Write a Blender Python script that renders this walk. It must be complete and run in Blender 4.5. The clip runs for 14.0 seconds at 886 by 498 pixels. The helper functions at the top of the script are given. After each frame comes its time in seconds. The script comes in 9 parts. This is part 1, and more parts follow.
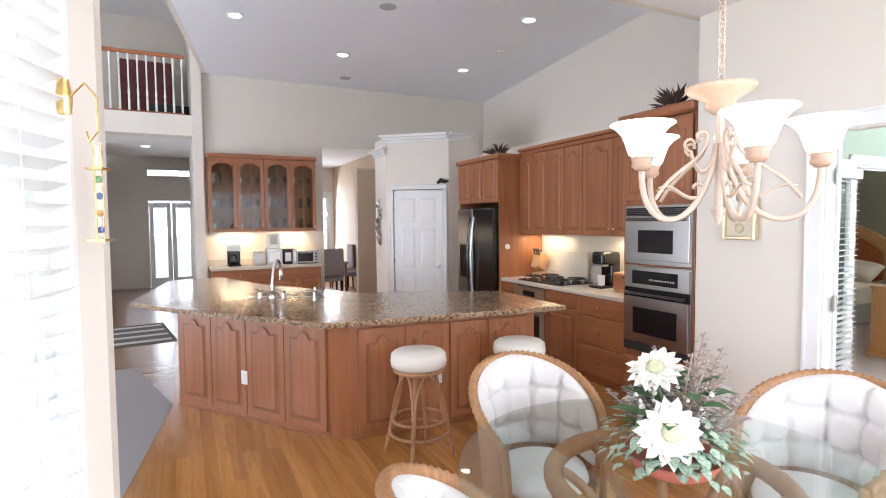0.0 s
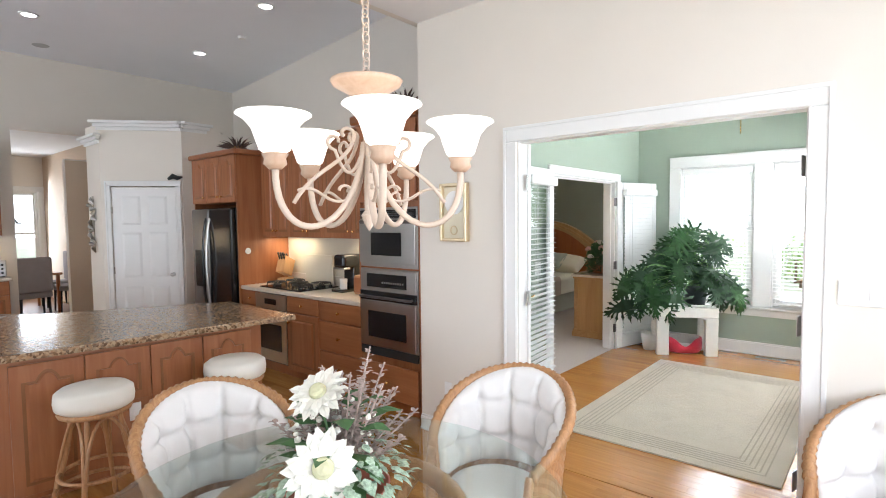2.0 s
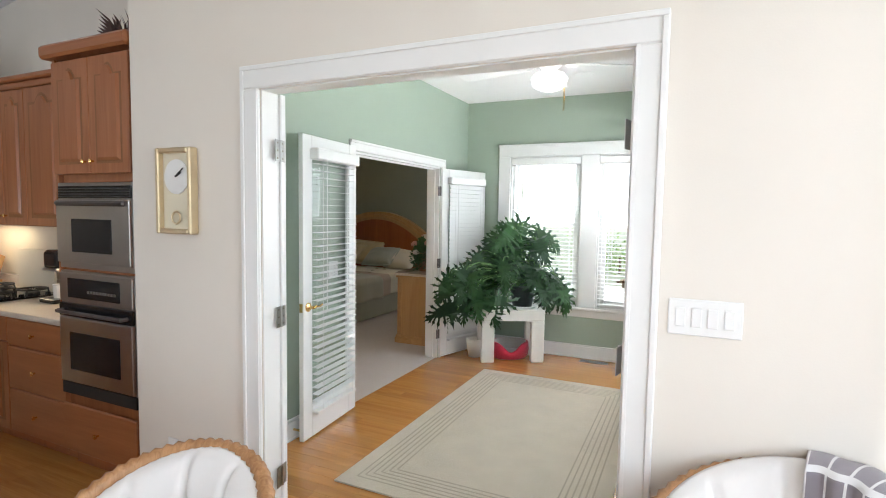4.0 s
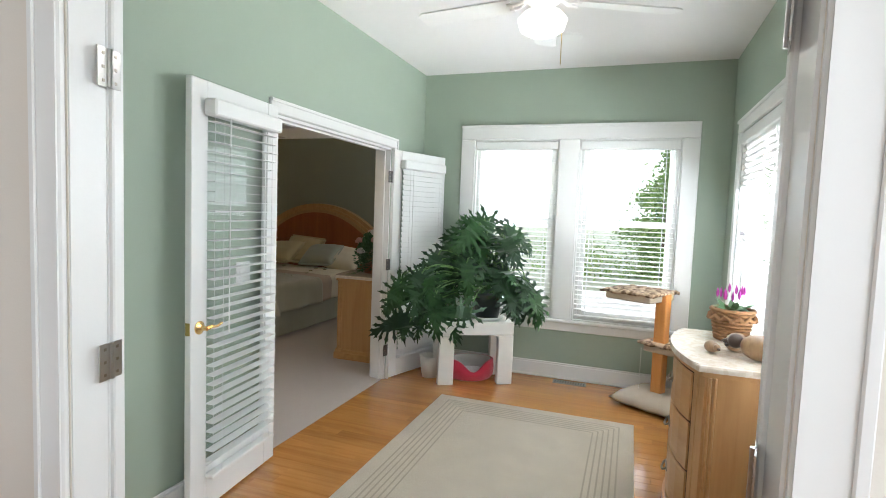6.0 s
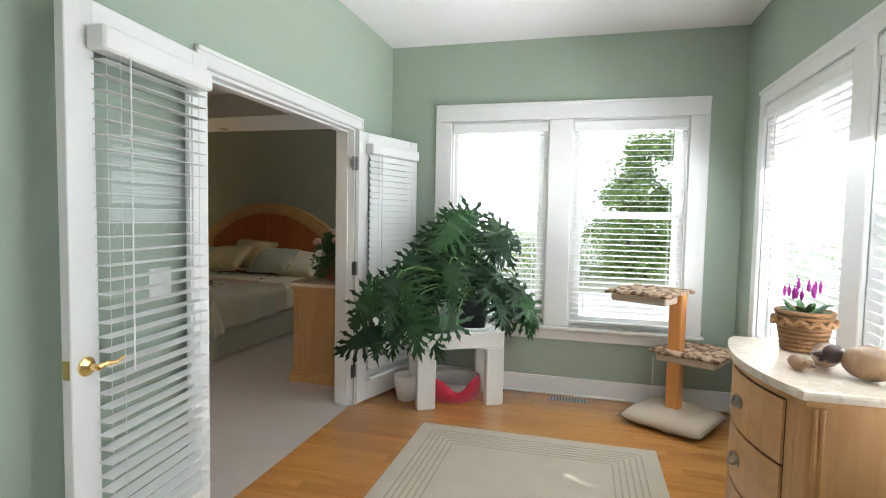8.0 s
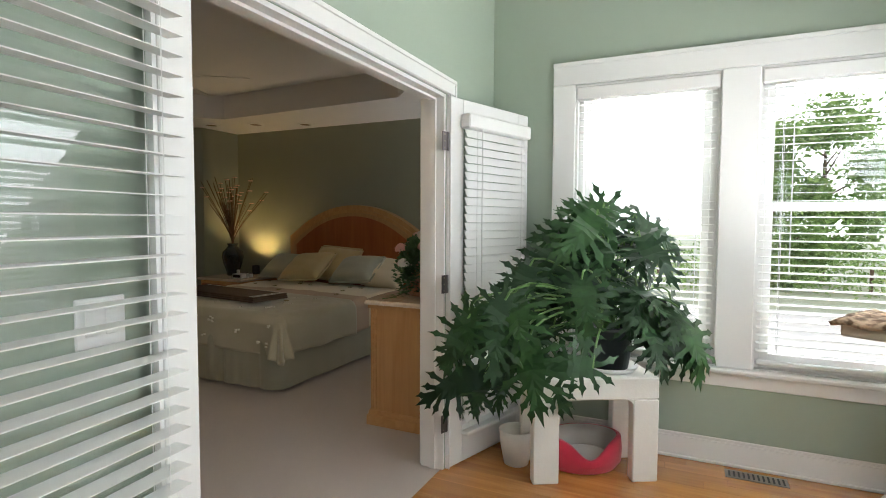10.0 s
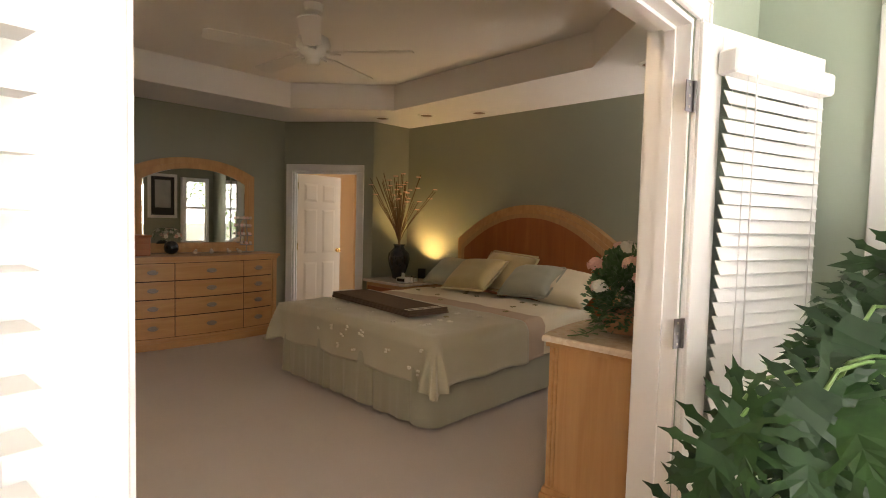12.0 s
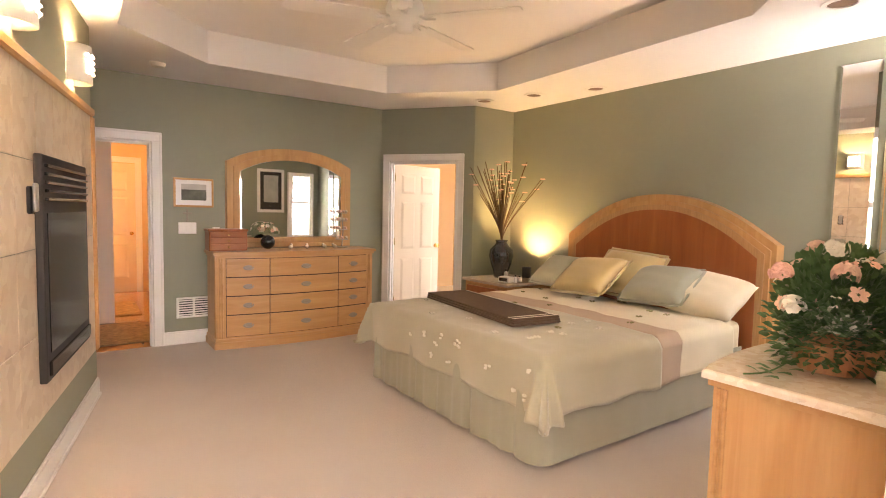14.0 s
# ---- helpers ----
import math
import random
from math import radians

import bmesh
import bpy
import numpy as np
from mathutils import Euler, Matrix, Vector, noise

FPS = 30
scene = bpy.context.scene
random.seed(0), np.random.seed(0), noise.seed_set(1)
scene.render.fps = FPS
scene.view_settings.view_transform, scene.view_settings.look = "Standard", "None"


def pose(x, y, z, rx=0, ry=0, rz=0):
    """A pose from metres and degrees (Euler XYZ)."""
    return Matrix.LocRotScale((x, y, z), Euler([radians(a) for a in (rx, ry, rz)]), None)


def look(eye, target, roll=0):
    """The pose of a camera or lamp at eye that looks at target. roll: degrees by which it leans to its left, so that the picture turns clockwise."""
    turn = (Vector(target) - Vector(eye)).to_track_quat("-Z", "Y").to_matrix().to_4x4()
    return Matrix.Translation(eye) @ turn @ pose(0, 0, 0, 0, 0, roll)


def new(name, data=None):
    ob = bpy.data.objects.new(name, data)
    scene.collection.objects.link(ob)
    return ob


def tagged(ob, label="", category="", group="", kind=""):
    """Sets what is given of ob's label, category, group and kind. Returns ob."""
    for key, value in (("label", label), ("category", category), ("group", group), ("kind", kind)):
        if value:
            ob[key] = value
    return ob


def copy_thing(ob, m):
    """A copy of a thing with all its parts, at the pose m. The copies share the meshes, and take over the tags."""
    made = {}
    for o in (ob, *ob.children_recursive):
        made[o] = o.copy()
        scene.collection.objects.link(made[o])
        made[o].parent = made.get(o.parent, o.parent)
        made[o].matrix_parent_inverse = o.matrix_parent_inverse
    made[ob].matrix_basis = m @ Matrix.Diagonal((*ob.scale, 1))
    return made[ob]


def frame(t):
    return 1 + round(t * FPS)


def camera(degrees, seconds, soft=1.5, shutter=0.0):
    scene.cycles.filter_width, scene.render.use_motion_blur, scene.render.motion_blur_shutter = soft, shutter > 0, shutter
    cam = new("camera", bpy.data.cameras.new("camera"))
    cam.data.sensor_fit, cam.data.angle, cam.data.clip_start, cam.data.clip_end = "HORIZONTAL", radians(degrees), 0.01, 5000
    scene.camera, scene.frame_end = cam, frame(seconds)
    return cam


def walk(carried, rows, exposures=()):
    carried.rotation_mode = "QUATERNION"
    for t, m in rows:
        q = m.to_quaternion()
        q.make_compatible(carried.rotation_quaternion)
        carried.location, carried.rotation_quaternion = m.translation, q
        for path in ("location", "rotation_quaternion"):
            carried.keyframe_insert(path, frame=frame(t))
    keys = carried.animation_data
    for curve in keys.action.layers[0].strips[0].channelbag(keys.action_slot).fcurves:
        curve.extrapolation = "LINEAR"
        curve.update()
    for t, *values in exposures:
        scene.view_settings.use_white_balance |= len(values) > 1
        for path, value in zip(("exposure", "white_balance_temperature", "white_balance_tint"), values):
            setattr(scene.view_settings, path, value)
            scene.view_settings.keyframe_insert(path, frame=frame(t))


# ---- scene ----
cam = camera(80.1, 14.0, soft=1.0)
PATH = [
    (0, (1.324, 0.8, 1.628), (2.205, 2.592, 1.522), -0.5),
    (0.5, (1.282, 0.807, 1.618), (2.331, 2.507, 1.52), -0.2),
    (1, (1.37, 0.823, 1.645), (2.589, 2.404, 1.537), -0.3),
    (1.5, (1.537, 0.801, 1.652), (2.918, 2.243, 1.538), -0.4),
    (2, (1.825, 0.76, 1.642), (3.345, 2.055, 1.529), -0.6),
    (2.5, (2.088, 0.726, 1.634), (3.727, 1.867, 1.519), -0.1),
    (3, (2.405, 0.759, 1.645), (4.138, 1.749, 1.52), 0.2),
    (3.5, (2.693, 0.798, 1.641), (4.468, 1.708, 1.51), 0.6),
    (3.7, (2.821, 0.83, 1.63), (4.611, 1.713, 1.493), 0.7),
    (5.8, (3.797, 1.271, 1.538), (5.665, 1.974, 1.404), 2.2),
    (6, (3.888, 1.317, 1.539), (5.768, 1.988, 1.398), 2.2),
    (6.5, (4.039, 1.408, 1.513), (5.946, 1.995, 1.38), 1.8),
    (7, (4.132, 1.484, 1.49), (6.063, 1.99, 1.362), 1.6),
    (7.2, (4.203, 1.525, 1.482), (6.142, 1.999, 1.355), 1.4),
    (9.5, (5.239, 2.036, 1.392), (7.093, 2.78, 1.292), 0.3),
    (10.5, (5.794, 2.23, 1.406), (7.529, 3.219, 1.299), 0.4),
    (11, (6.003, 2.355, 1.431), (7.634, 3.507, 1.326), 0.7),
    (11.5, (6.208, 2.559, 1.427), (7.743, 3.837, 1.317), 1.1),
    (12, (6.336, 2.716, 1.407), (7.775, 4.1, 1.297), 1.5),
    (12.5, (6.445, 2.851, 1.414), (7.787, 4.329, 1.293), 1.5),
    (13, (6.551, 2.98, 1.414), (7.802, 4.536, 1.289), 1.5),
    (13.5, (6.638, 3.076, 1.408), (7.82, 4.684, 1.273), 1.4),
    (14, (6.721, 3.169, 1.389), (7.868, 4.801, 1.249), 1.3),
]
EXPO = [(0.0, 0.15, 5850, 14), (1.5, 0.0, 5900, 12), (3.0, -0.3, 6000, 10), (3.7, -0.4, 6000, 10), (5.8, -0.6, 6000, 9), (9.5, -0.65, 6200, 10), (11.0, -0.35, 6600, 14), (12.0, 0.15, 7300, 20), (12.5, 0.48, 7700, 23), (13.0, 0.92, 8000, 24), (14.0, 1.7, 7350, 28)]
walk(cam, [(t, look(eye, target, roll)) for t, eye, target, roll in PATH], EXPO)

# ---- world, sun, large lights ----
SUN_DIR = Vector((0.42, 0.62, -1.0)).normalized()
world = bpy.data.worlds.new("sky")
scene.world = world
world.use_nodes = True
wn = world.node_tree.nodes
sky = wn.new("ShaderNodeTexSky")
sky.sky_type, sky.sun_disc = "NISHITA", False
sky.sun_elevation = math.asin(-SUN_DIR.z)
sky.sun_rotation = math.atan2(-SUN_DIR.x, -SUN_DIR.y)
wn["Background"].inputs["Strength"].default_value = 0.15
world.node_tree.links.new(sky.outputs[0], wn["Background"].inputs["Color"])

sun = new("sun", bpy.data.lights.new("sun", "SUN"))
sun.data.energy, sun.data.angle, sun.data.color = 4.5, radians(0.5), (1.0, 0.95, 0.88)
sun.rotation_euler = SUN_DIR.to_track_quat("-Z", "Y").to_euler()


def area(name, loc, aim, w, h, watts, color=(1, 1, 1)):
    lamp = new(name, bpy.data.lights.new(name, "AREA"))
    lamp.data.shape, lamp.data.size, lamp.data.size_y = "RECTANGLE", w, h
    lamp.data.energy, lamp.data.color = watts, color
    lamp.matrix_world = look(loc, aim)
    return lamp


def bulb(name, loc, watts, color=(1.0, 0.78, 0.52), radius=0.04):
    lamp = new(name, bpy.data.lights.new(name, "POINT"))
    lamp.data.energy, lamp.data.color, lamp.data.shadow_soft_size = watts, color, radius
    lamp.location = loc
    return lamp


def spot(name, loc, aim, watts, deg, color=(1.0, 0.85, 0.65), blend=0.6):
    lamp = new(name, bpy.data.lights.new(name, "SPOT"))
    lamp.data.energy, lamp.data.color, lamp.data.spot_size, lamp.data.spot_blend = watts, color, radians(deg), blend
    lamp.data.shadow_soft_size = 0.05
    lamp.matrix_world = look(loc, aim)
    return lamp


DAY = (0.93, 0.97, 1.0)
# area lamps standing in for daylight, in the window openings and outside them
area("daylight_sunroom_south", (7.2, 0.40, 1.6), (7.2, 1.9, 0.2), 2.4, 1.3, 120, DAY)
area("daylight_sunroom_east", (9.75, 1.85, 2.85), (7.4, 1.85, 0.0), 2.4, 0.9, 230, DAY)
# two unseen upward lamps added as terrace bounce for the sunroom ceiling
area("daylight_terrace_east", (9.75, 1.85, 0.05), (7.0, 1.85, 2.9), 2.4, 0.7, 680, (1.0, 0.98, 0.94))
area("daylight_terrace_south", (7.2, -0.2, 0.1), (7.2, 2.6, 3.0), 2.4, 0.8, 640, (1.0, 0.98, 0.94))
area("daylight_nook_south", (2.8, -0.55, 1.7), (3.0, 3.0, 1.3), 2.2, 2.0, 46, DAY)
area("daylight_nook_southeast", (4.42, -0.20, 1.7), (2.8, 2.0, 1.2), 0.9, 2.0, 14, DAY)
area("daylight_nook_west", (0.79, 1.66, 1.6), (2.8, 0.9, 1.4), 1.2, 2.1, 9, DAY)
# unseen fill lamp added in the great room to lift the kitchen ceiling
area("daylight_great_room", (-4.3, 6.8, 1.3), (0.2, 7.2, 6.6), 5.5, 3.0, 450, DAY)
area("daylight_dining", (4.4, 15.0, 1.6), (4.0, 11.0, 1.0), 1.6, 2.0, 60, DAY)
area("daylight_entrance", (0.6, 15.7, 1.4), (0.8, 11.0, 1.0), 1.2, 2.0, 3, DAY)
# warm fill lamp added inside the bathroom, clear of its window
area("daylight_bath", (11.6, 10.6, 1.6), (10.4, 9.0, 1.2), 0.9, 0.9, 8, (1.0, 0.8, 0.58))
area("daylight_bedroom_sky", (10.7, 2.75, 2.55), (9.6, 6.0, 0.4), 1.0, 0.8, 34, DAY)
# unseen upward lamp added as ground bounce for the bedroom ceiling
area("daylight_bedroom_terrace", (10.7, 2.75, 0.35), (8.6, 6.0, 2.8), 1.0, 0.8, 80, (1.0, 0.96, 0.9))

# ---- materials ----
def material(name):
    m = bpy.data.materials.new(name)
    m.use_nodes = True
    return m, m.node_tree.nodes, m.node_tree.links, m.node_tree.nodes["Principled BSDF"]


def paint(name, color, rough=0.6, vary=0.06, scale=6.0, bump=0.05, fine=120.0, metal=0.0, coat=0.0, sheen=0.0):
    """A plain surface with soft blotches and a fine grain."""
    m, n, l, p = material(name)
    tc = n.new("ShaderNodeTexCoord")
    a = n.new("ShaderNodeTexNoise")
    a.inputs["Scale"].default_value, a.inputs["Detail"].default_value = scale, 4
    l.new(tc.outputs["Object"], a.inputs["Vector"])
    ramp = n.new("ShaderNodeMixRGB")
    ramp.inputs[1].default_value = (*[c * (1 - vary) for c in color], 1)
    ramp.inputs[2].default_value = (*[min(1, c * (1 + vary)) for c in color], 1)
    l.new(a.outputs["Fac"], ramp.inputs[0])
    l.new(ramp.outputs[0], p.inputs["Base Color"])
    p.inputs["Roughness"].default_value, p.inputs["Metallic"].default_value = rough, metal
    p.inputs["Coat Weight"].default_value = coat
    p.inputs["Sheen Weight"].default_value = sheen
    b = n.new("ShaderNodeTexNoise")
    b.inputs["Scale"].default_value, b.inputs["Detail"].default_value = fine, 3
    l.new(tc.outputs["Object"], b.inputs["Vector"])
    bp = n.new("ShaderNodeBump")
    bp.inputs["Strength"].default_value, bp.inputs["Distance"].default_value = bump, 0.01
    l.new(b.outputs["Fac"], bp.inputs["Height"])
    l.new(bp.outputs[0], p.inputs["Normal"])
    return m


def wood(name, dark, light, axis="z", rough=0.35, scale=1.0, coat=0.15, per_object=0.0, island=False):
    """Timber with grain drawn out along one axis."""
    m, n, l, p = material(name)
    tc = n.new("ShaderNodeTexCoord")
    mp = n.new("ShaderNodeMapping")
    sc = [14.0 * scale] * 3
    sc["xyz".index(axis)] = 0.9 * scale
    mp.inputs["Scale"].default_value = sc
    info = n.new("ShaderNodeObjectInfo")
    mul = n.new("ShaderNodeVectorMath")
    mul.operation = "SCALE"
    comb = n.new("ShaderNodeCombineXYZ")
    for k in range(3):
        l.new(info.outputs["Random"], comb.inputs[k])
    l.new(comb.outputs[0], mul.inputs[0])
    mul.inputs["Scale"].default_value = 37.0
    l.new(mul.outputs[0], mp.inputs["Location"])
    l.new(tc.outputs["Object"], mp.inputs["Vector"])
    g = n.new("ShaderNodeTexNoise")
    g.inputs["Scale"].default_value, g.inputs["Detail"].default_value, g.inputs["Distortion"].default_value = 1.2, 6, 0.9
    l.new(mp.outputs[0], g.inputs["Vector"])
    fine = n.new("ShaderNodeTexNoise")
    fine.inputs["Scale"].default_value, fine.inputs["Detail"].default_value = 7.0, 3
    l.new(mp.outputs[0], fine.inputs["Vector"])
    add = n.new("ShaderNodeMath")
    add.operation = "MULTIPLY_ADD"
    add.inputs[1].default_value = 0.35
    l.new(fine.outputs["Fac"], add.inputs[0])
    sub = n.new("ShaderNodeMath")
    sub.operation = "MULTIPLY_ADD"
    sub.inputs[1].default_value, sub.inputs[2].default_value = 1.5, -0.45
    l.new(g.outputs["Fac"], sub.inputs[0])
    l.new(sub.outputs[0], add.inputs[2])
    mix = n.new("ShaderNodeMixRGB")
    mix.inputs[1].default_value, mix.inputs[2].default_value = (*dark, 1), (*light, 1)
    l.new(add.outputs[0], mix.inputs[0])
    out = mix.outputs[0]
    if per_object:
        hsv = n.new("ShaderNodeHueSaturation")
        vr = n.new("ShaderNodeMapRange")
        vr.inputs["To Min"].default_value, vr.inputs["To Max"].default_value = 1 - per_object, 1 + per_object
        if island:
            l.new(n.new("ShaderNodeNewGeometry").outputs["Random Per Island"], vr.inputs["Value"])
        else:
            l.new(info.outputs["Random"], vr.inputs["Value"])
        l.new(vr.outputs[0], hsv.inputs["Value"])
        l.new(out, hsv.inputs["Color"])
        out = hsv.outputs[0]
    l.new(out, p.inputs["Base Color"])
    p.inputs["Roughness"].default_value, p.inputs["Coat Weight"].default_value = rough, coat
    p.inputs["Coat Roughness"].default_value = 0.15
    bp = n.new("ShaderNodeBump")
    bp.inputs["Strength"].default_value, bp.inputs["Distance"].default_value = 0.06, 0.004
    l.new(add.outputs[0], bp.inputs["Height"])
    l.new(bp.outputs[0], p.inputs["Normal"])
    return m


def speckle(name, cols, scale, rough=0.12, bump=0.0, coat=0.3):
    """Stone of several mixed grains."""
    m, n, l, p = material(name)
    tc = n.new("ShaderNodeTexCoord")
    v = n.new("ShaderNodeTexVoronoi")
    v.inputs["Scale"].default_value = scale
    a = n.new("ShaderNodeTexNoise")
    a.inputs["Scale"].default_value, a.inputs["Detail"].default_value = scale * 0.12, 5
    l.new(tc.outputs["Object"], v.inputs["Vector"])
    l.new(tc.outputs["Object"], a.inputs["Vector"])
    sep = n.new("ShaderNodeSeparateColor")
    l.new(v.outputs["Color"], sep.inputs[0])
    mx = n.new("ShaderNodeMath")
    mx.operation = "MULTIPLY_ADD"
    mx.inputs[1].default_value = 0.55
    l.new(sep.outputs[0], mx.inputs[0])
    h = n.new("ShaderNodeMath")
    h.operation = "MULTIPLY"
    h.inputs[1].default_value = 0.5
    l.new(a.outputs["Fac"], h.inputs[0])
    l.new(h.outputs[0], mx.inputs[2])
    r = n.new("ShaderNodeValToRGB")
    els = r.color_ramp.elements
    while len(els) < len(cols):
        els.new(0.5)
    for k, c in enumerate(cols):
        els[k].position = 0.1 + 0.75 * k / (len(cols) - 1)
        els[k].color = (*c, 1)
    l.new(mx.outputs[0], r.inputs[0])
    l.new(r.outputs[0], p.inputs["Base Color"])
    p.inputs["Roughness"].default_value, p.inputs["Coat Weight"].default_value = rough, coat
    return m


def glow(name, color, strength):
    m, n, l, p = material(name)
    p.inputs["Base Color"].default_value = (*color, 1)
    p.inputs["Emission Color"].default_value = (*color, 1)
    p.inputs["Emission Strength"].default_value = strength
    return m


def glass_mat(name, tint=(1, 1, 1), gloss=0.045):
    m, n, l, p = material(name)
    tr = n.new("ShaderNodeBsdfTransparent")
    tr.inputs[0].default_value = (*tint, 1)
    p.inputs["Base Color"].default_value = (*[0.9 * c for c in tint], 1)
    p.inputs["Roughness"].default_value = 0.02
    gl = n.new("ShaderNodeBsdfGlossy")
    gl.inputs["Roughness"].default_value = 0.02
    lw = n.new("ShaderNodeLayerWeight")
    lw.inputs["Blend"].default_value = 0.5
    pw = n.new("ShaderNodeMath")
    pw.operation = "POWER"
    pw.inputs[1].default_value = 4.0
    l.new(lw.outputs["Facing"], pw.inputs[0])
    fr = n.new("ShaderNodeMath")
    fr.operation = "MULTIPLY_ADD"
    fr.inputs[1].default_value, fr.inputs[2].default_value = 0.75, gloss
    l.new(pw.outputs[0], fr.inputs[0])
    mix = n.new("ShaderNodeMixShader")
    l.new(fr.outputs[0], mix.inputs[0])
    l.new(tr.outputs[0], mix.inputs[1])
    l.new(gl.outputs[0], mix.inputs[2])
    l.new(mix.outputs[0], n["Material Output"].inputs["Surface"])
    return m


BEIGE = paint("cream_wall_paint", (0.77, 0.72, 0.645), 0.7, 0.03, 3, 0.04, 160)
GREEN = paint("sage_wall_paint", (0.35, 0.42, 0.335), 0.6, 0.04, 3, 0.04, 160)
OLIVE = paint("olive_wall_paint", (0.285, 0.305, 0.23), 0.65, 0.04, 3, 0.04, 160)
HALLTAN = paint("tan_hall_paint", (0.72, 0.52, 0.3), 0.7, 0.04, 3, 0.04, 160)
WHITE = paint("white_gloss_paint", (0.82, 0.82, 0.80), 0.35, 0.02, 5, 0.02, 90)
CEIL = paint("ceiling_white", (0.84, 0.83, 0.82), 0.8, 0.02, 2, 0.05, 200)
KCEIL = paint("kitchen_ceiling_paint", (0.84, 0.85, 0.88), 0.8, 0.02, 2, 0.05, 200)
BLIND = paint("blind_slat_white", (0.84, 0.84, 0.82), 0.45, 0.02, 8, 0.01, 60)
OAKFLOOR = wood("oak_floor_boards", (0.36, 0.145, 0.03), (0.58, 0.285, 0.08), "y", 0.2, 1.0, 0.5, 0.14)
OAKREST = wood("oak_floor_rest", (0.36, 0.145, 0.03), (0.58, 0.285, 0.08), "y", 0.2, 1.0, 0.5, 0.14, True)
MAPLE = wood("honey_maple", (0.27, 0.088, 0.030), (0.42, 0.172, 0.070), "z", 0.38, 0.9, 0.2)
MAPLE_H = wood("honey_maple_level", (0.27, 0.088, 0.030), (0.42, 0.172, 0.070), "x", 0.38, 0.9, 0.2)
BLOND = wood("blond_oak", (0.47, 0.24, 0.085), (0.62, 0.37, 0.165), "z", 0.38, 1.0, 0.15)
BLOND_H = wood("blond_oak_level", (0.47, 0.24, 0.085), (0.62, 0.37, 0.165), "x", 0.38, 1.0, 0.15)
CHERRY = wood("cherry_veneer", (0.30, 0.085, 0.025), (0.44, 0.15, 0.045), "z", 0.3, 0.7, 0.25)
RATTAN = wood("rattan_cane", (0.27, 0.12, 0.045), (0.56, 0.31, 0.14), "z", 0.45, 3.0, 0.1)
GRANITE = speckle("brown_granite", [(0.03, 0.02, 0.015), (0.13, 0.075, 0.04), (0.34, 0.21, 0.115), (0.45, 0.33, 0.21), (0.1, 0.06, 0.04)], 75, 0.16, 0, 0.1)
LAMINATE = speckle("cream_worktop", [(0.52, 0.45, 0.37), (0.62, 0.55, 0.47), (0.68, 0.61, 0.53)], 220, 0.3, 0, 0.1)
MARBLE = speckle("cream_marble", [(0.66, 0.54, 0.42), (0.74, 0.64, 0.52), (0.8, 0.72, 0.62)], 40, 0.2)
STEEL = paint("brushed_steel", (0.5, 0.49, 0.47), 0.28, 0.04, 30, 0.02, 300, 1.0)
DARKSTEEL = paint("dark_steel", (0.16, 0.15, 0.15), 0.3, 0.04, 30, 0.02, 300, 0.9)
CHROME = paint("chrome", (0.78, 0.78, 0.78), 0.08, 0.01, 5, 0.0, 50, 1.0)
BRASS = paint("polished_brass", (0.78, 0.55, 0.22), 0.22, 0.05, 20, 0.02, 200, 1.0)
PEWTER = paint("aged_pewter", (0.33, 0.3, 0.25), 0.35, 0.1, 30, 0.05, 200, 1.0)
BLACK = paint("black_enamel", (0.012, 0.012, 0.013), 0.16, 0.1, 20, 0.01, 200)
BLACKMATT = paint("matt_black", (0.02, 0.02, 0.02), 0.6, 0.1, 20, 0.05, 100)
LINEN = paint("white_cotton", (0.8, 0.77, 0.74), 0.9, 0.04, 8, 0.3, 400, 0, 0, 0.3)
SEATVINYL = paint("cream_vinyl", (0.78, 0.74, 0.66), 0.5, 0.03, 10, 0.05, 200)
CARPET = paint("pale_carpet", (0.60, 0.53, 0.48), 0.95, 0.07, 2.5, 0.7, 500, 0, 0, 0.3)
GCARPET = paint("grey_carpet", (0.34, 0.335, 0.34), 0.95, 0.06, 2.5, 0.7, 500, 0, 0, 0.3)
GLASS = glass_mat("clear_glass")
GLASST = glass_mat("table_glass", (0.93, 0.975, 0.965))
MIRROR = paint("mirror_silver", (0.9, 0.9, 0.9), 0.015, 0.0, 5, 0.0, 50, 1.0)

# ---- geometry helpers ----
def part(name, bm, mat, parent=None, label="", smooth=False):
    """Links a bmesh as one mesh object, under a thing or a part where one is given."""
    me = bpy.data.meshes.new(name)
    bmesh.ops.recalc_face_normals(bm, faces=bm.faces[:])
    bm.to_mesh(me)
    bm.free()
    for m in (mat if isinstance(mat, (list, tuple)) else (mat,)):
        me.materials.append(m)
    if smooth:
        me.polygons.foreach_set("use_smooth", [True] * len(me.polygons))
    ob = new(name, me)
    if parent:
        ob.parent = parent
    if label:
        ob["label"] = label
    return ob


def thing(name, x, y, z=0.0, rz=0.0, label="", category="", group="", kind=""):
    ob = new(name)
    ob.matrix_basis = pose(x, y, z, 0, 0, rz)
    ob.empty_display_size = 0.1
    return tagged(ob, label, category, group, kind)


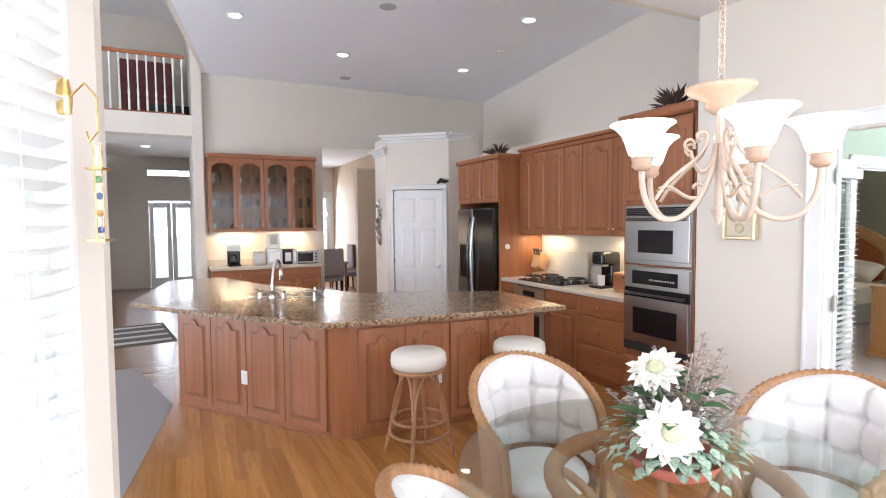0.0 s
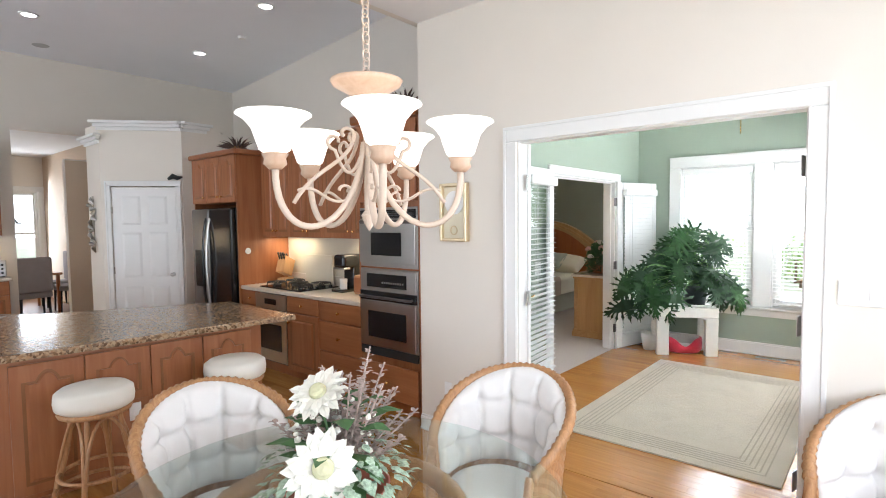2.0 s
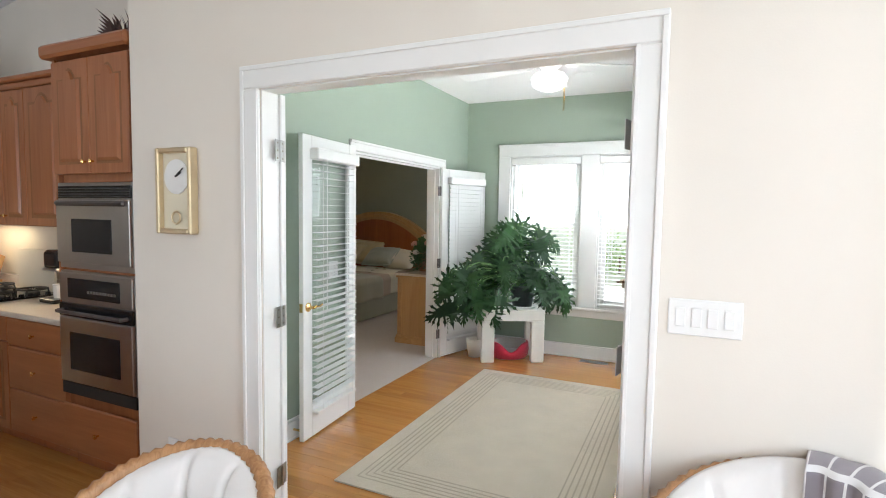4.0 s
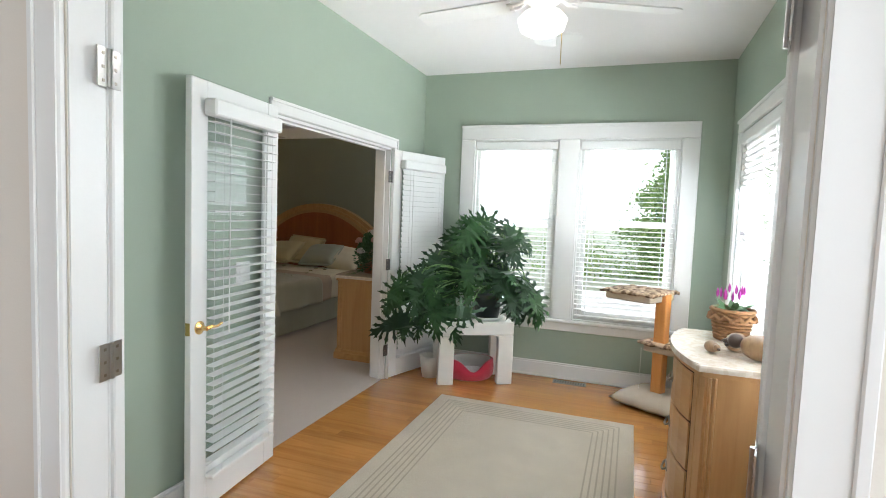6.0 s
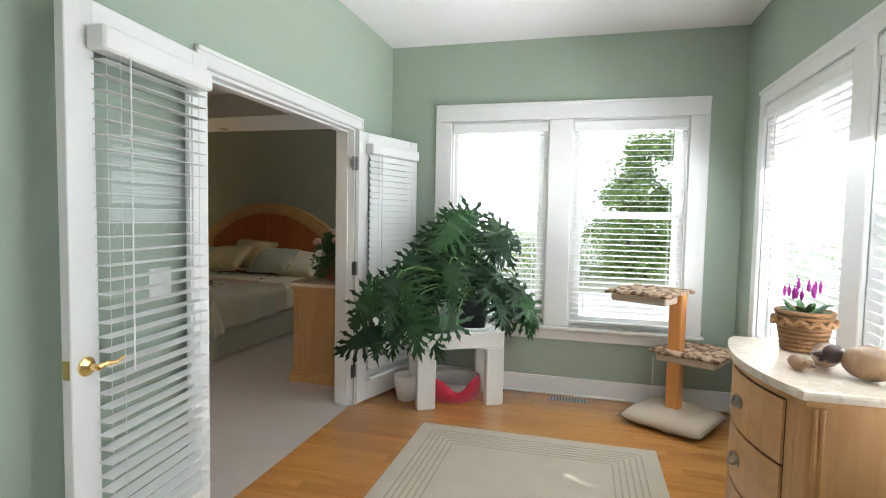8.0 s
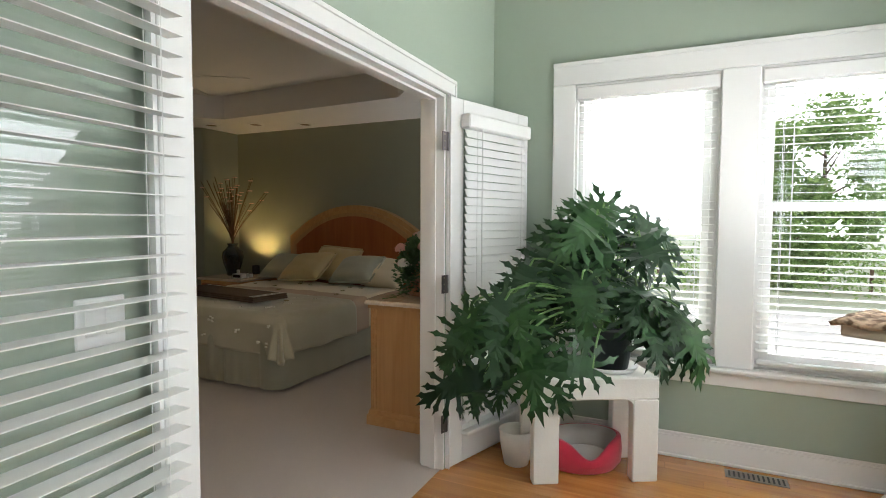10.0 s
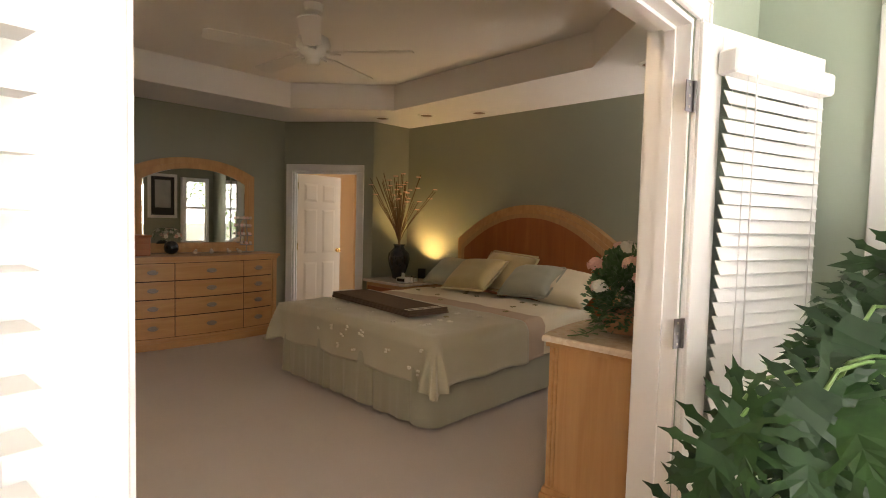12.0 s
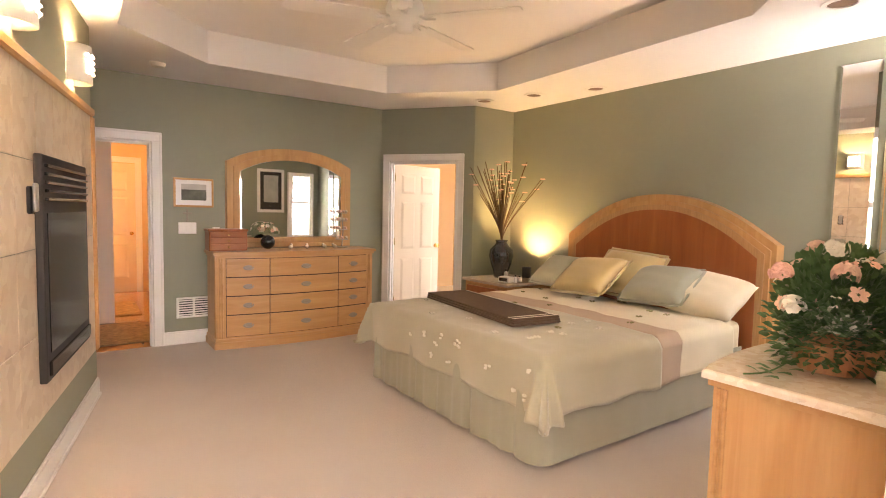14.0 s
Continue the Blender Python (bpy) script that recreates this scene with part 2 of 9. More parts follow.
def add_box(bm, x0, x1, y0, y1, z0, z1, bev=0.0, seg=1, m=None):
    r = bmesh.ops.create_cube(bm, size=1.0)
    vs = r["verts"]
    bmesh.ops.scale(bm, vec=(x1 - x0, y1 - y0, z1 - z0), verts=vs)
    bmesh.ops.translate(bm, vec=((x0 + x1) / 2, (y0 + y1) / 2, (z0 + z1) / 2), verts=vs)
    if m is not None:
        bmesh.ops.transform(bm, matrix=m, verts=vs)
    if bev:
        es = list({e for v in vs for e in v.link_edges})
        bmesh.ops.bevel(bm, geom=es, offset=bev, segments=seg, profile=0.5, affect="EDGES")
    return bm


def block(name, x0, x1, y0, y1, z0, z1, mat, parent=None, bev=0.004, label="", seg=1):
    return part(name, add_box(bmesh.new(), x0, x1, y0, y1, z0, z1, bev, seg), mat, parent, label)


def prism(bm, pts, z0, z1, bev=0.0, top=1.0):
    """An upright prism over a plan outline; top shrinks or grows its upper face."""
    cx, cy = sum(p[0] for p in pts) / len(pts), sum(p[1] for p in pts) / len(pts)
    lo = [bm.verts.new((x, y, z0)) for x, y in pts]
    hi = [bm.verts.new((cx + (x - cx) * top, cy + (y - cy) * top, z1)) for x, y in pts]
    k = len(pts)
    fs = [bm.faces.new(lo[::-1]), bm.faces.new(hi)]
    for i in range(k):
        fs.append(bm.faces.new((lo[i], lo[(i + 1) % k], hi[(i + 1) % k], hi[i])))
    if bev:
        es = [e for e in bm.edges if e.verts[0] in hi and e.verts[1] in hi]
        bmesh.ops.bevel(bm, geom=es, offset=bev, segments=2, profile=0.5, affect="EDGES")
    return bm


def panel(bm, pts, y0, y1, inset=0.0):
    """A slab over an outline in x and z, from depth y0 to y1; its face at y1 is drawn in by inset."""
    cx, cz = sum(p[0] for p in pts) / len(pts), sum(p[1] for p in pts) / len(pts)
    sx = max(abs(p[0] - cx) for p in pts)
    sz = max(abs(p[1] - cz) for p in pts)
    a = [bm.verts.new((x, y0, z)) for x, z in pts]
    b = [bm.verts.new((cx + (x - cx) * (1 - inset / sx), y1, cz + (z - cz) * (1 - inset / sz))) for x, z in pts]
    k = len(pts)
    bm.faces.new(a)
    bm.faces.new(b[::-1])
    for i in range(k):
        bm.faces.new((a[i], b[i], b[(i + 1) % k], a[(i + 1) % k]))
    return bm


def lathe(bm, prof, seg=24, cx=0.0, cy=0.0, cz=0.0):
    """Turns a profile of (radius, height) about the upright axis."""
    rings = []
    for r, z in prof:
        if r < 1e-5:
            rings.append([bm.verts.new((cx, cy, cz + z))])
        else:
            rings.append([bm.verts.new((cx + r * math.cos(2 * math.pi * i / seg), cy + r * math.sin(2 * math.pi * i / seg), cz + z)) for i in range(seg)])
    for a, b in zip(rings, rings[1:]):
        for i in range(seg):
            j = (i + 1) % seg
            if len(a) == 1 and len(b) == 1:
                continue
            if len(a) == 1:
                bm.faces.new((a[0], b[j], b[i]))
            elif len(b) == 1:
                bm.faces.new((a[i], a[j], b[0]))
            else:
                bm.faces.new((a[i], a[j], b[j], b[i]))
    return bm


def tube(bm, pts, r, seg=8, wrap=0.0, closed=False):
    """A round bar along points; r may be one radius or one for each point."""
    pts = [Vector(p) for p in pts]
    n = len(pts)
    rings = []
    prev = None
    for i, p in enumerate(pts):
        if closed:
            d = pts[(i + 1) % n] - pts[i - 1]
        else:
            d = pts[min(i + 1, n - 1)] - pts[max(i - 1, 0)]
        d = d.normalized() if d.length > 1e-9 else Vector((0, 0, 1))
        ref = prev if prev is not None else (Vector((0, 0, 1)) if abs(d.z) < 0.9 else Vector((1, 0, 0)))
        u = (ref - d * ref.dot(d)).normalized()
        v = d.cross(u)
        prev = u
        rr = r[i] if isinstance(r, (list, tuple)) else r
        if wrap:
            rr *= 1 + wrap * (1 if i % 2 else -1)
        rings.append([bm.verts.new(p + (u * math.cos(2 * math.pi * k / seg) + v * math.sin(2 * math.pi * k / seg)) * rr) for k in range(seg)])
    pairs = list(zip(rings, rings[1:])) + ([(rings[-1], rings[0])] if closed else [])
    for a, b in pairs:
        for k in range(seg):
            bm.faces.new((a[k], a[(k + 1) % seg], b[(k + 1) % seg], b[k]))
    if not closed:
        bm.faces.new(rings[0][::-1])
        bm.faces.new(rings[-1])
    return bm


def bez(p0, p1, p2, p3, n=12):
    p0, p1, p2, p3 = Vector(p0), Vector(p1), Vector(p2), Vector(p3)
    return [(1 - t) ** 3 * p0 + 3 * (1 - t) ** 2 * t * p1 + 3 * (1 - t) * t * t * p2 + t ** 3 * p3 for t in [i / n for i in range(n + 1)]]


def wall(name, p0, p1, thick, z0, z1, holes, left, right, label=""):
    """A wall from p0 to p1 whose body lies to the left of that way; holes are (u0, u1, z0, z1) along it.
    right: the paint on the face along the line, left: on the far face."""
    p0, p1 = Vector((*p0, 0)), Vector((*p1, 0))
    d = (p1 - p0)
    length = d.length
    m = Matrix.Translation(p0) @ pose(0, 0, 0, 0, 0, math.degrees(math.atan2(d.y, d.x)))
    bm = bmesh.new()
    us = sorted({0.0, length, *[u for h in holes for u in h[:2]]})
    for a, b in zip(us, us[1:]):
        cuts = sorted((h[2], h[3]) for h in holes if h[0] <= a + 1e-6 and h[1] >= b - 1e-6)
        z = z0
        for c0, c1 in cuts:
            if c0 > z + 1e-6:
                add_box(bm, a, b, 0, thick, z, c0)
            z = c1
        if z < z1 - 1e-6:
            add_box(bm, a, b, 0, thick, z, z1)
    bm.normal_update()
    for f in bm.faces:
        f.material_index = 1 if f.calc_center_median().y / thick > 0.75 else 0
    bmesh.ops.transform(bm, matrix=m, verts=bm.verts[:])
    ob = part(name, bm, (right, left))
    return tagged(ob, label or "painted plaster wall", "wall", kind="structure")


def struct(ob, label, category):
    return tagged(ob, label, category, kind="structure")


# ---- the large structure ----
SY0, SY1 = 0.57, 3.36          # sunroom, south and north wall faces
SX0, SX1 = 4.92, 8.92          # sunroom, west and east wall faces
SZ = 2.90                      # sunroom ceiling
BY0, BZ = 3.50, 2.62           # bedroom south wall face and lower ceiling
BX1, BYN = 11.15, 8.98          # bedroom east wall and north wall faces
KX1, KYN = 5.53, 10.40         # kitchen east wall and north wall faces


KZ, NZ = 4.08, 3.12            # flat kitchen ceiling, and the lower one over the nook
LEDGE = 2.66                   # plant ledge behind the tops of the wall cabinets


# floors
def slab(name, pts, z0, z1, mat, label, cat):
    return struct(part(name, prism(bmesh.new(), pts, z0, z1), mat), label, cat)


SUB = paint("sub_floor", (0.22, 0.1, 0.035), 0.5, 0.1, 6, 0.05, 100)
slab("floor_kitchen", [(0.80, -0.9), (4.92, -0.9), (4.92, 3.3), (6.0, 3.3), (6.0, 16.0), (0.80, 16.0)], -0.20, -0.012, SUB, "honey oak strip floor of the kitchen and nook", "floor")
slab("floor_sunroom", [(4.92, 0.3), (9.1, 0.3), (9.1, 3.38), (4.92, 3.38)], -0.20, -0.012, SUB, "honey oak strip floor of the sunroom", "floor")
slab("floor_great_room", [(-5.0, 2.2), (0.93, 2.2), (0.95, 4.4), (1.19, 6.05), (0.8, 7.6), (-5.0, 7.6)], -0.20, 0.004, GCARPET, "pale grey wall-to-wall carpet", "floor")
slab("floor_entrance", [(-5.0, 7.6), (0.8, 7.6), (1.19, 6.05), (1.19, 16.2), (-5.0, 16.2)], -0.20, 0.003, wood("dark_oak_floor", (0.2, 0.1, 0.05), (0.32, 0.18, 0.1), "x", 0.25, 1.0, 0.4), "polished timber floor of the entrance hall", "floor")
slab("floor_bedroom", [(5.0, 3.38), (11.3, 3.38), (11.3, 9.0), (10.0, 9.0), (5.0, 9.0)], -0.20, 0.0, CARPET, "pale beige carpet of the bedroom", "floor")
slab("floor_hall", [(5.0, 9.0), (9.0, 9.0), (9.0, 14.2), (5.0, 14.2)], -0.20, -0.002, OAKFLOOR, "warm oak floor of the back hall", "floor")
slab("floor_bath", [(9.0, 9.0), (13.0, 9.0), (13.0, 12.5), (9.0, 12.5)], -0.20, -0.002, LAMINATE, "pale tiled floor of the bathroom", "floor")

# walls round the breakfast nook and kitchen
OPY0, OPY1, OPZ = 1.07, 2.655, 2.145
wall("wall_west_of_sunroom", (4.82, 3.545), (4.82, 0.32), 0.10, 0, 3.4, [(3.545 - OPY1, 3.545 - OPY0, 0, OPZ)], GREEN, BEIGE)
wall("wall_oven_return", (4.92, 3.545), (5.75, 3.545), -0.044, 0, 4.1, [], BEIGE, BEIGE)
wall("wall_ledge_south", (5.752, 3.545), (7.1, 3.545), 0.07, LEDGE, 4.1, [], BEIGE, BEIGE)
wall("wall_kitchen_east", (KX1, 8.2), (KX1, 3.60), 0.12, 0, LEDGE, [], BEIGE, BEIGE)
wall("wall_ledge_east", (7.0, KYN), (6.08, 3.60), 0.10, LEDGE, 4.1, [], BEIGE, BEIGE)
slab("ledge_floor", [(KX1 + 0.122, 3.62), (6.2, 3.62), (7.1, KYN - 0.01), (KX1 + 0.122, KYN - 0.01)], LEDGE - 0.02, LEDGE, BEIGE, "plaster plant ledge above the cabinets", "ledge")
wall("wall_kitchen_north", (1.50, KYN), (7.1, KYN), 0.12, 0, 4.1, [(2.12, 2.76, 0, 3.0), (2.76, 3.4, 2.62, 3.0)], BEIGE, BEIGE)
DTAN = paint("tan_dining_and_shaded_return", (0.6, 0.47, 0.34), 0.7, 0.03)
# thin sheet before the cream wall; its tan holds warm shade as colour
wall("wall_dining_return", (4.262, KYN - 0.014), (4.96, KYN - 0.014), 0.012, 0, 2.60, [], DTAN, DTAN)
wall("wall_nook_southeast", (4.84, 0.33), (4.0, -0.55), 0.12, 0, 3.6, [(0.12, 1.08, 0.55, 2.75)], BEIGE, BEIGE)
wall("wall_nook_south", (4.0, -0.55), (1.5, -0.55), 0.12, 0, 3.6, [(0.1, 2.4, 0.55, 2.75)], BEIGE, BEIGE)
wall("wall_nook_southwest", (1.5, -0.55), (0.62, 0.95), 0.12, 0, 3.6, [(0.15, 1.5, 0.55, 2.75)], BEIGE, BEIGE)
wall("wall_nook_west", (0.62, 0.95), (1.155, 2.25), 0.12, 0, 3.9, [(0.10, 1.31, 0.55, 2.75)], BEIGE, BEIGE)
wall("wall_great_room_south", (1.155, 2.25), (-5.0, 2.25), -0.12, 0, 6.0, [], BEIGE, BEIGE)
wall("wall_great_room_west", (-5.0, 2.2), (-5.0, 16.2), 0.12, 0, 6.0, [], BEIGE, BEIGE)
wall("wall_entrance_north", (-5.0, 16.0), (2.2, 16.0), 0.12, 0, 6.0, [(5.55, 6.59, 0.0, 2.2), (5.55, 6.59, 2.84, 2.98)], BEIGE, BEIGE)
wall("wall_entrance_east", (1.62, 16.0), (1.62, 10.5), -0.12, 0, 6.0, [], BEIGE, BEIGE)
wall("wall_gallery", (-5.0, KYN), (1.50, KYN), 0.35, 3.05, 3.38, [], BEIGE, BEIGE, "plaster edge of the upper landing")
wall("wall_gallery_back", (-5.0, 13.6), (1.6, 13.6), 0.12, 3.38, 6.0, [], BEIGE, BEIGE)
column = struct(block("column", 1.50, 1.655, 10.3, 10.56, 0, 4.078, BEIGE, None, 0.004), "square cream plaster column beside the gallery", "column")
slab("ceiling_gallery_floor", [(-5.0, 10.5), (1.6, 10.5), (1.6, 13.6), (-5.0, 13.6)], 3.06, 3.36, CEIL, "white ceiling under the upper landing", "ceiling")
slab("ceiling_entrance", [(-5.0, 13.6), (1.6, 13.6), (1.6, 16.1), (-5.0, 16.1)], 3.3, 3.4, CEIL, "white ceiling of the entrance", "ceiling")
slab("ceiling_great_room", [(-5.1, 2.2), (1.3, 2.2), (1.6, 16.1), (-5.1, 16.1)], 5.9, 6.0, CEIL, "white ceiling of the tall great room", "ceiling")

# flat kitchen ceiling, and the lower one over the nook
slab("ceiling_kitchen", [(0.66, 3.62), (6.3, 3.62), (7.2, 10.5), (1.76, 10.5)], KZ, KZ + 0.12, KCEIL, "pale grey-white flat kitchen ceiling", "ceiling")
slab("ceiling_nook", [(0.4, -0.8), (5.0, -0.8), (5.0, 3.545), (0.4, 3.545)], NZ + 0.006, NZ + 0.12, CEIL, "white ceiling over the breakfast nook", "ceiling")
wall("wall_nook_fascia", (0.4, 3.55), (4.92, 3.55), 0.06, NZ + 0.01, 4.1, [], BEIGE, BEIGE, "plaster drop above the nook ceiling")
wall("wall_kitchen_west_drop", (1.74, 10.4), (0.64, 3.6), -0.05, KZ + 0.002, 6.0, [], BEIGE, BEIGE, "plaster upstand above the kitchen ceiling")

# pantry box in the corner
PA, PB = (4.21, 8.68), (4.98, 8.02)
wall("wall_pantry_front", PA, PB, 0.1, 0, 2.93, [(0.12, 0.92, 0, 2.12)], BEIGE, BEIGE)
wall("wall_pantry_side", (4.21, 9.2), PA, 0.1, 0, 2.93, [], BEIGE, BEIGE)
wall("wall_pantry_east", PB, (KX1, 8.02), 0.1, 0, 2.93, [], BEIGE, BEIGE)
slab("ceiling_pantry_top", [(4.25, 8.70), (5.0, 8.06), (5.6, 8.06), (5.6, 9.2), (4.25, 9.2)], 2.90, 2.93, BEIGE, "flat top of the pantry", "ceiling")

# sunroom
EWIN = [(0.95, 1.81), (2.0, 2.81)]
wall("wall_sunroom_east", (SX1, SY0 - 0.1), (SX1, SY1 + 0.14), -0.16, 0, 3.1, [(a - SY0 + 0.1, b - SY0 + 0.1, 0.57, 2.25) for a, b in EWIN], GREEN, GREEN)
SWIN = [(6.02, 7.06), (7.24, 8.42)]
wall("wall_sunroom_south", (4.90, SY0), (SX1 + 0.1, SY0), -0.16, 0, 3.1, [(a - 4.90, b - 4.90, 0.57, 2.22) for a, b in SWIN], GREEN, GREEN)
BDX0, BDX1, BDZ = 6.50, 8.165, 2.085
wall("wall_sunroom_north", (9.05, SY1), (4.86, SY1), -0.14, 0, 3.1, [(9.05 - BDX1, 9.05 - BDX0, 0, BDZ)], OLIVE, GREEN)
slab("ceiling_sunroom", [(4.86, 0.42), (9.06, 0.42), (9.06, 3.44), (4.86, 3.44)], SZ, SZ + 0.1, CEIL, "white flat ceiling of the sunroom", "ceiling")

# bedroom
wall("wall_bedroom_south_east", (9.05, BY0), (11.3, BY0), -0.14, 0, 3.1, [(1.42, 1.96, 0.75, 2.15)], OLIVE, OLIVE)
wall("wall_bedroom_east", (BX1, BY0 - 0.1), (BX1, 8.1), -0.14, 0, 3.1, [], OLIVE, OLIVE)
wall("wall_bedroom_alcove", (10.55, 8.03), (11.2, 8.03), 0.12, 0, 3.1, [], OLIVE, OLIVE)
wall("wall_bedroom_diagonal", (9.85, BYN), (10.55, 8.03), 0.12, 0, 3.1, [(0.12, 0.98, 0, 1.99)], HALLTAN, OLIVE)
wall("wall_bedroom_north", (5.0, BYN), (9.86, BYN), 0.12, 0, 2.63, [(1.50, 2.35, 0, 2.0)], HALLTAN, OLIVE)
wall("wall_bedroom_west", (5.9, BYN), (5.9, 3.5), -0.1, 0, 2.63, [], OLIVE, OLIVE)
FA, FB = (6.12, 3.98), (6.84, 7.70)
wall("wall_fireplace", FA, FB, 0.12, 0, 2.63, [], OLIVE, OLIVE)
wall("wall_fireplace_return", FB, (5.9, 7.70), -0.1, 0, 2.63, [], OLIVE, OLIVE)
# hall and bath beyond
wall("wall_hall_west", (6.36, 14.0), (6.36, 9.05), -0.1, 0, 2.6, [], HALLTAN, HALLTAN)
wall("wall_hall_east", (7.75, 9.05), (7.75, 14.0), -0.1, 0, 2.6, [], HALLTAN, HALLTAN)
wall("wall_hall_north", (6.2, 12.9), (7.9, 12.9), 0.1, 0, 2.6, [], HALLTAN, HALLTAN)
slab("ceiling_hall", [(6.2, 9.1), (8.0, 9.1), (8.0, 13.0), (6.2, 13.0)], 2.5, 2.6, CEIL, "ceiling of the back hall", "ceiling")
wall("wall_bath_north", (9.2, 11.2), (12.6, 11.2), 0.1, 0, 2.7, [(1.75, 2.25, 1.1, 2.0)], HALLTAN, HALLTAN)
wall("wall_bath_east", (12.6, 11.2), (12.6, 8.1), 0.1, 0, 2.7, [], HALLTAN, HALLTAN)
wall("wall_bath_west", (9.3, 9.1), (9.3, 11.2), 0.1, 0, 2.7, [], HALLTAN, HALLTAN)
slab("ceiling_bath", [(9.2, 9.1), (9.9, 9.1), (10.6, 8.2), (12.7, 8.2), (12.7, 11.3), (9.2, 11.3)], 2.6, 2.7, CEIL, "ceiling of the bathroom", "ceiling")

# bedroom tray ceiling: flat rim, upright band, raised middle
TRAY = [(7.55, 4.05), (9.35, 4.05), (10.12, 4.80), (10.25, 7.30), (9.45, 8.15), (7.70, 8.15), (7.0, 7.48), (6.98, 4.75)]
OUT = [(5.8, 3.45), (11.2, 3.45), (11.2, 3.45), (11.2, 9.05), (11.2, 9.05), (5.8, 9.05), (5.8, 9.05), (5.8, 3.45)]
bm = bmesh.new()
ri = [bm.verts.new((x, y, BZ)) for x, y in TRAY]
rt = [bm.verts.new((x, y, BZ + 0.28)) for x, y in TRAY]
ro = [bm.verts.new((x, y, BZ)) for x, y in ((5.8, 3.45), (11.2, 3.45), (11.2, 9.05), (5.8, 9.05))]
own = [0, 1, 1, 2, 2, 3, 3, 0]
for i in range(8):
    j = (i + 1) % 8
    bm.faces.new((ri[i], ri[j], rt[j], rt[i]))
    if own[i] == own[j]:
        bm.faces.new((ri[i], ri[j], ro[own[i]]))
    else:
        bm.faces.new((ri[i], ri[j], ro[own[j]], ro[own[i]]))
bm.faces.new(rt)
struct(part("ceiling_bedroom", bm, CEIL), "white tray ceiling with a raised eight-sided middle", "ceiling")
# unseen slab added over all rooms to keep sky and sun out
slab("roof_over_house", [(-5.2, 2.0), (1.2, 2.0), (0.4, -0.9), (9.2, -0.9), (9.2, 3.2), (13, 3.2), (13, 16.3), (-5.2, 16.3)], 6.05, 6.2, KCEIL, "unseen flat slab added above the rooms to block the sky", "roof")


# trim: casings round openings and baseboards
def casing(name, p0, p1, z1, w=0.10, out=0.022, z0=0.0, sill=False, both=0.0, label="white moulded door casing", thin=False):
    """Casing round an opening that runs from p0 to p1 on a wall face; it stands out to the right of that way."""
    p0, p1 = Vector((*p0, 0)), Vector((*p1, 0))
    d = p1 - p0
    L = d.length
    m = Matrix.Translation(p0) @ pose(0, 0, 0, 0, 0, math.degrees(math.atan2(d.y, d.x)))
    bm = bmesh.new()
    faces = [(-out, 0.0)] + ([(both, both + out)] if both else [])
    for ya, yb in faces:
        add_box(bm, -w, 0.0, ya, yb, z0, z1, 0.006)
        add_box(bm, L, L + w, ya, yb, z0, z1, 0.006)
        add_box(bm, -w, L + w, ya, yb, z1, z1 + w, 0.006)
        yy = (ya - 0.008, ya) if ya < 0 else (yb, yb + 0.008)
        add_box(bm, -w + 0.001, -w + 0.022, *yy, z0, z1 + w - 0.0225, 0.003)
        add_box(bm, L + w - 0.022, L + w - 0.001, *yy, z0, z1 + w - 0.0225, 0.003)
        add_box(bm, -w + 0.001, L + w - 0.001, *yy, z1 + w - 0.022, z1 + w - 0.001, 0.003)
        add_box(bm, -0.016, -0.004, yy[0] + (0.004 if ya < 0 else 0), yy[1] - (0 if ya < 0 else 0.004), z0, z1, 0.0)
        add_box(bm, L + 0.004, L + 0.016, yy[0] + (0.004 if ya < 0 else 0), yy[1] - (0 if ya < 0 else 0.004), z0, z1, 0.0)
    if both:
        t = 0.006 if thin else 0.018
        add_box(bm, 0.0, t, 0.002, both - 0.002, z0, z1)
        add_box(bm, L - t, L, 0.002, both - 0.002, z0, z1)
        add_box(bm, t, L - t, 0.002, both - 0.002, z1 - t, z1)
        if thin:
            bmesh.ops.transform(bm, matrix=m, verts=bm.verts[:])
            return struct(part(name, bm, WHITE), label, "door casing")
        add_box(bm, t, t + 0.012, both * 0.35, both * 0.6, z0, z1 - t)
        add_box(bm, L - t - 0.012, L - t, both * 0.35, both * 0.6, z0, z1 - t)
        add_box(bm, t, L - t, both * 0.35, both * 0.6, z1 - t - 0.012, z1 - t)
    bmesh.ops.transform(bm, matrix=m, verts=bm.verts[:])
    return struct(part(name, bm, WHITE), label, "door casing")


casing("trim_sunroom_opening", (4.82, OPY1), (4.82, OPY0), OPZ, 0.10, both=0.10, thin=True)
bm = bmesh.new()
for x0, x1, z0, z1 in ((BDX0 - 0.02, BDX0, 0, BDZ), (BDX1, BDX1 + 0.085, 0, BDZ), (BDX0 - 0.02, BDX1 + 0.085, BDZ, BDZ + 0.085)):
    add_box(bm, x0, x1, SY1 - 0.022, SY1, z0, z1, 0.006)
add_box(bm, BDX1 + 0.063, BDX1 + 0.084, SY1 - 0.030, SY1 - 0.022, 0, BDZ + 0.062, 0.003)
add_box(bm, BDX0 - 0.019, BDX1 + 0.084, SY1 - 0.030, SY1 - 0.022, BDZ + 0.063, BDZ + 0.084, 0.003)
add_box(bm, BDX1 + 0.004, BDX1 + 0.016, SY1 - 0.026, SY1 - 0.022, 0, BDZ)
struct(part("trim_bedroom_opening", bm, WHITE), "white moulded casing of the double doorway", "door casing")
bm = bmesh.new()
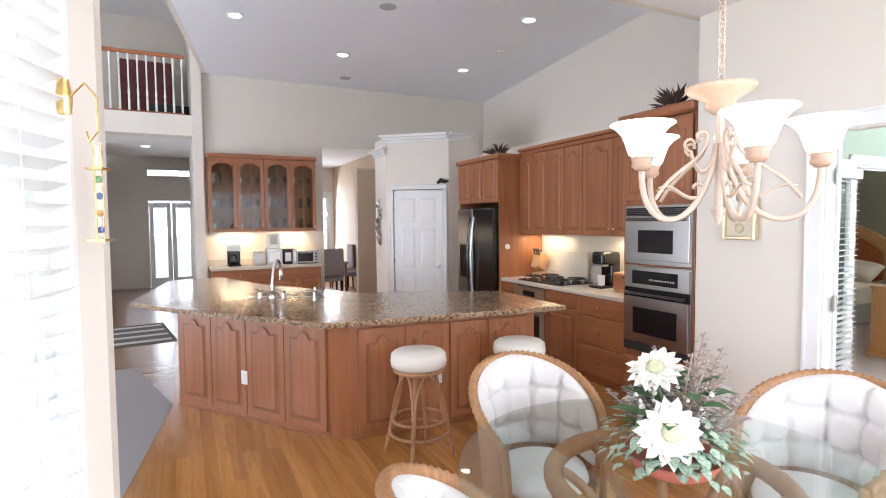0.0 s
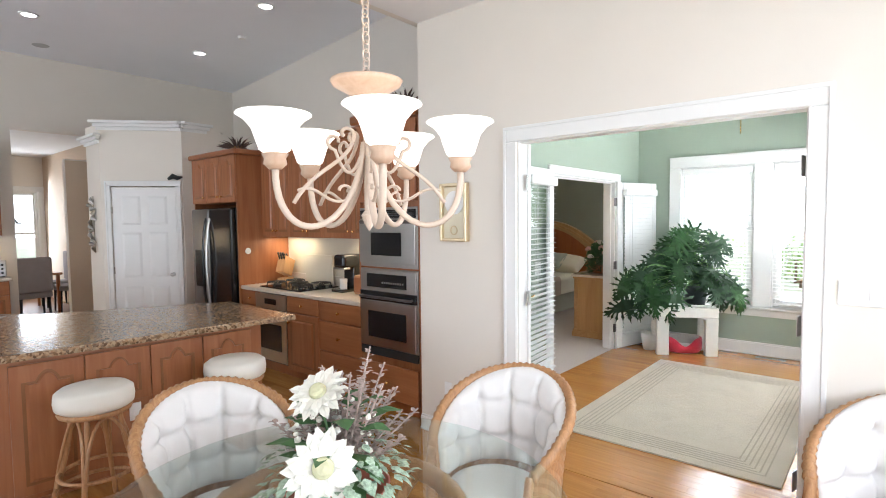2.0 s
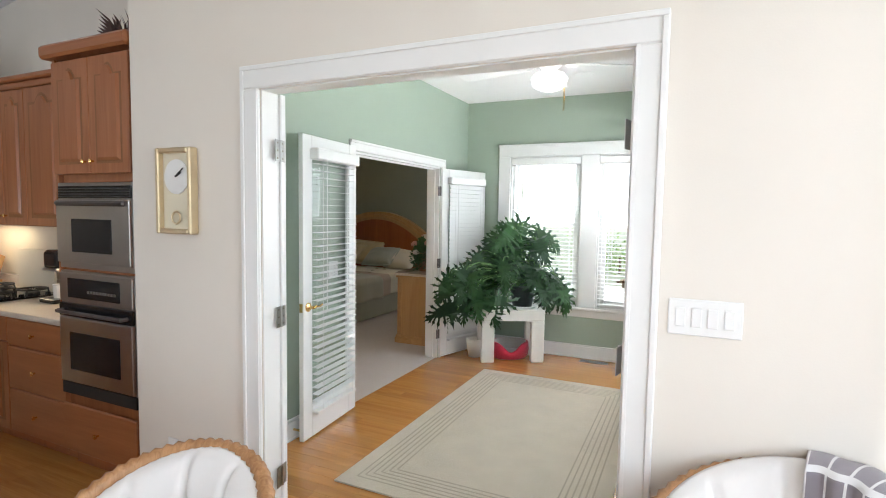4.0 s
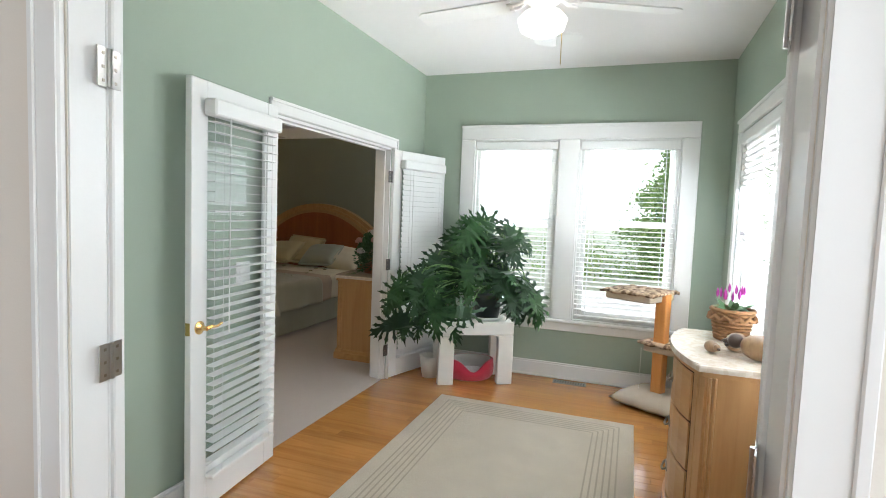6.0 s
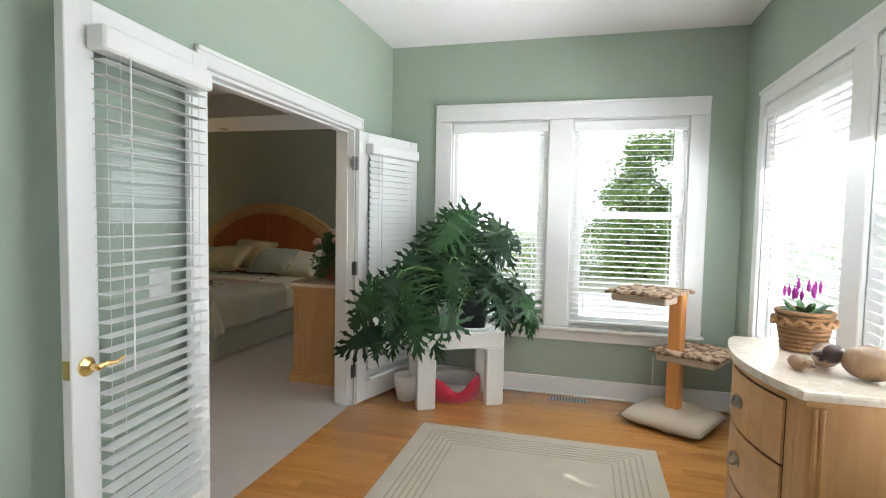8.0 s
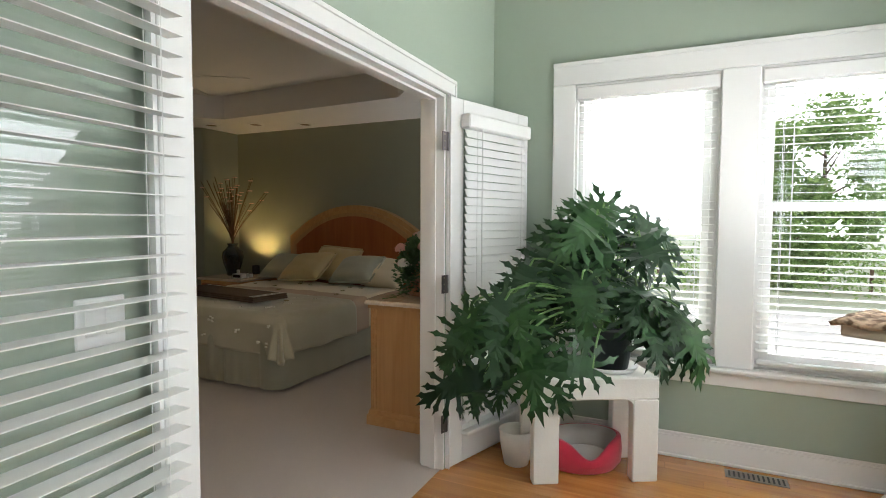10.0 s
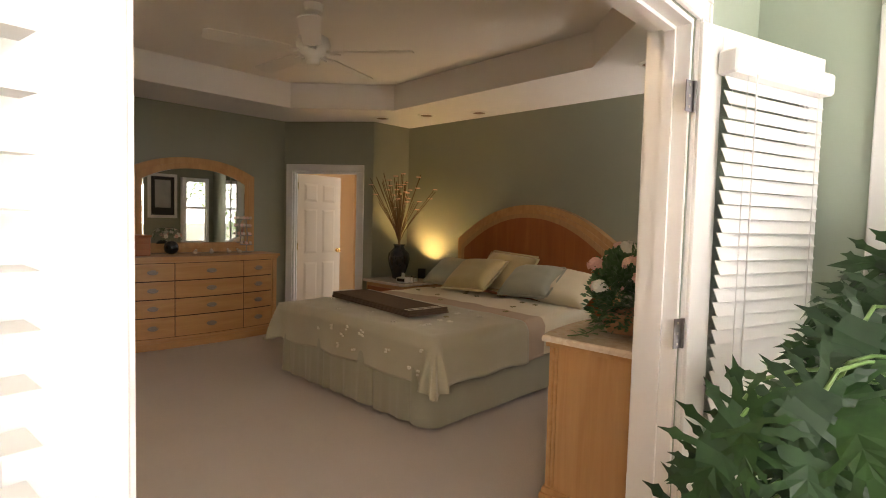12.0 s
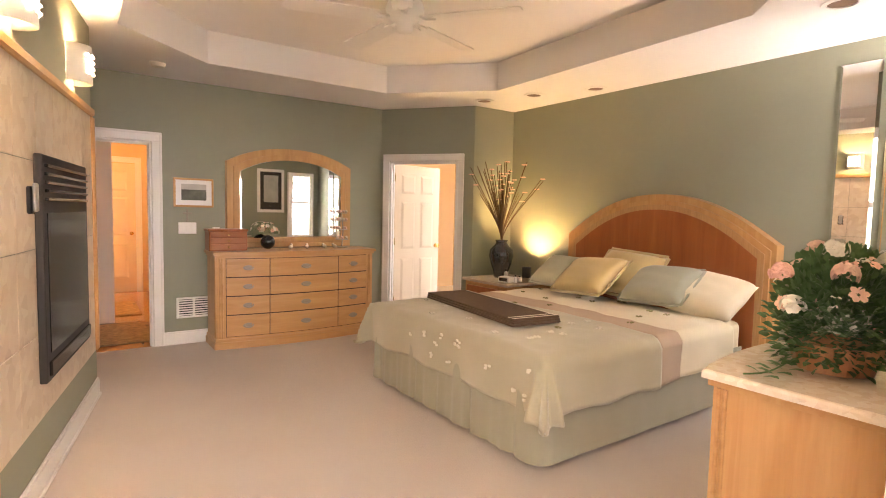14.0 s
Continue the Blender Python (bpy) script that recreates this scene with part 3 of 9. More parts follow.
for x0, x1 in ((BDX0, BDX0 + 0.018), (BDX1 - 0.018, BDX1)):
    add_box(bm, x0, x1, SY1 + 0.002, BY0 - 0.002, 0, BDZ)
    xs = (x1, x1 + 0.012) if x0 == BDX0 else (x0 - 0.012, x0)
    add_box(bm, *xs, SY1 + 0.05, SY1 + 0.085, 0, BDZ - 0.018)
add_box(bm, BDX0 + 0.018, BDX1 - 0.018, SY1 + 0.002, BY0 - 0.002, BDZ - 0.018, BDZ)
add_box(bm, BDX0 + 0.018, BDX1 - 0.018, SY1 + 0.05, SY1 + 0.085, BDZ - 0.03, BDZ - 0.018)
add_box(bm, BDX1, BDX1 + 0.09, BY0, BY0 + 0.02, 0, BDZ + 0.09, 0.005)
add_box(bm, BDX0 + 0.002, BDX1, BY0, BY0 + 0.02, BDZ, BDZ + 0.09, 0.005)
struct(part("trim_bedroom_jamb", bm, WHITE), "white painted jambs and stops of the double doorway", "door jamb")
casing("trim_hall_opening", (6.50, BYN), (7.35, BYN), 2.0, 0.09, both=0.12)
dvec = (Vector((10.55, 8.03)) - Vector((9.85, BYN))).normalized()
casing("trim_bath_opening", tuple(Vector((9.85, BYN)) + dvec * 0.12), tuple(Vector((9.85, BYN)) + dvec * 0.98), 1.99, 0.085, both=0.12)
pvec = (Vector(PB) - Vector(PA)).normalized()
casing("trim_pantry_opening", tuple(Vector(PA) + pvec * 0.12), tuple(Vector(PA) + pvec * 0.92), 2.12, 0.07)


def baseboard(name, p0, p1, h=0.13, mat=None):
    p0, p1 = Vector((*p0, 0)), Vector((*p1, 0))
    d = p1 - p0
    m = Matrix.Translation(p0) @ pose(0, 0, 0, 0, 0, math.degrees(math.atan2(d.y, d.x)))
    bm = add_box(bmesh.new(), 0, d.length, -0.016, 0, 0, h - 0.02, 0.0)
    add_box(bm, 0, d.length, -0.011, 0, h - 0.02, h, 0.004)
    add_box(bm, 0, d.length, -0.028, -0.016, 0, 0.018, 0.004)
    bmesh.ops.transform(bm, matrix=m, verts=bm.verts[:])
    return struct(part(name, bm, mat or WHITE), "white painted baseboard", "baseboard")


baseboard("baseboard", (SX1, SY1 - 0.02), (SX1, SY0), 0.15)
baseboard("baseboard", (SX1, SY0), (SX0, SY0), 0.15)
baseboard("baseboard", (SX0, SY1), (BDX0 - 0.09, SY1), 0.15)
baseboard("baseboard", (BDX1 + 0.09, SY1), (SX1, SY1), 0.15)
baseboard("baseboard", (4.82, 3.545), (4.82, OPY1 + 0.1), 0.12)
baseboard("baseboard", (4.82, OPY0 - 0.1), (4.82, 0.34), 0.12)
baseboard("baseboard", (7.44, BYN), (9.85, BYN), 0.13)
baseboard("baseboard", (10.55, 8.03), (BX1, 8.03), 0.13)
baseboard("baseboard", (BX1, 8.03), (BX1, BY0), 0.13)
baseboard("baseboard", FA, FB, 0.13)
baseboard("baseboard", (BX1, BY0), (8.24, BY0), 0.13)
baseboard("baseboard", (6.36, 9.1), (6.36, 12.9), 0.13)

# crown mouldings
bm = bmesh.new()
def crown_run(bm, p0, p1, z, s=0.09):
    p0, p1 = Vector((*p0, 0)), Vector((*p1, 0))
    d = p1 - p0
    m = Matrix.Translation(p0) @ pose(0, 0, 0, 0, 0, math.degrees(math.atan2(d.y, d.x)))
    b2 = bmesh.new()
    for k, (o, a, b) in enumerate(((0.022, 0.0, 0.35), (0.05, 0.35, 0.7), (0.085, 0.7, 1.0))):
        add_box(b2, -o, d.length + o, -o, 0, z - s + a * s, z - s + b * s, 0.004)
    bmesh.ops.transform(b2, matrix=m, verts=b2.verts[:])
    me = bpy.data.meshes.new("t")
    b2.to_mesh(me)
    b2.free()
    bm.from_mesh(me)
    bpy.data.meshes.remove(me)
crown_run(bm, PA, PB, 2.97, 0.12)
crown_run(bm, PB, (5.30, 8.02), 2.97, 0.12)
crown_run(bm, (4.21, 9.2), PA, 2.80, 0.12)
struct(part("trim_pantry_crown", bm, WHITE), "white crown moulding round the pantry top", "moulding")

# ---- windows, blinds and doors ----
def slat_mesh(w, d, tilt, name="slat"):
    bm = add_box(bmesh.new(), -w / 2, w / 2, -d / 2, d / 2, -0.0013, 0.0013)
    bmesh.ops.rotate(bm, cent=(0, 0, 0), matrix=Matrix.Rotation(radians(tilt), 3, "X"), verts=bm.verts[:])
    me = bpy.data.meshes.new(name)
    bm.to_mesh(me)
    bm.free()
    me.materials.append(BLIND)
    return me


def blind(parent, w, z0, z1, y, tilt=0.0, pitch=0.044, depth=0.05, cx=0.0):
    """A slatted blind in front (towards -y) of a pane, as a part of its window or door, with slats as sub-parts."""
    bm = add_box(bmesh.new(), -w / 2 - 0.015, w / 2 + 0.015, y - 0.04, y + 0.03, z1 - 0.005, z1 + 0.075, 0.008)
    head = part("blind", bm, BLIND, parent, "white slatted venetian blind, lowered")
    head.location.x = cx
    me = slat_mesh(w, depth, tilt)
    n = int((z1 - z0 - 0.05) / pitch)
    for k in range(n):
        o = new("slat", me)
        o.parent = head
        o.location = (0, y, z1 - 0.03 - k * pitch)
    bm = add_box(bmesh.new(), -w / 2, w / 2, y - depth / 2, y + depth / 2, z0, z0 + 0.022, 0.005)
    part("bottom_rail", bm, BLIND, head)
    bm = bmesh.new()
    for fx in (-0.38, 0.38):
        for dy in (-depth / 2 - 0.001, depth / 2 + 0.001):
            tube(bm, [(fx * w, y + dy, z0 + 0.02), (fx * w, y + dy, z1)], 0.0015, 4)
    tube(bm, [(-0.33 * w, y - 0.04, z1), (-0.33 * w, y - 0.04, z1 - 0.75 * min(1.4, z1 - z0))], 0.003, 5)
    part("ladder_cord", bm, BLIND, head)
    return head


def window(name, p0, p1, z0, z1, depth, tilt, label, blinds=True, bottom_gap=0.0, slit=None):
    """A sash window in an opening that runs from p0 to p1 on a wall face, the room to its right."""
    p0, p1 = Vector(p0), Vector(p1)
    d = p1 - p0
    w = d.length
    mid = (p0 + p1) / 2
    e = thing(name, mid.x, mid.y, 0, math.degrees(math.atan2(d.y, d.x)), label, "window", kind="structure")
    bm = bmesh.new()
    f = 0.045
    for x0, x1, a, b in ((-w / 2, -w / 2 + f, z0, z1), (w / 2 - f, w / 2, z0, z1)):
        add_box(bm, x0, x1, 0.05, depth - 0.02, a, b, 0.004)
    add_box(bm, -w / 2 + f, w / 2 - f, 0.05, depth - 0.02, z1 - f, z1, 0.004)
    add_box(bm, -w / 2 + f, w / 2 - f, 0.05, depth - 0.02, z0, z0 + f, 0.004)
    for x0, x1 in ((-w / 2, -w / 2 + 0.012), (w / 2 - 0.012, w / 2)):
        add_box(bm, x0, x1, 0.0, 0.05, z0, z1)
    add_box(bm, -w / 2 + 0.012, w / 2 - 0.012, 0.0, 0.05, z1 - 0.012, z1)
    part("window_frame", bm, WHITE, e)
    zm = (z0 + z1) / 2 + 0.06
    for nm, a, b, yy in (("upper_sash", zm, z1 - f, 0.095), ("lower_sash", z0 + f, zm + 0.03, 0.065)):
        bm = bmesh.new()
        s = 0.04
        add_box(bm, -w / 2 + f, -w / 2 + f + s, yy, yy + 0.028, a, b, 0.003)
        add_box(bm, w / 2 - f - s, w / 2 - f, yy, yy + 0.028, a, b, 0.003)
        add_box(bm, -w / 2 + f + s, w / 2 - f - s, yy, yy + 0.028, a, a + s, 0.003)
        add_box(bm, -w / 2 + f + s, w / 2 - f - s, yy, yy + 0.028, b - s, b, 0.003)
        sash = part(nm, bm, WHITE, e)
        g = part("pane", add_box(bmesh.new(), -w / 2 + f + s - 0.005, w / 2 - f - s + 0.005, yy + 0.011, yy + 0.016, a + s - 0.005, b - s + 0.005), GLASS, sash)
        g.visible_shadow = False
    if blinds and slit is not None:
        b = blind(e, w - 0.04, z0 + 0.03, z1 - 0.09, 0.022, tilt)
        half = (w - 0.04) / 2
        short = [slat_mesh(half + slit - 0.031, 0.05, tilt), slat_mesh(half - slit - 0.031, 0.05, tilt)]
        for o in list(b.children):
            if o.name.startswith("slat") and 1.40 < o.location.z < 2.02:
                o.data, o.location.x = short[0], (slit - 0.031 - half) / 2
                o2 = new("slat", short[1])
                o2.parent = b
                o2.location = ((slit + 0.031 + half) / 2, o.location.y, o.location.z)
    elif blinds:
        blind(e, w - 0.04, z0 + 0.03 + bottom_gap, z1 - 0.09, 0.022, tilt)
    return e


def window_trim(name, p0, p1, z0, z1, posts, w=0.11):
    """Casing, sill and apron round a run of windows; posts are (u0, u1) between them."""
    p0, p1 = Vector((*p0, 0)), Vector((*p1, 0))
    d = p1 - p0
    L = d.length
    bm = bmesh.new()
    o = 0.024
    add_box(bm, -w, 0, -o, 0, z0, z1, 0.005)
    add_box(bm, L, L + w, -o, 0, z0, z1, 0.005)
    add_box(bm, -w, L + w, -o, 0, z1, z1 + w, 0.005)
    add_box(bm, -w, L + w, -o - 0.01, -o, z1 + w - 0.025, z1 + w, 0.003)
    for a, b in posts:
        add_box(bm, a, b, -o, 0, z0, z1, 0.005)
    add_box(bm, -w - 0.02, L + w + 0.02, -0.06, 0.0, z0 - 0.03, z0, 0.008)
    add_box(bm, 0.0, L, 0.0, 0.05, z0 - 0.03, z0 + 0.004)
    add_box(bm, -w, L + w, -o + 0.004, 0, z0 - 0.11, z0 - 0.03, 0.004)
    bmesh.ops.transform(bm, matrix=Matrix.Translation(p0) @ pose(0, 0, 0, 0, 0, math.degrees(math.atan2(d.y, d.x))), verts=bm.verts[:])
    return struct(part(name, bm, WHITE), "white window casing with sill and apron", "window casing")


# sunroom windows
for k, (a, b) in enumerate(EWIN):
    window("window_%d" % (k + 1), (SX1, b), (SX1, a), 0.57, 2.25, 0.16, 4, "white double-hung window with open slatted blind over the garden")
window_trim("trim_window_east", (SX1, EWIN[1][1]), (SX1, EWIN[0][0]), 0.57, 2.25, [(EWIN[1][1] - EWIN[1][0], EWIN[1][1] - EWIN[0][1])], 0.14)
for k, (a, b) in enumerate(SWIN):
    window("window_%d" % (k + 3), (b, SY0), (a, SY0), 0.57, 2.22, 0.16, -28, "white double-hung window with sunlit slatted blind", slit=(a + b) / 2 - (6.68, 7.66)[k])
window_trim("trim_window_south", (SWIN[1][1], SY0), (SWIN[0][0], SY0), 0.57, 2.22, [(SWIN[1][1] - SWIN[1][0], SWIN[1][1] - SWIN[0][1])], 0.10)
# nook windows
wv = Vector((0.62, 0.95)), Vector((1.155, 2.25))
wd = (wv[1] - wv[0]).normalized()
window("window_5", tuple(wv[0] + wd * 0.10), tuple(wv[0] + wd * 1.31), 0.55, 2.75, 0.12, -20, "tall nook window with lowered white blind")
window("window_6", (3.9, -0.55), (1.6, -0.55), 0.55, 2.75, 0.12, 0, "wide nook window onto the garden", False)
sv = Vector((4.84, 0.33)), Vector((4.0, -0.55))
sd = (sv[1] - sv[0]).normalized()
window("window_7", tuple(sv[0] + sd * 0.12), tuple(sv[0] + sd * 1.08), 0.55, 2.75, 0.12, 0, "narrow nook window onto the garden", False)
window("window_8", (10.47, BY0), (11.01, BY0), 0.75, 2.15, 0.14, 0, "white bedroom window onto the trees", False)
window("window_9", (10.95, 11.2), (11.45, 11.2), 1.1, 2.0, 0.1, 0, "small bathroom window", False)


def french_door(name, x, y, angle, w, h, label, handle=True, tilt=24):
    """A glazed door leaf with a slatted blind. Its hinge stands at x, y; the leaf runs along local x, its blind on local -y."""
    e = thing(name, x, y, 0.012, angle, label, "door", kind="structure")
    t = 0.036
    st = 0.105
    bm = bmesh.new()
    add_box(bm, 0, st, 0, t, 0, h, 0.003)
    add_box(bm, w - st, w, 0, t, 0, h, 0.003)
    add_box(bm, st, w - st, 0, t, 0, 0.22, 0.003)
    add_box(bm, st, w - st, 0, t, h - 0.12, h, 0.003)
    for x0, x1, z0, z1 in ((st, st + 0.012, 0.22, h - 0.12), (w - st - 0.012, w - st, 0.22, h - 0.12), (st + 0.012, w - st - 0.012, 0.22, 0.232), (st + 0.012, w - st - 0.012, h - 0.132, h - 0.12)):
        add_box(bm, x0, x1, 0.008, t - 0.008, z0, z1)
    part("door_leaf", bm, WHITE, e)
    g = part("pane", add_box(bmesh.new(), st + 0.005, w - st - 0.005, 0.015, 0.021, 0.225, h - 0.125), GLASS, e)
    g.visible_shadow = False
    blind(e, w - 2 * st + 0.035, 0.17, h - 0.16, -0.034, tilt, 0.047, 0.05, w / 2)
    if handle:
        hx = 0.055
        bm = lathe(bmesh.new(), [(0, 0), (0.032, 0), (0.032, 0.006), (0.02, 0.012), (0.011, 0.016), (0.011, 0.045), (0, 0.047)], 16)
        bmesh.ops.rotate(bm, cent=(0, 0, 0), matrix=Matrix.Rotation(radians(90), 3, "X"), verts=bm.verts[:])
        bmesh.ops.translate(bm, vec=(hx, 0, 0.93), verts=bm.verts[:])
        tube(bm, [(hx, -0.042, 0.93), (hx + 0.03, -0.047, 0.935), (hx + 0.07, -0.046, 0.928), (hx + 0.11, -0.043, 0.937)], [0.011, 0.009, 0.007, 0.006], 8)
        part("door_handle", bm, BRASS, e, "polished brass lever handle")
        part("latch_plate", add_box(bmesh.new(), -0.002, 0, 0.006, t - 0.006, 0.90, 0.96), BRASS, e)
    return e


def hinge(name, x, y, z, rz, mat):
    e = thing(name, x, y, z, rz, "metal butt hinge with rounded corners", "hinge", "door hinges")
    bm = bmesh.new()
    for s in (-1, 1):
        add_box(bm, min(0, s * 0.04), max(0, s * 0.04), -0.002, 0.001, -0.05, 0.05, 0.0)
    part("leaf", bm, mat, e)
    part("knuckle", tube(bmesh.new(), [(0, -0.004, -0.05), (0, -0.004, 0.05)], 0.006, 8), mat, e)
    for s in (-1, 1):
        for z2 in (-0.035, 0.0, 0.035):
            part("screw", add_box(bmesh.new(), s * 0.022 - 0.004, s * 0.022 + 0.004, -0.0035, -0.002, z2 - 0.004, z2 + 0.004), PEWTER, e)
    return e


# bedroom doors, folded back against the sunroom's north wall: leaf frames turned so that the blinds face the room
LW = 0.715
french_door("door_1", BDX0 - 0.004 - LW * math.cos(radians(5.5)), SY1 - 0.062 - LW * math.sin(radians(5.5)), 5.5, LW, 2.10, "white glazed door folded open, slatted blind on it", True, 2)
french_door("door_2", BDX1 - 0.002, SY1 - 0.03, -17.5, 0.745, 2.06, "white glazed door folded open beside the plant", False, 66)
# sunroom doors, folded back flat behind the opening
for nm, yy, ang in (("door_3", OPY1 - 0.015, 94), ("door_4", OPY0 + 0.015, -94)):
    e = thing(nm, SX0 + 0.012, yy, 0.012, ang, "white door leaf folded flat against the wall", "door", kind="structure")
    s = -1 if ang > 0 else 1
    bm = add_box(bmesh.new(), 0.0, 0.44 if ang < 0 else 0.62, min(0, s * 0.036), max(0, s * 0.036), 0, 2.13, 0.004)
    part("door_leaf", bm, WHITE, e)
for z in (0.32, 1.10, 1.88):
    hinge("hinge", SX0 - 0.004, OPY1 - 0.021, z, 12, PEWTER if z < 0.5 else STEEL)
    hinge("hinge", SX0 - 0.004, OPY0 + 0.021, z, 168, STEEL)
    hinge("hinge", BDX1 - 0.012, SY1 - 0.012, z - 0.05, -15, DARKSTEEL)


def panel_door(name, x, y, rz, w, h, label, mat=None, knob=True, hinge_side=0, thick=0.036):
    """A six-panel door leaf along local x, its face towards local -y."""
    e = thing(name, x, y, 0.008, rz, label, "door", kind="structure")
    part("door_leaf", add_box(bmesh.new(), 0, w, 0, thick, 0, h, 0.003), mat or WHITE, e)
    px = [(0.11, w / 2 - 0.045), (w / 2 + 0.045, w - 0.11)]
    for z0, z1 in ((0.22, 0.78), (0.90, 1.50), (1.60, h - 0.12)):
        for x0, x1 in px:
            bm = panel(bmesh.new(), [(x0, z0), (x1, z0), (x1, z1), (x0, z1)], 0.0, -0.009, 0.03)
            part("door_panel", bm, mat or WHITE, e)
    if knob:
        bm = lathe(bmesh.new(), [(0, 0), (0.028, 0), (0.028, 0.006), (0.012, 0.012), (0.012, 0.03), (0.027, 0.042), (0.027, 0.055), (0, 0.063)], 14)
        bmesh.ops.rotate(bm, cent=(0, 0, 0), matrix=Matrix.Rotation(radians(90), 3, "X"), verts=bm.verts[:])
        bmesh.ops.translate(bm, vec=(w - 0.06, 0, 0.93), verts=bm.verts[:])
        part("door_knob", bm, STEEL if name == "door_5" else BRASS, e)
    for z in (0.25, 1.0, 1.8):
        part("hinge", add_box(bmesh.new(), -0.012, 0.006, -0.006, 0.002, z - 0.045, z + 0.045), PEWTER if name == "door_5" else BRASS, e)
    return e


pan = math.degrees(math.atan2(pvec.y, pvec.x))
pp = Vector(PA) + pvec * 0.125
panel_door("door_5", pp.x, pp.y, pan, 0.79, 2.10, "closed white six-panel pantry door")
bang = math.degrees(math.atan2(dvec.y, dvec.x))
bp0 = Vector((9.85, BYN)) + dvec * 0.14 + Vector((-dvec.y, dvec.x)) * 0.10
CREAM = paint("cream_door_paint", (0.78, 0.66, 0.50), 0.45, 0.03, 5, 0.02, 90)
panel_door("door_6", bp0.x, bp0.y, bang + 62, 0.76, 1.96, "cream six-panel bathroom door standing ajar", CREAM)
panel_door("door_7", 6.72, 12.88, 0, 0.82, 2.03, "cream panelled door at the end of the hall", CREAM)
casing("trim_hall_end", (6.72, 12.9), (7.54, 12.9), 2.05, 0.09)

# ---- kitchen ----
GROOVE = paint("dark_brown_groove", (0.24, 0.10, 0.035), 0.45, 0.15, 20)
CABPANE = glass_mat("cabinet_pane", (0.86, 0.9, 0.86), 0.012)


def arched(x0, x1, z0, z1, rise):
    """Outline of a panel with a cathedral-arched head."""
    w = x1 - x0
    pts = [(x0, z0), (x1, z0), (x1, z1 - rise)]
    s = w * 0.26
    pts.append((x1 - s, z1 - rise))
    n = 9
    for k in range(n + 1):
        a = k / n
        xx = x1 - s - (w - 2 * s) * a
        pts.append((xx, z1 - rise + rise * math.sin(math.pi * a) ** 0.8))
    pts += [(x0 + s, z1 - rise), (x0, z1 - rise)]
    return pts


def knob(parent, x, z, y=-0.022, mat=None):
    bm = lathe(bmesh.new(), [(0, 0), (0.006, 0), (0.006, 0.012), (0.014, 0.018), (0.014, 0.024), (0, 0.029)], 10)
    bmesh.ops.rotate(bm, cent=(0, 0, 0), matrix=Matrix.Rotation(radians(90), 3, "X"), verts=bm.verts[:])
    bmesh.ops.translate(bm, vec=(x, y, z), verts=bm.verts[:])
    return part("knob", bm, mat or BRASS, parent, "small brass knob")


def cab_door(parent, x0, x1, z0, z1, kx=None, kz_=None, arch=True, name="door", g=0.003):
    bm = add_box(bmesh.new(), x0 + g, x1 - g, -0.02, 0.0, z0 + g, z1 - g, 0.003)
    d = part(name, bm, MAPLE, parent)
    b = 0.058
    rise = min(0.06, (x1 - x0) * 0.17) if arch else 0.0
    if z1 - z0 > 0.2:
        out = arched(x0 + b, x1 - b, z0 + b, z1 - b * 0.8, rise) if arch else [(x0 + b, z0 + b), (x1 - b, z0 + b), (x1 - b, z1 - b), (x0 + b, z1 - b)]
        # dark brown sheet that shows round the raised panel
        bm = panel(bmesh.new(), out, -0.0198, -0.0212, 0.0012)
        part("groove", bm, GROOVE, d)
        cx = sum(p[0] for p in out) / len(out)
        cz = (z0 + z1) / 2
        inn = [(cx + (p[0] - cx) * 0.87, cz + (p[1] - cz) * 0.95) for p in out]
        part("raised_panel", panel(bmesh.new(), inn, -0.0195, -0.032, 0.018), MAPLE, d)
    if kx is not None:
        knob(d, kx, kz_)
    return d


def drawer(parent, x0, x1, z0, z1):
    d = part("drawer_front", add_box(bmesh.new(), x0 + 0.004, x1 - 0.004, -0.02, 0.0, z0 + 0.004, z1 - 0.004, 0.006), MAPLE_H, parent)
    knob(d, (x0 + x1) / 2, (z0 + z1) / 2)
    return d


def cabinet(name, x, y, rz, w, d, z0, z1, label, group=""):
    e = thing(name, x, y, z0, rz, label, "cabinet", group)
    part("body", add_box(bmesh.new(), 0, w, 0.0, d, 0, z1 - z0, 0.002), MAPLE, e)
    return e


KB = "kitchen base cabinets"
KU = "kitchen wall cabinets"
# east run, seen from the west: local x runs from far to near
bf = 4.91
c = cabinet("base_cabinet", bf, 6.395, -90, 0.38, 0.6, 0.10, 0.87, "honey maple base cabinet with one drawer and a door", KB)
drawer(c, 0, 0.38, 0.60, 0.77)
cab_door(c, 0, 0.38, 0.0, 0.60, 0.34, 0.5, False)
c = cabinet("base_cabinet", bf, 5.506, -90, 0.540, 0.6, 0.10, 0.87, "honey maple base cabinet with a drawer over a door", KB)
drawer(c, 0, 0.540, 0.60, 0.77)
cab_door(c, 0, 0.540, 0.0, 0.60, 0.05, 0.5, False)
c = cabinet("base_cabinet", bf, 4.966, -90, 0.631, 0.6, 0.10, 0.87, "honey maple base cabinet with three drawers", KB)
drawer(c, 0, 0.631, 0.58, 0.77)
drawer(c, 0, 0.631, 0.29, 0.58)
drawer(c, 0, 0.631, 0.0, 0.29)
tk = struct(block("trim_toe_kick", 4.97, 5.0, 4.337, 6.40, 0, 0.098, CHERRY, None, 0.0), "dark recessed toe kick under the cabinets", "toe kick")
# under-counter appliance
e = thing("warming_oven", bf, 6.118, 0.12, -90, "small stainless under-counter oven with a black window", "oven")
part("body", add_box(bmesh.new(), 0.004, 0.606, 0.0, 0.55, 0, 0.745, 0.003), DARKSTEEL, e)
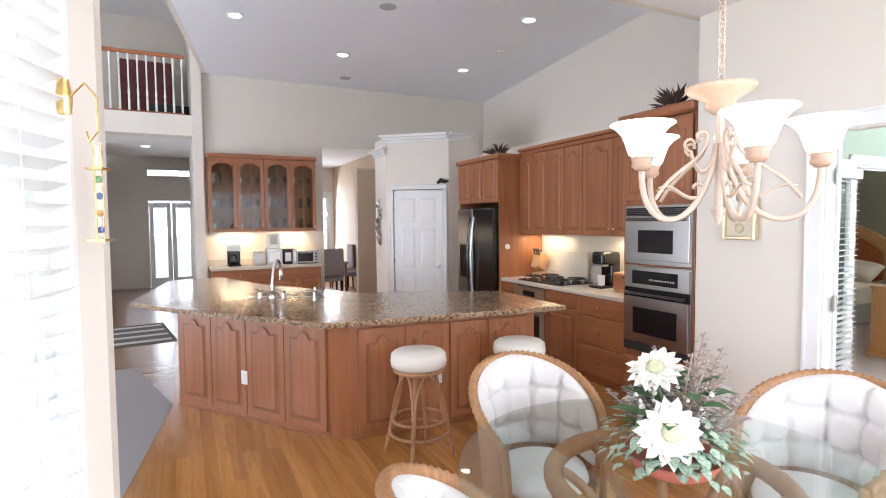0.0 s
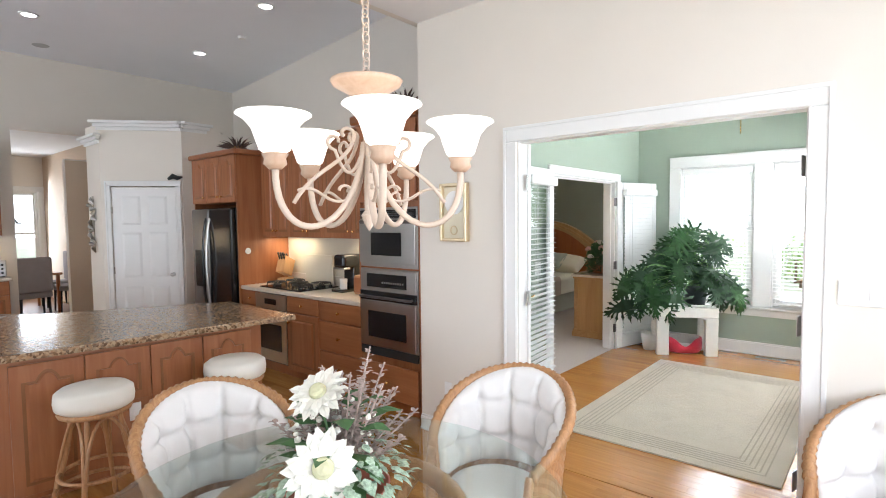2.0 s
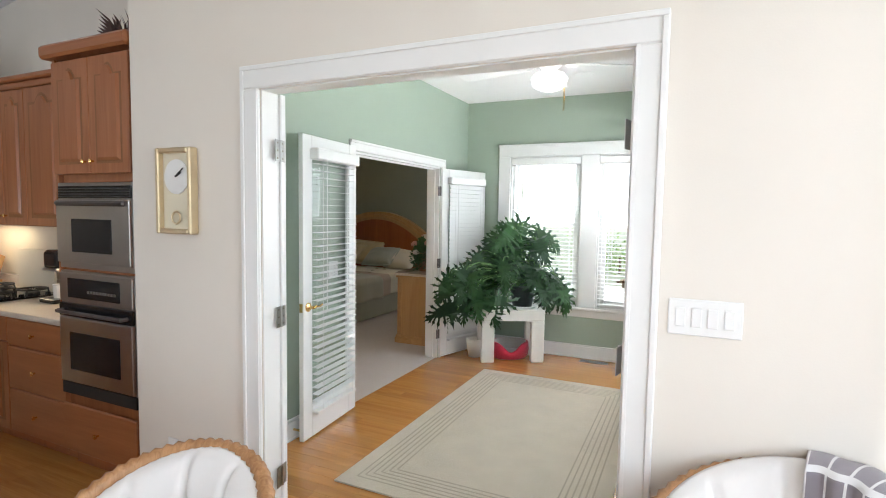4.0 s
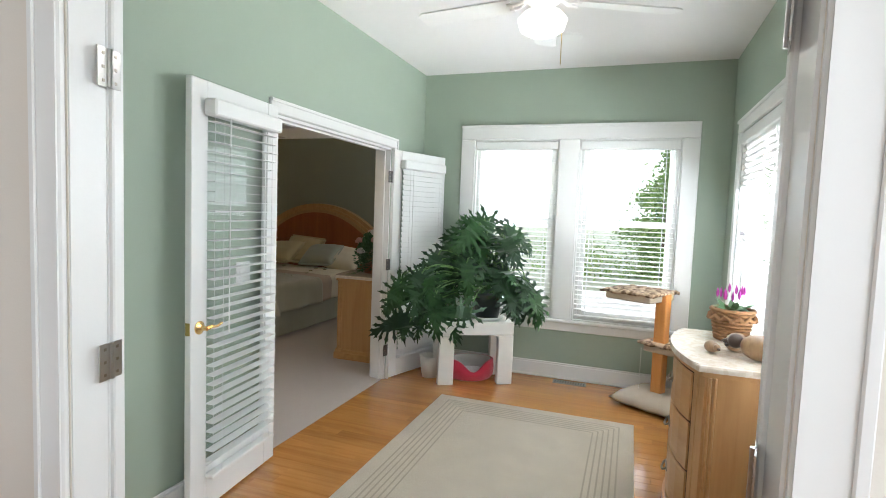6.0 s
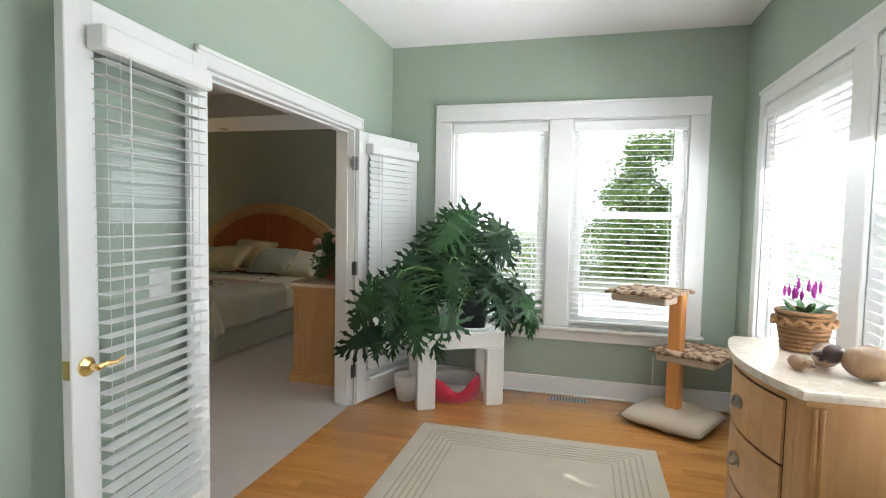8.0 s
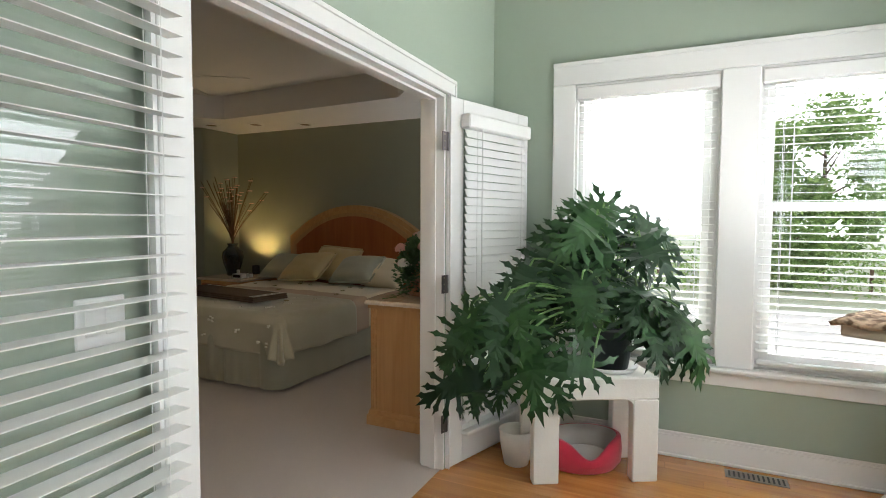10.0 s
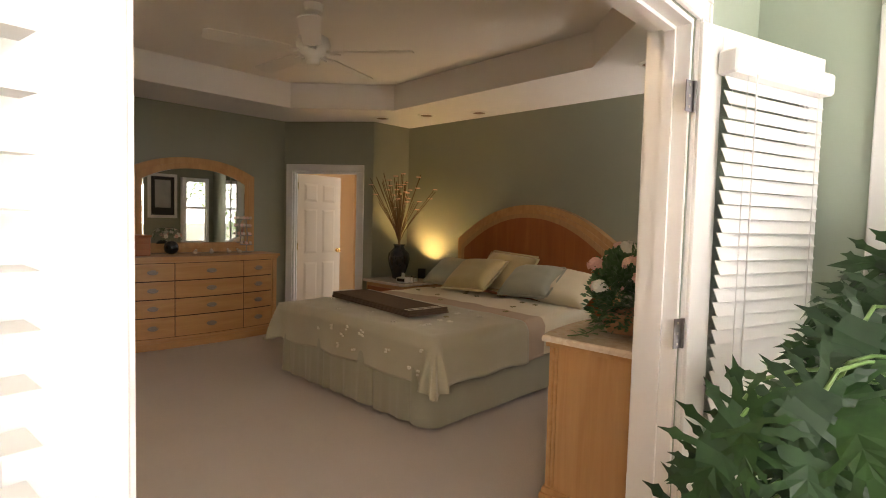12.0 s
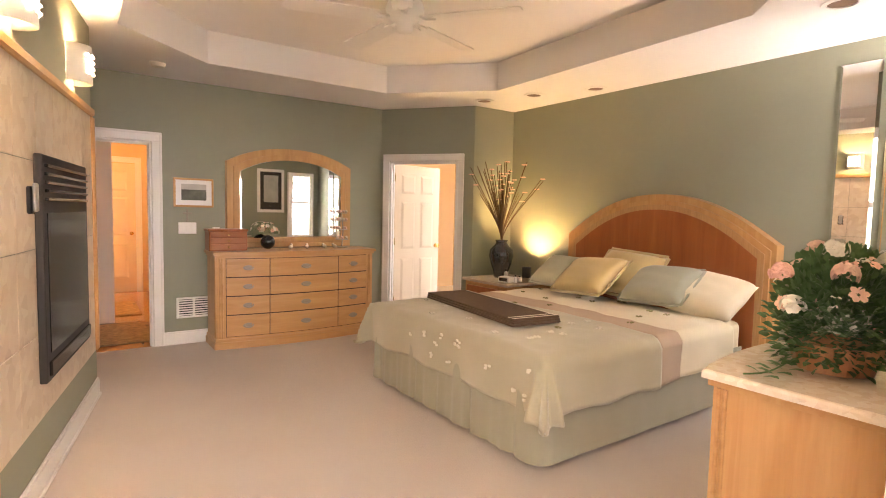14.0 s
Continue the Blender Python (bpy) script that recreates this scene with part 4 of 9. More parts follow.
part("control_panel", add_box(bmesh.new(), 0.01, 0.60, -0.022, 0, 0.58, 0.74, 0.004), STEEL, e)
part("display", add_box(bmesh.new(), 0.2, 0.42, -0.025, -0.021, 0.63, 0.69), BLACK, e)
d = part("door", add_box(bmesh.new(), 0.01, 0.60, -0.022, 0, 0.02, 0.57, 0.004), STEEL, e)
part("window", add_box(bmesh.new(), 0.10, 0.51, -0.025, -0.021, 0.14, 0.42), BLACK, d)
part("handle", tube(bmesh.new(), [(0.05, -0.024, 0.51), (0.05, -0.055, 0.51), (0.56, -0.055, 0.51), (0.56, -0.024, 0.51)], 0.009, 8), STEEL, d)
e = thing("worktop", 4.88, 6.40, 0.872, -90, "cream stone-look worktop along the cooking wall", "worktop")
part("slab", add_box(bmesh.new(), 0, 2.063, 0.0, 0.64, 0, 0.04, 0.008, 2), LAMINATE, e)
part("upstand", add_box(bmesh.new(), 0, 2.063, 0.62, 0.638, 0.042, 0.14, 0.003), LAMINATE, e)
SPLASH = paint("cream_splashback", (0.62, 0.58, 0.48), 0.4, 0.05, 12, 0.05, 60)
struct(block("trim_splashback", 5.518, 5.528, 4.337, 6.40, 1.02, 1.45, SPLASH, None, 0.0), "cream splashback panel behind the hob", "splashback")

# wall cabinets
for y1, y0, n in ((6.40, 5.830, 2), (5.830, 5.230, 2), (5.230, 4.337, 2)):
    w = y1 - y0
    c = cabinet("wall_cabinet", 5.19, y1, -90, w, 0.32, 1.46, 2.44, "honey maple wall cabinet with arched raised-panel doors", KU)
    cab_door(c, 0, w / 2, 0, 0.98, w / 2 - 0.035, 0.07)
    cab_door(c, w / 2, w, 0, 0.98, w / 2 + 0.035, 0.07)
e = thing("cabinet_crown", 5.19, 6.40, 2.441, -90, "stepped maple crown moulding over the wall cabinets", "moulding")
part("lower_step", add_box(bmesh.new(), 0, 2.063, -0.025, 0.3, 0, 0.045, 0.006), MAPLE_H, e)
part("upper_step", add_box(bmesh.new(), 0, 2.063, -0.06, 0.3, 0.046, 0.085, 0.01), MAPLE_H, e)
# fridge surround
e = thing("fridge_cabinet", 4.87, 7.46, 0, -90, "tall maple fridge surround with doors above", "cabinet", KU)
part("side_panel", add_box(bmesh.new(), 1.035, 1.06, 0, 0.65, 0, 2.40, 0.002), MAPLE, e)
part("side_panel", add_box(bmesh.new(), 0, 0.025, 0, 0.65, 0, 2.40, 0.002), MAPLE, e)
part("body", add_box(bmesh.new(), 0.026, 1.034, 0.03, 0.65, 1.86, 2.40, 0.002), MAPLE, e)
cab_door(e, 0.0, 0.36, 1.86, 2.40, 0.31, 1.93)
cab_door(e, 0.36, 0.70, 1.86, 2.40, 0.655, 1.93)
cab_door(e, 0.70, 1.06, 1.86, 2.40, 0.745, 1.93)
part("crown", add_box(bmesh.new(), -0.03, 1.10, -0.05, 0.65, 2.402, 2.46, 0.012), MAPLE_H, e)
# fridge
SMOKE = paint("smoky_steel", (0.30, 0.29, 0.28), 0.3, 0.05, 30, 0.02, 300, 1.0)
e = thing("refrigerator", 4.80, 7.40, 0.0, -90, "side-by-side stainless refrigerator with black sides and dispenser", "refrigerator")
part("body", add_box(bmesh.new(), 0.0, 0.96, 0.07, 0.72, 0.02, 1.80, 0.008), BLACK, e)
d1 = part("freezer_door", add_box(bmesh.new(), 0.0, 0.425, 0.0, 0.068, 0.06, 1.79, 0.02, 3), SMOKE, e)
d2 = part("fridge_door", add_box(bmesh.new(), 0.43, 0.96, 0.0, 0.068, 0.06, 1.79, 0.02, 3), BLACK, e, "glossy black door")
part("dispenser", add_box(bmesh.new(), 0.08, 0.37, -0.006, 0.01, 0.85, 1.30, 0.005), BLACK, d1, "black ice and water dispenser")
for d, x in ((d1, 0.385), (d2, 0.475)):
    part("handle", tube(bmesh.new(), bez((x, 0.0, 0.55), (x, -0.075, 0.75), (x, -0.075, 1.45), (x, 0.0, 1.68), 12), 0.014, 8), STEEL if d is d2 else BLACK, d, "curved door handle")
bm = lathe(bmesh.new(), [(0, 0), (0.035, 0), (0.035, 0.006), (0, 0.007)], 16)
bmesh.ops.transform(bm, matrix=pose(4.98, 6.396, 1.30, 90, 0, 0), verts=bm.verts[:])
tagged(part("fridge_magnet", bm, WHITE), "round white magnet on the fridge side panel", "magnet")
# oven tower
e = thing("oven_cabinet", 4.88, 4.335, 0, -90, "tall maple cabinet holding two wall ovens", "cabinet", KB)
part("body", add_box(bmesh.new(), 0, 0.735, 0.03, 0.64, 0.10, 2.46, 0.002), MAPLE, e)
part("plinth", add_box(bmesh.new(), 0, 0.735, 0.07, 0.6, 0, 0.098), CHERRY, e)
part("stile", add_box(bmesh.new(), 0, 0.025, 0, 0.028, 0.10, 2.46, 0.002), MAPLE, e)
part("stile", add_box(bmesh.new(), 0.715, 0.735, 0, 0.028, 0.10, 2.46, 0.002), MAPLE, e)
dd = drawer(e, 0.02, 0.715, 0.12, 0.42)
cab_door(e, 0.02, 0.367, 1.79, 2.44, 0.332, 1.86)
cab_door(e, 0.367, 0.715, 1.79, 2.44, 0.402, 1.86)
part("crown", add_box(bmesh.new(), -0.05, 0.735, -0.05, 0.6, 2.462, 2.54, 0.015), MAPLE_H, e)
for nm, z0, z1, lab in (("microwave_oven", 1.243, 1.745, "stainless built-in microwave with a black glass window"), ("wall_oven", 0.48, 1.225, "stainless built-in wall oven with a dark glass door")):
    o = thing(nm, 4.875, 4.310, z0, -90, lab, "oven")
    o.scale.x = 0.951
    h = z1 - z0
    part("body", add_box(bmesh.new(), 0, 0.72, 0.0, 0.03, 0, h, 0.003), STEEL, o)
    if nm == "microwave_oven":
        part("vent", add_box(bmesh.new(), 0.01, 0.71, -0.006, 0, h - 0.09, h - 0.02, 0.002), BLACK, o)
        for q in range(4):
            part("louvre", add_box(bmesh.new(), 0.02, 0.70, -0.012, -0.004, h - 0.085 + q * 0.016, h - 0.08 + q * 0.016), DARKSTEEL, o)
        part("handle", add_box(bmesh.new(), 0.03, 0.69, -0.045, -0.02, h - 0.135, h - 0.105, 0.01), DARKSTEEL, o)
        dr = part("door", add_box(bmesh.new(), 0.01, 0.71, -0.02, 0.0, 0.035, h - 0.1, 0.004), STEEL, o)
        part("window", add_box(bmesh.new(), 0.17, 0.55, -0.024, -0.018, 0.10, h - 0.21), BLACK, dr)
    else:
        cp = part("control_panel", add_box(bmesh.new(), 0.01, 0.71, -0.014, 0.0, h - 0.18, h - 0.01, 0.003), STEEL, o)
        part("display", add_box(bmesh.new(), 0.10, 0.60, -0.018, -0.012, h - 0.155, h - 0.04), BLACK, cp)
        for q in range(10):
            part("button", add_box(bmesh.new(), 0.30 + 0.028 * q, 0.315 + 0.028 * q, -0.021, -0.017, h - 0.12, h - 0.105), STEEL, cp)
        part("handle", tube(bmesh.new(), [(0.05, -0.02, h - 0.235), (0.05, -0.055, h - 0.235), (0.67, -0.055, h - 0.235), (0.67, -0.02, h - 0.235)], 0.012, 8), DARKSTEEL, o)
        part("band", add_box(bmesh.new(), 0.01, 0.71, -0.02, 0.0, h - 0.27, h - 0.19, 0.002), BLACK, o)
        dr = part("door", add_box(bmesh.new(), 0.01, 0.71, -0.022, 0.0, 0.08, h - 0.275, 0.004), STEEL, o)
        part("window", add_box(bmesh.new(), 0.12, 0.60, -0.026, -0.02, 0.16, h - 0.36), BLACK, dr)
        part("base_vent", add_box(bmesh.new(), 0.0, 0.72, -0.01, 0.0, 0.0, 0.07), BLACKMATT, o)
# glass-fronted bar cabinets on the north wall
def glass_cab(x, w, label):
    e = thing("glass_cabinet", x, 10.06, 1.48, 0, label, "cabinet", "glass-fronted wall cabinets")
    bm = bmesh.new()
    add_box(bm, 0, 0.018, 0.02, 0.33, 0, 1.20)
    add_box(bm, w - 0.018, w, 0.02, 0.33, 0, 1.20)
    add_box(bm, 0.018, w - 0.018, 0.02, 0.33, 0, 0.02)
    add_box(bm, 0.018, w - 0.018, 0.02, 0.33, 1.18, 1.20)
    add_box(bm, 0.018, w - 0.018, 0.315, 0.33, 0.02, 1.18)
    part("body", bm, MAPLE, e)
    for z in (0.40, 0.78):
        part("shelf", add_box(bmesh.new(), 0.02, w - 0.02, 0.05, 0.31, z, z + 0.012), GLASS, e)
    for x0, x1, kx in ((0, w / 2, w / 2 - 0.03), (w / 2, w, w - 0.03)):
        bm = bmesh.new()
        s = 0.055
        add_box(bm, x0 + 0.003, x0 + s, 0, 0.02, 0.0, 1.20, 0.002)
        add_box(bm, x1 - s, x1 - 0.003, 0, 0.02, 0.0, 1.20, 0.002)
        add_box(bm, x0 + s, x1 - s, 0, 0.02, 0.0, s, 0.002)
        n = 8
        for q in range(n):
            a0, a1 = q / n, (q + 1) / n
            xa, xb = x0 + s + (x1 - x0 - 2 * s) * a0, x0 + s + (x1 - x0 - 2 * s) * a1
            zz = 1.20 - s - 0.10 + 0.085 * math.sin(math.pi * (a0 + a1) / 2)
            add_box(bm, xa, xb, 0, 0.02, zz, 1.20)
        d = part("door", bm, MAPLE, e)
        g = part("pane", add_box(bmesh.new(), x0 + s, x1 - s, 0.008, 0.012, s, 1.12), CABPANE, d)
        g.visible_shadow = False
        bm = bmesh.new()
        xm = (x0 + x1) / 2
        add_box(bm, xm - 0.006, xm + 0.006, 0.002, 0.018, s, 1.11)
        for z in (0.32, 0.56, 0.80):
            add_box(bm, x0 + s, x1 - s, 0.004, 0.016, z, z + 0.010)
        part("glazing_bar", bm, MAPLE, d)
        knob(d, kx, 0.08, -0.002)
    part("crown", add_box(bmesh.new(), -0.02, w + 0.02, -0.04, 0.33, 1.202, 1.27, 0.015), MAPLE_H, e)
    return e


for x in (1.70, 2.56):
    glass_cab(x, 0.855, "maple wall cabinet with arched glass doors and glassware")
for q, x in enumerate((1.70, 2.56)):
    c = cabinet("base_cabinet", x, 9.80, 0, 0.855, 0.59, 0.0, 0.87, "honey maple bar cabinet with a drawer over two doors", KB)
    drawer(c, 0, 0.855, 0.68, 0.86)
    cab_door(c, 0, 0.43, 0.1, 0.68, 0.38, 0.6, False)
    cab_door(c, 0.43, 0.855, 0.1, 0.68, 0.48, 0.6, False)
e = thing("worktop", 1.68, 9.77, 0.872, 0, "cream worktop of the drinks bar", "worktop")
part("slab", add_box(bmesh.new(), 0, 1.77, 0.0, 0.62, 0, 0.04, 0.008, 2), LAMINATE, e)
part("upstand", add_box(bmesh.new(), 0, 1.77, 0.605, 0.62, 0.042, 0.14, 0.003), LAMINATE, e)

# island
ITOP = [(0.86, 6.36), (1.15, 5.86), (2.19, 4.47), (4.175, 4.28), (4.20, 5.34), (2.86, 5.98), (2.15, 7.1), (1.75, 8.3), (1.15, 8.2)]
e = thing("kitchen_island", 0, 0, 0, 0, "angled maple island with raised panels and a granite top", "kitchen island")
IB = [(1.25, 6.06), (2.27, 4.66), (2.40, 4.58), (3.98, 4.46), (4.03, 5.28), (2.80, 5.85), (2.05, 7.0), (1.65, 8.1), (1.32, 8.0)]
part("body", prism(bmesh.new(), IB, 0.0, 0.872), MAPLE, e)
bm = prism(bmesh.new(), ITOP, 0.874, 0.914, 0.01)
part("granite_top", bm, GRANITE, e, "polished brown speckled granite top")


def face_run(p0, p1, cells, z0, z1):
    p0, p1 = Vector((*p0, 0)), Vector((*p1, 0))
    d = p1 - p0
    m = Matrix.Translation(p0) @ pose(0, 0, 0, 0, 0, math.degrees(math.atan2(d.y, d.x)))
    for x0, x1, a, b in cells:
        cab_door(e, x0, x1, a, b, None, None, True, "panel").matrix_basis = m
    bm = add_box(bmesh.new(), 0, d.length, -0.012, 0, 0, 0.02, 0.003)
    bmesh.ops.transform(bm, matrix=m, verts=bm.verts[:])
    part("base_moulding", bm, MAPLE_H, e)


L1 = (Vector(IB[1]) - Vector(IB[0])).length
q = L1 / 4
face_run(IB[0], IB[1], [(0.04 + k * (L1 - 0.06) / 4, 0.04 + (k + 1) * (L1 - 0.06) / 4, 0.05, 0.86) for k in range(4)], 0, 0.87)
L2 = (Vector(IB[3]) - Vector(IB[2])).length
face_run(IB[2], IB[3], [(0.06, 0.43, 0.05, 0.83), (0.43, 0.80, 0.48, 0.83), (0.80, 1.14, 0.05, 0.83), (1.14, 1.50, 0.48, 0.83)], 0, 0.87)

# ---- bedroom ----
SPREAD = paint("sage_bedspread", (0.47, 0.44, 0.31), 0.8, 0.08, 4, 0.25, 220, 0, 0, 0.4)
SKIRT = paint("sage_bed_skirt", (0.38, 0.37, 0.27), 0.85, 0.06, 6, 0.25, 260, 0, 0, 0.3)
IVORY = paint("ivory_cotton", (0.78, 0.70, 0.52), 0.85, 0.05, 5, 0.2, 260, 0, 0, 0.3)
TAUPE = paint("taupe_band", (0.55, 0.42, 0.31), 0.85, 0.05, 5, 0.2, 260)
GOLD = paint("gold_satin", (0.62, 0.50, 0.25), 0.55, 0.06, 8, 0.15, 260, 0, 0, 0.3)
BROWN = paint("brown_blanket", (0.115, 0.075, 0.047), 0.9, 0.12, 20, 0.4, 300)
SAGEP = paint("sage_pillow", (0.42, 0.43, 0.33), 0.75, 0.08, 8, 0.15, 260, 0, 0, 0.3)

BX0, BW, BC = 8.74, 1.98, 6.07          # bed foot, width, centre line
e = thing("bed", BX0, BC, 0, 0, "king bed with sage bedspread and pleated valance", "bed")
# valance: a wavy skirt round foot and sides
bm = bmesh.new()
path = []
x1 = 2.15
hw = BW / 2
def round_u(s, inset):
    """Point on the U-shaped outline of the bed, s from 0 to 1: near side, foot, far side."""
    r = 0.10
    segs = [x1 - r, math.pi * r / 2, BW - 2 * r - 2 * inset, math.pi * r / 2, x1 - r]
    t = s * sum(segs)
    if t < segs[0]:
        return Vector((x1 - t, -hw + inset, 0)), Vector((0, -1, 0))
    t -= segs[0]
    if t < segs[1]:
        a = t / r
        return Vector((r - r * math.sin(a), -hw + inset + r - r * math.cos(a), 0)), Vector((-math.sin(a), -math.cos(a), 0))
    t -= segs[1]
    if t < segs[2]:
        return Vector((0, -hw + inset + r + t, 0)), Vector((-1, 0, 0))
    t -= segs[2]
    if t < segs[3]:
        a = t / r
        return Vector((r - r * math.cos(a), hw - inset - r + r * math.sin(a), 0)), Vector((-math.cos(a), math.sin(a), 0))
    t -= segs[3]
    return Vector((r + t, hw - inset, 0)), Vector((0, 1, 0))


N = 420
rows = []
for z in (0.028, 0.12, 0.24, 0.36, 0.42):
    row = []
    for i in range(N + 1):
        p, nrm = round_u(i / N, 0.03)
        fl = (0.42 - z) / 0.42
        u = i / N
        foot = 1 / (1 + math.exp(-(0.13 - abs(u - 0.5)) * 90))
        wav = 0.004 * math.sin(u * 60) + 0.002 * math.sin(u * 185 + 1)
        wav += foot * (0.010 * math.sin(u * 210 + 1.5 * math.sin(u * 37)) + 0.005 * math.sin(u * 420 + 2))
        pleat = sum(dp * math.exp(-((u - c) / 0.0035) ** 2) for c, dp in ((0.375, 0.025), (0.44, 0.03), (0.545, 0.035), (0.63, 0.025)))
        q = p + nrm * (0.012 + fl * (wav + 0.01) - pleat * fl)
        row.append(bm.verts.new((q.x, q.y, z)))
    rows.append(row)
for a, b in zip(rows, rows[1:]):
    for i in range(N):
        bm.faces.new((a[i], a[i + 1], b[i + 1], b[i]))
part("valance", bm, SKIRT, e, "sage pleated bed skirt", True)
part("mattress", add_box(bmesh.new(), 0.05, 2.2, -hw + 0.05, hw - 0.05, 0.30, 0.60, 0.05, 3), IVORY, e)
part("bed_base", add_box(bmesh.new(), 0.06, 2.2, -hw + 0.06, hw - 0.06, 0.06, 0.295), SKIRT, e)
part("caster", lathe(bmesh.new(), [(0, 0), (0.02, 0), (0.02, 0.06), (0, 0.06)], 8, 0.9, -hw + 0.08), BLACKMATT, e)


def bed_cover(name, s0, s1, xa, xb, mat, drop, lift, label, seed):
    """A soft cover over the bed from xa to xb that hangs down at the sides (and at the foot where xa is under zero)."""
    bm = bmesh.new()
    nu, nv = 70, 90
    ex = drop + 0.06
    grid = []
    for i in range(nu + 1):
        u = xa + (xb - xa) * i / nu
        row = []
        for j in range(nv + 1):
            v = -hw - drop + (2 * hw + 2 * drop) * j / nv
            x, y, z = u, v, 0.625 + lift
            over_y = max(0.0, abs(v) - hw + 0.03)
            over_x = max(0.0, -u + 0.03)
            corner = over_x > 0 and over_y > 0
            if corner:
                r = math.hypot(over_x, over_y)
                a = math.atan2(over_y, over_x)
                fold = 0.035 * math.sin(a * 9 + 0.6) * min(1, r / 0.25)
                out = 0.04 + 0.10 * min(1, r / 0.4) + fold
                x, y = 0.02 - out * math.cos(a), math.copysign(hw - 0.02 + out * math.sin(a), v)
                z -= min(r, drop + 0.06) * 0.97
            elif over_y > 0:
                k = min(1, over_y / 0.06)
                y = math.copysign(hw - 0.02 + 0.045 * k + 0.010 * math.sin(u * 13 + seed) * min(1, over_y / 0.2), v)
                z -= over_y * 0.98
            elif over_x > 0:
                k = min(1, over_x / 0.06)
                x = 0.02 - 0.05 * k - 0.018 * math.sin(v * 11 + seed) * min(1, over_x / 0.2)
                z -= over_x * 0.98
            z += 0.012 * noise.noise((x * 3 + seed, y * 3, 0.3)) + 0.006 * noise.noise((x * 9, y * 9, seed))
            z += 0.02 * math.cos(min(1, abs(v) / hw) * 1.5)
            row.append(bm.verts.new((x, y, z)))
        grid.append(row)
    for a, b in zip(grid, grid[1:]):
        for j in range(nv):
            bm.faces.new((a[j], a[j + 1], b[j + 1], b[j]))
    ob = part(name, bm, mat, None, "", True)
    so = ob.modifiers.new("thick", "SOLIDIFY")
    so.thickness, so.offset = 0.014, -1
    ob.matrix_basis = e.matrix_basis.copy()
    return tagged(ob, label, "bedding")


bed_cover("bedspread", 0, 0, -0.30, 1.02, SPREAD, 0.30, 0.004, "sage embroidered bedspread hanging over the bed foot", 1.0)
bed_cover("bed_runner", 0, 0, 1.02, 1.26, TAUPE, 0.29, 0.006, "taupe cross band of the bedspread", 1.0)
bed_cover("bed_cover", 0, 0, 1.26, 1.92, IVORY, 0.28, 0.007, "ivory upper part of the bedspread with small flowers", 1.0)
# embroidered sprigs
PETAL = paint("white_embroidery", (0.8, 0.78, 0.68), 0.7, 0.03)
OLIVET = paint("olive_embroidery", (0.3, 0.27, 0.12), 0.7, 0.05)
random.seed(4)
for nm, mt, cnt, xr, lab in (("embroidery", PETAL, 16, (0.05, 0.9), "small white embroidered flowers on the bedspread"), ("embroidery", OLIVET, 18, (0.5, 1.8), "small olive embroidered sprigs on the bedspread")):
    bm = bmesh.new()
    for k in range(cnt):
        x, y = random.uniform(*xr), random.uniform(-0.85, 0.85)
        z = 0.655 + 0.02 * math.cos(abs(y) / hw * 1.5) - 0.012
        for q in range(4):
            a = q * 1.57 + random.random()
            add_box(bm, x + 0.016 * math.cos(a) - 0.007, x + 0.016 * math.cos(a) + 0.007, y + 0.016 * math.sin(a) - 0.005, y + 0.016 * math.sin(a) + 0.005, z - 0.004, z + 0.004)
    ob = part(nm, bm, mt)
    ob.matrix_basis = e.matrix_basis.copy()
    tagged(ob, lab, "embroidery", kind="stuff")
bm = bmesh.new()
for k in range(13):
    y = random.uniform(-0.95, 0.6)
    z = random.uniform(0.40, 0.6)
    for q in range(3):
        yy, zz = y + random.uniform(-.02, .02), z + random.uniform(-.02, .02)
        add_box(bm, -0.062, -0.052, yy - 0.008, yy + 0.008, zz - 0.006, zz + 0.006)
ob = part("embroidery", bm, PETAL)
ob.matrix_basis = e.matrix_basis.copy()
tagged(ob, "white flower sprigs along the hanging bedspread", "embroidery", kind="stuff")


def pillow(name, x, y, z, w, h, t, rot, mat, label, flange=0.0):
    bm = bmesh.new()
    n = 22
    sheets = []
    for s in (1, -1):
        g = []
        for i in range(n + 1):
            row = []
            for j in range(n + 1):
                u, v = 2 * i / n - 1, 2 * j / n - 1
                body = max(0.0, (1 - abs(u) ** 3.5) * (1 - abs(v) ** 3.5)) ** 0.5
                pinch = 1 - 0.05 * (1 - abs(u) ** 2) * abs(v) ** 4
                pin2 = 1 - 0.05 * (1 - abs(v) ** 2) * abs(u) ** 4
                dz = s * t / 2 * body * (1 + 0.12 * noise.noise((u * 2 + x, v * 2, s)))
                row.append(bm.verts.new((u * w / 2 * pin2, dz, v * h / 2 * pinch)))
            g.append(row)
        sheets.append(g)
        for a, b in zip(g, g[1:]):
            for j in range(n):
                bm.faces.new((a[j], a[j + 1], b[j + 1], b[j]) if s > 0 else (a[j + 1], a[j], b[j], b[j + 1]))
    bmesh.ops.remove_doubles(bm, verts=bm.verts[:], dist=0.0005)
    if flange:
        for s in (-1, 1):
            add_box(bm, s * w / 2 - (flange if s < 0 else 0), s * w / 2 + (flange if s > 0 else 0), -0.006, 0.006, -h / 2, h / 2, 0.003)
            add_box(bm, -w / 2, w / 2, -0.006, 0.006, s * h / 2 - (flange if s < 0 else 0), s * h / 2 + (flange if s > 0 else 0), 0.003)
    ob = part(name, bm, mat, None, "", True)
    ob.matrix_basis = Matrix.Translation((x, y, z)) @ Euler([radians(a) for a in rot]).to_matrix().to_4x4()
    return tagged(ob, label, "pillow", "bed pillows")


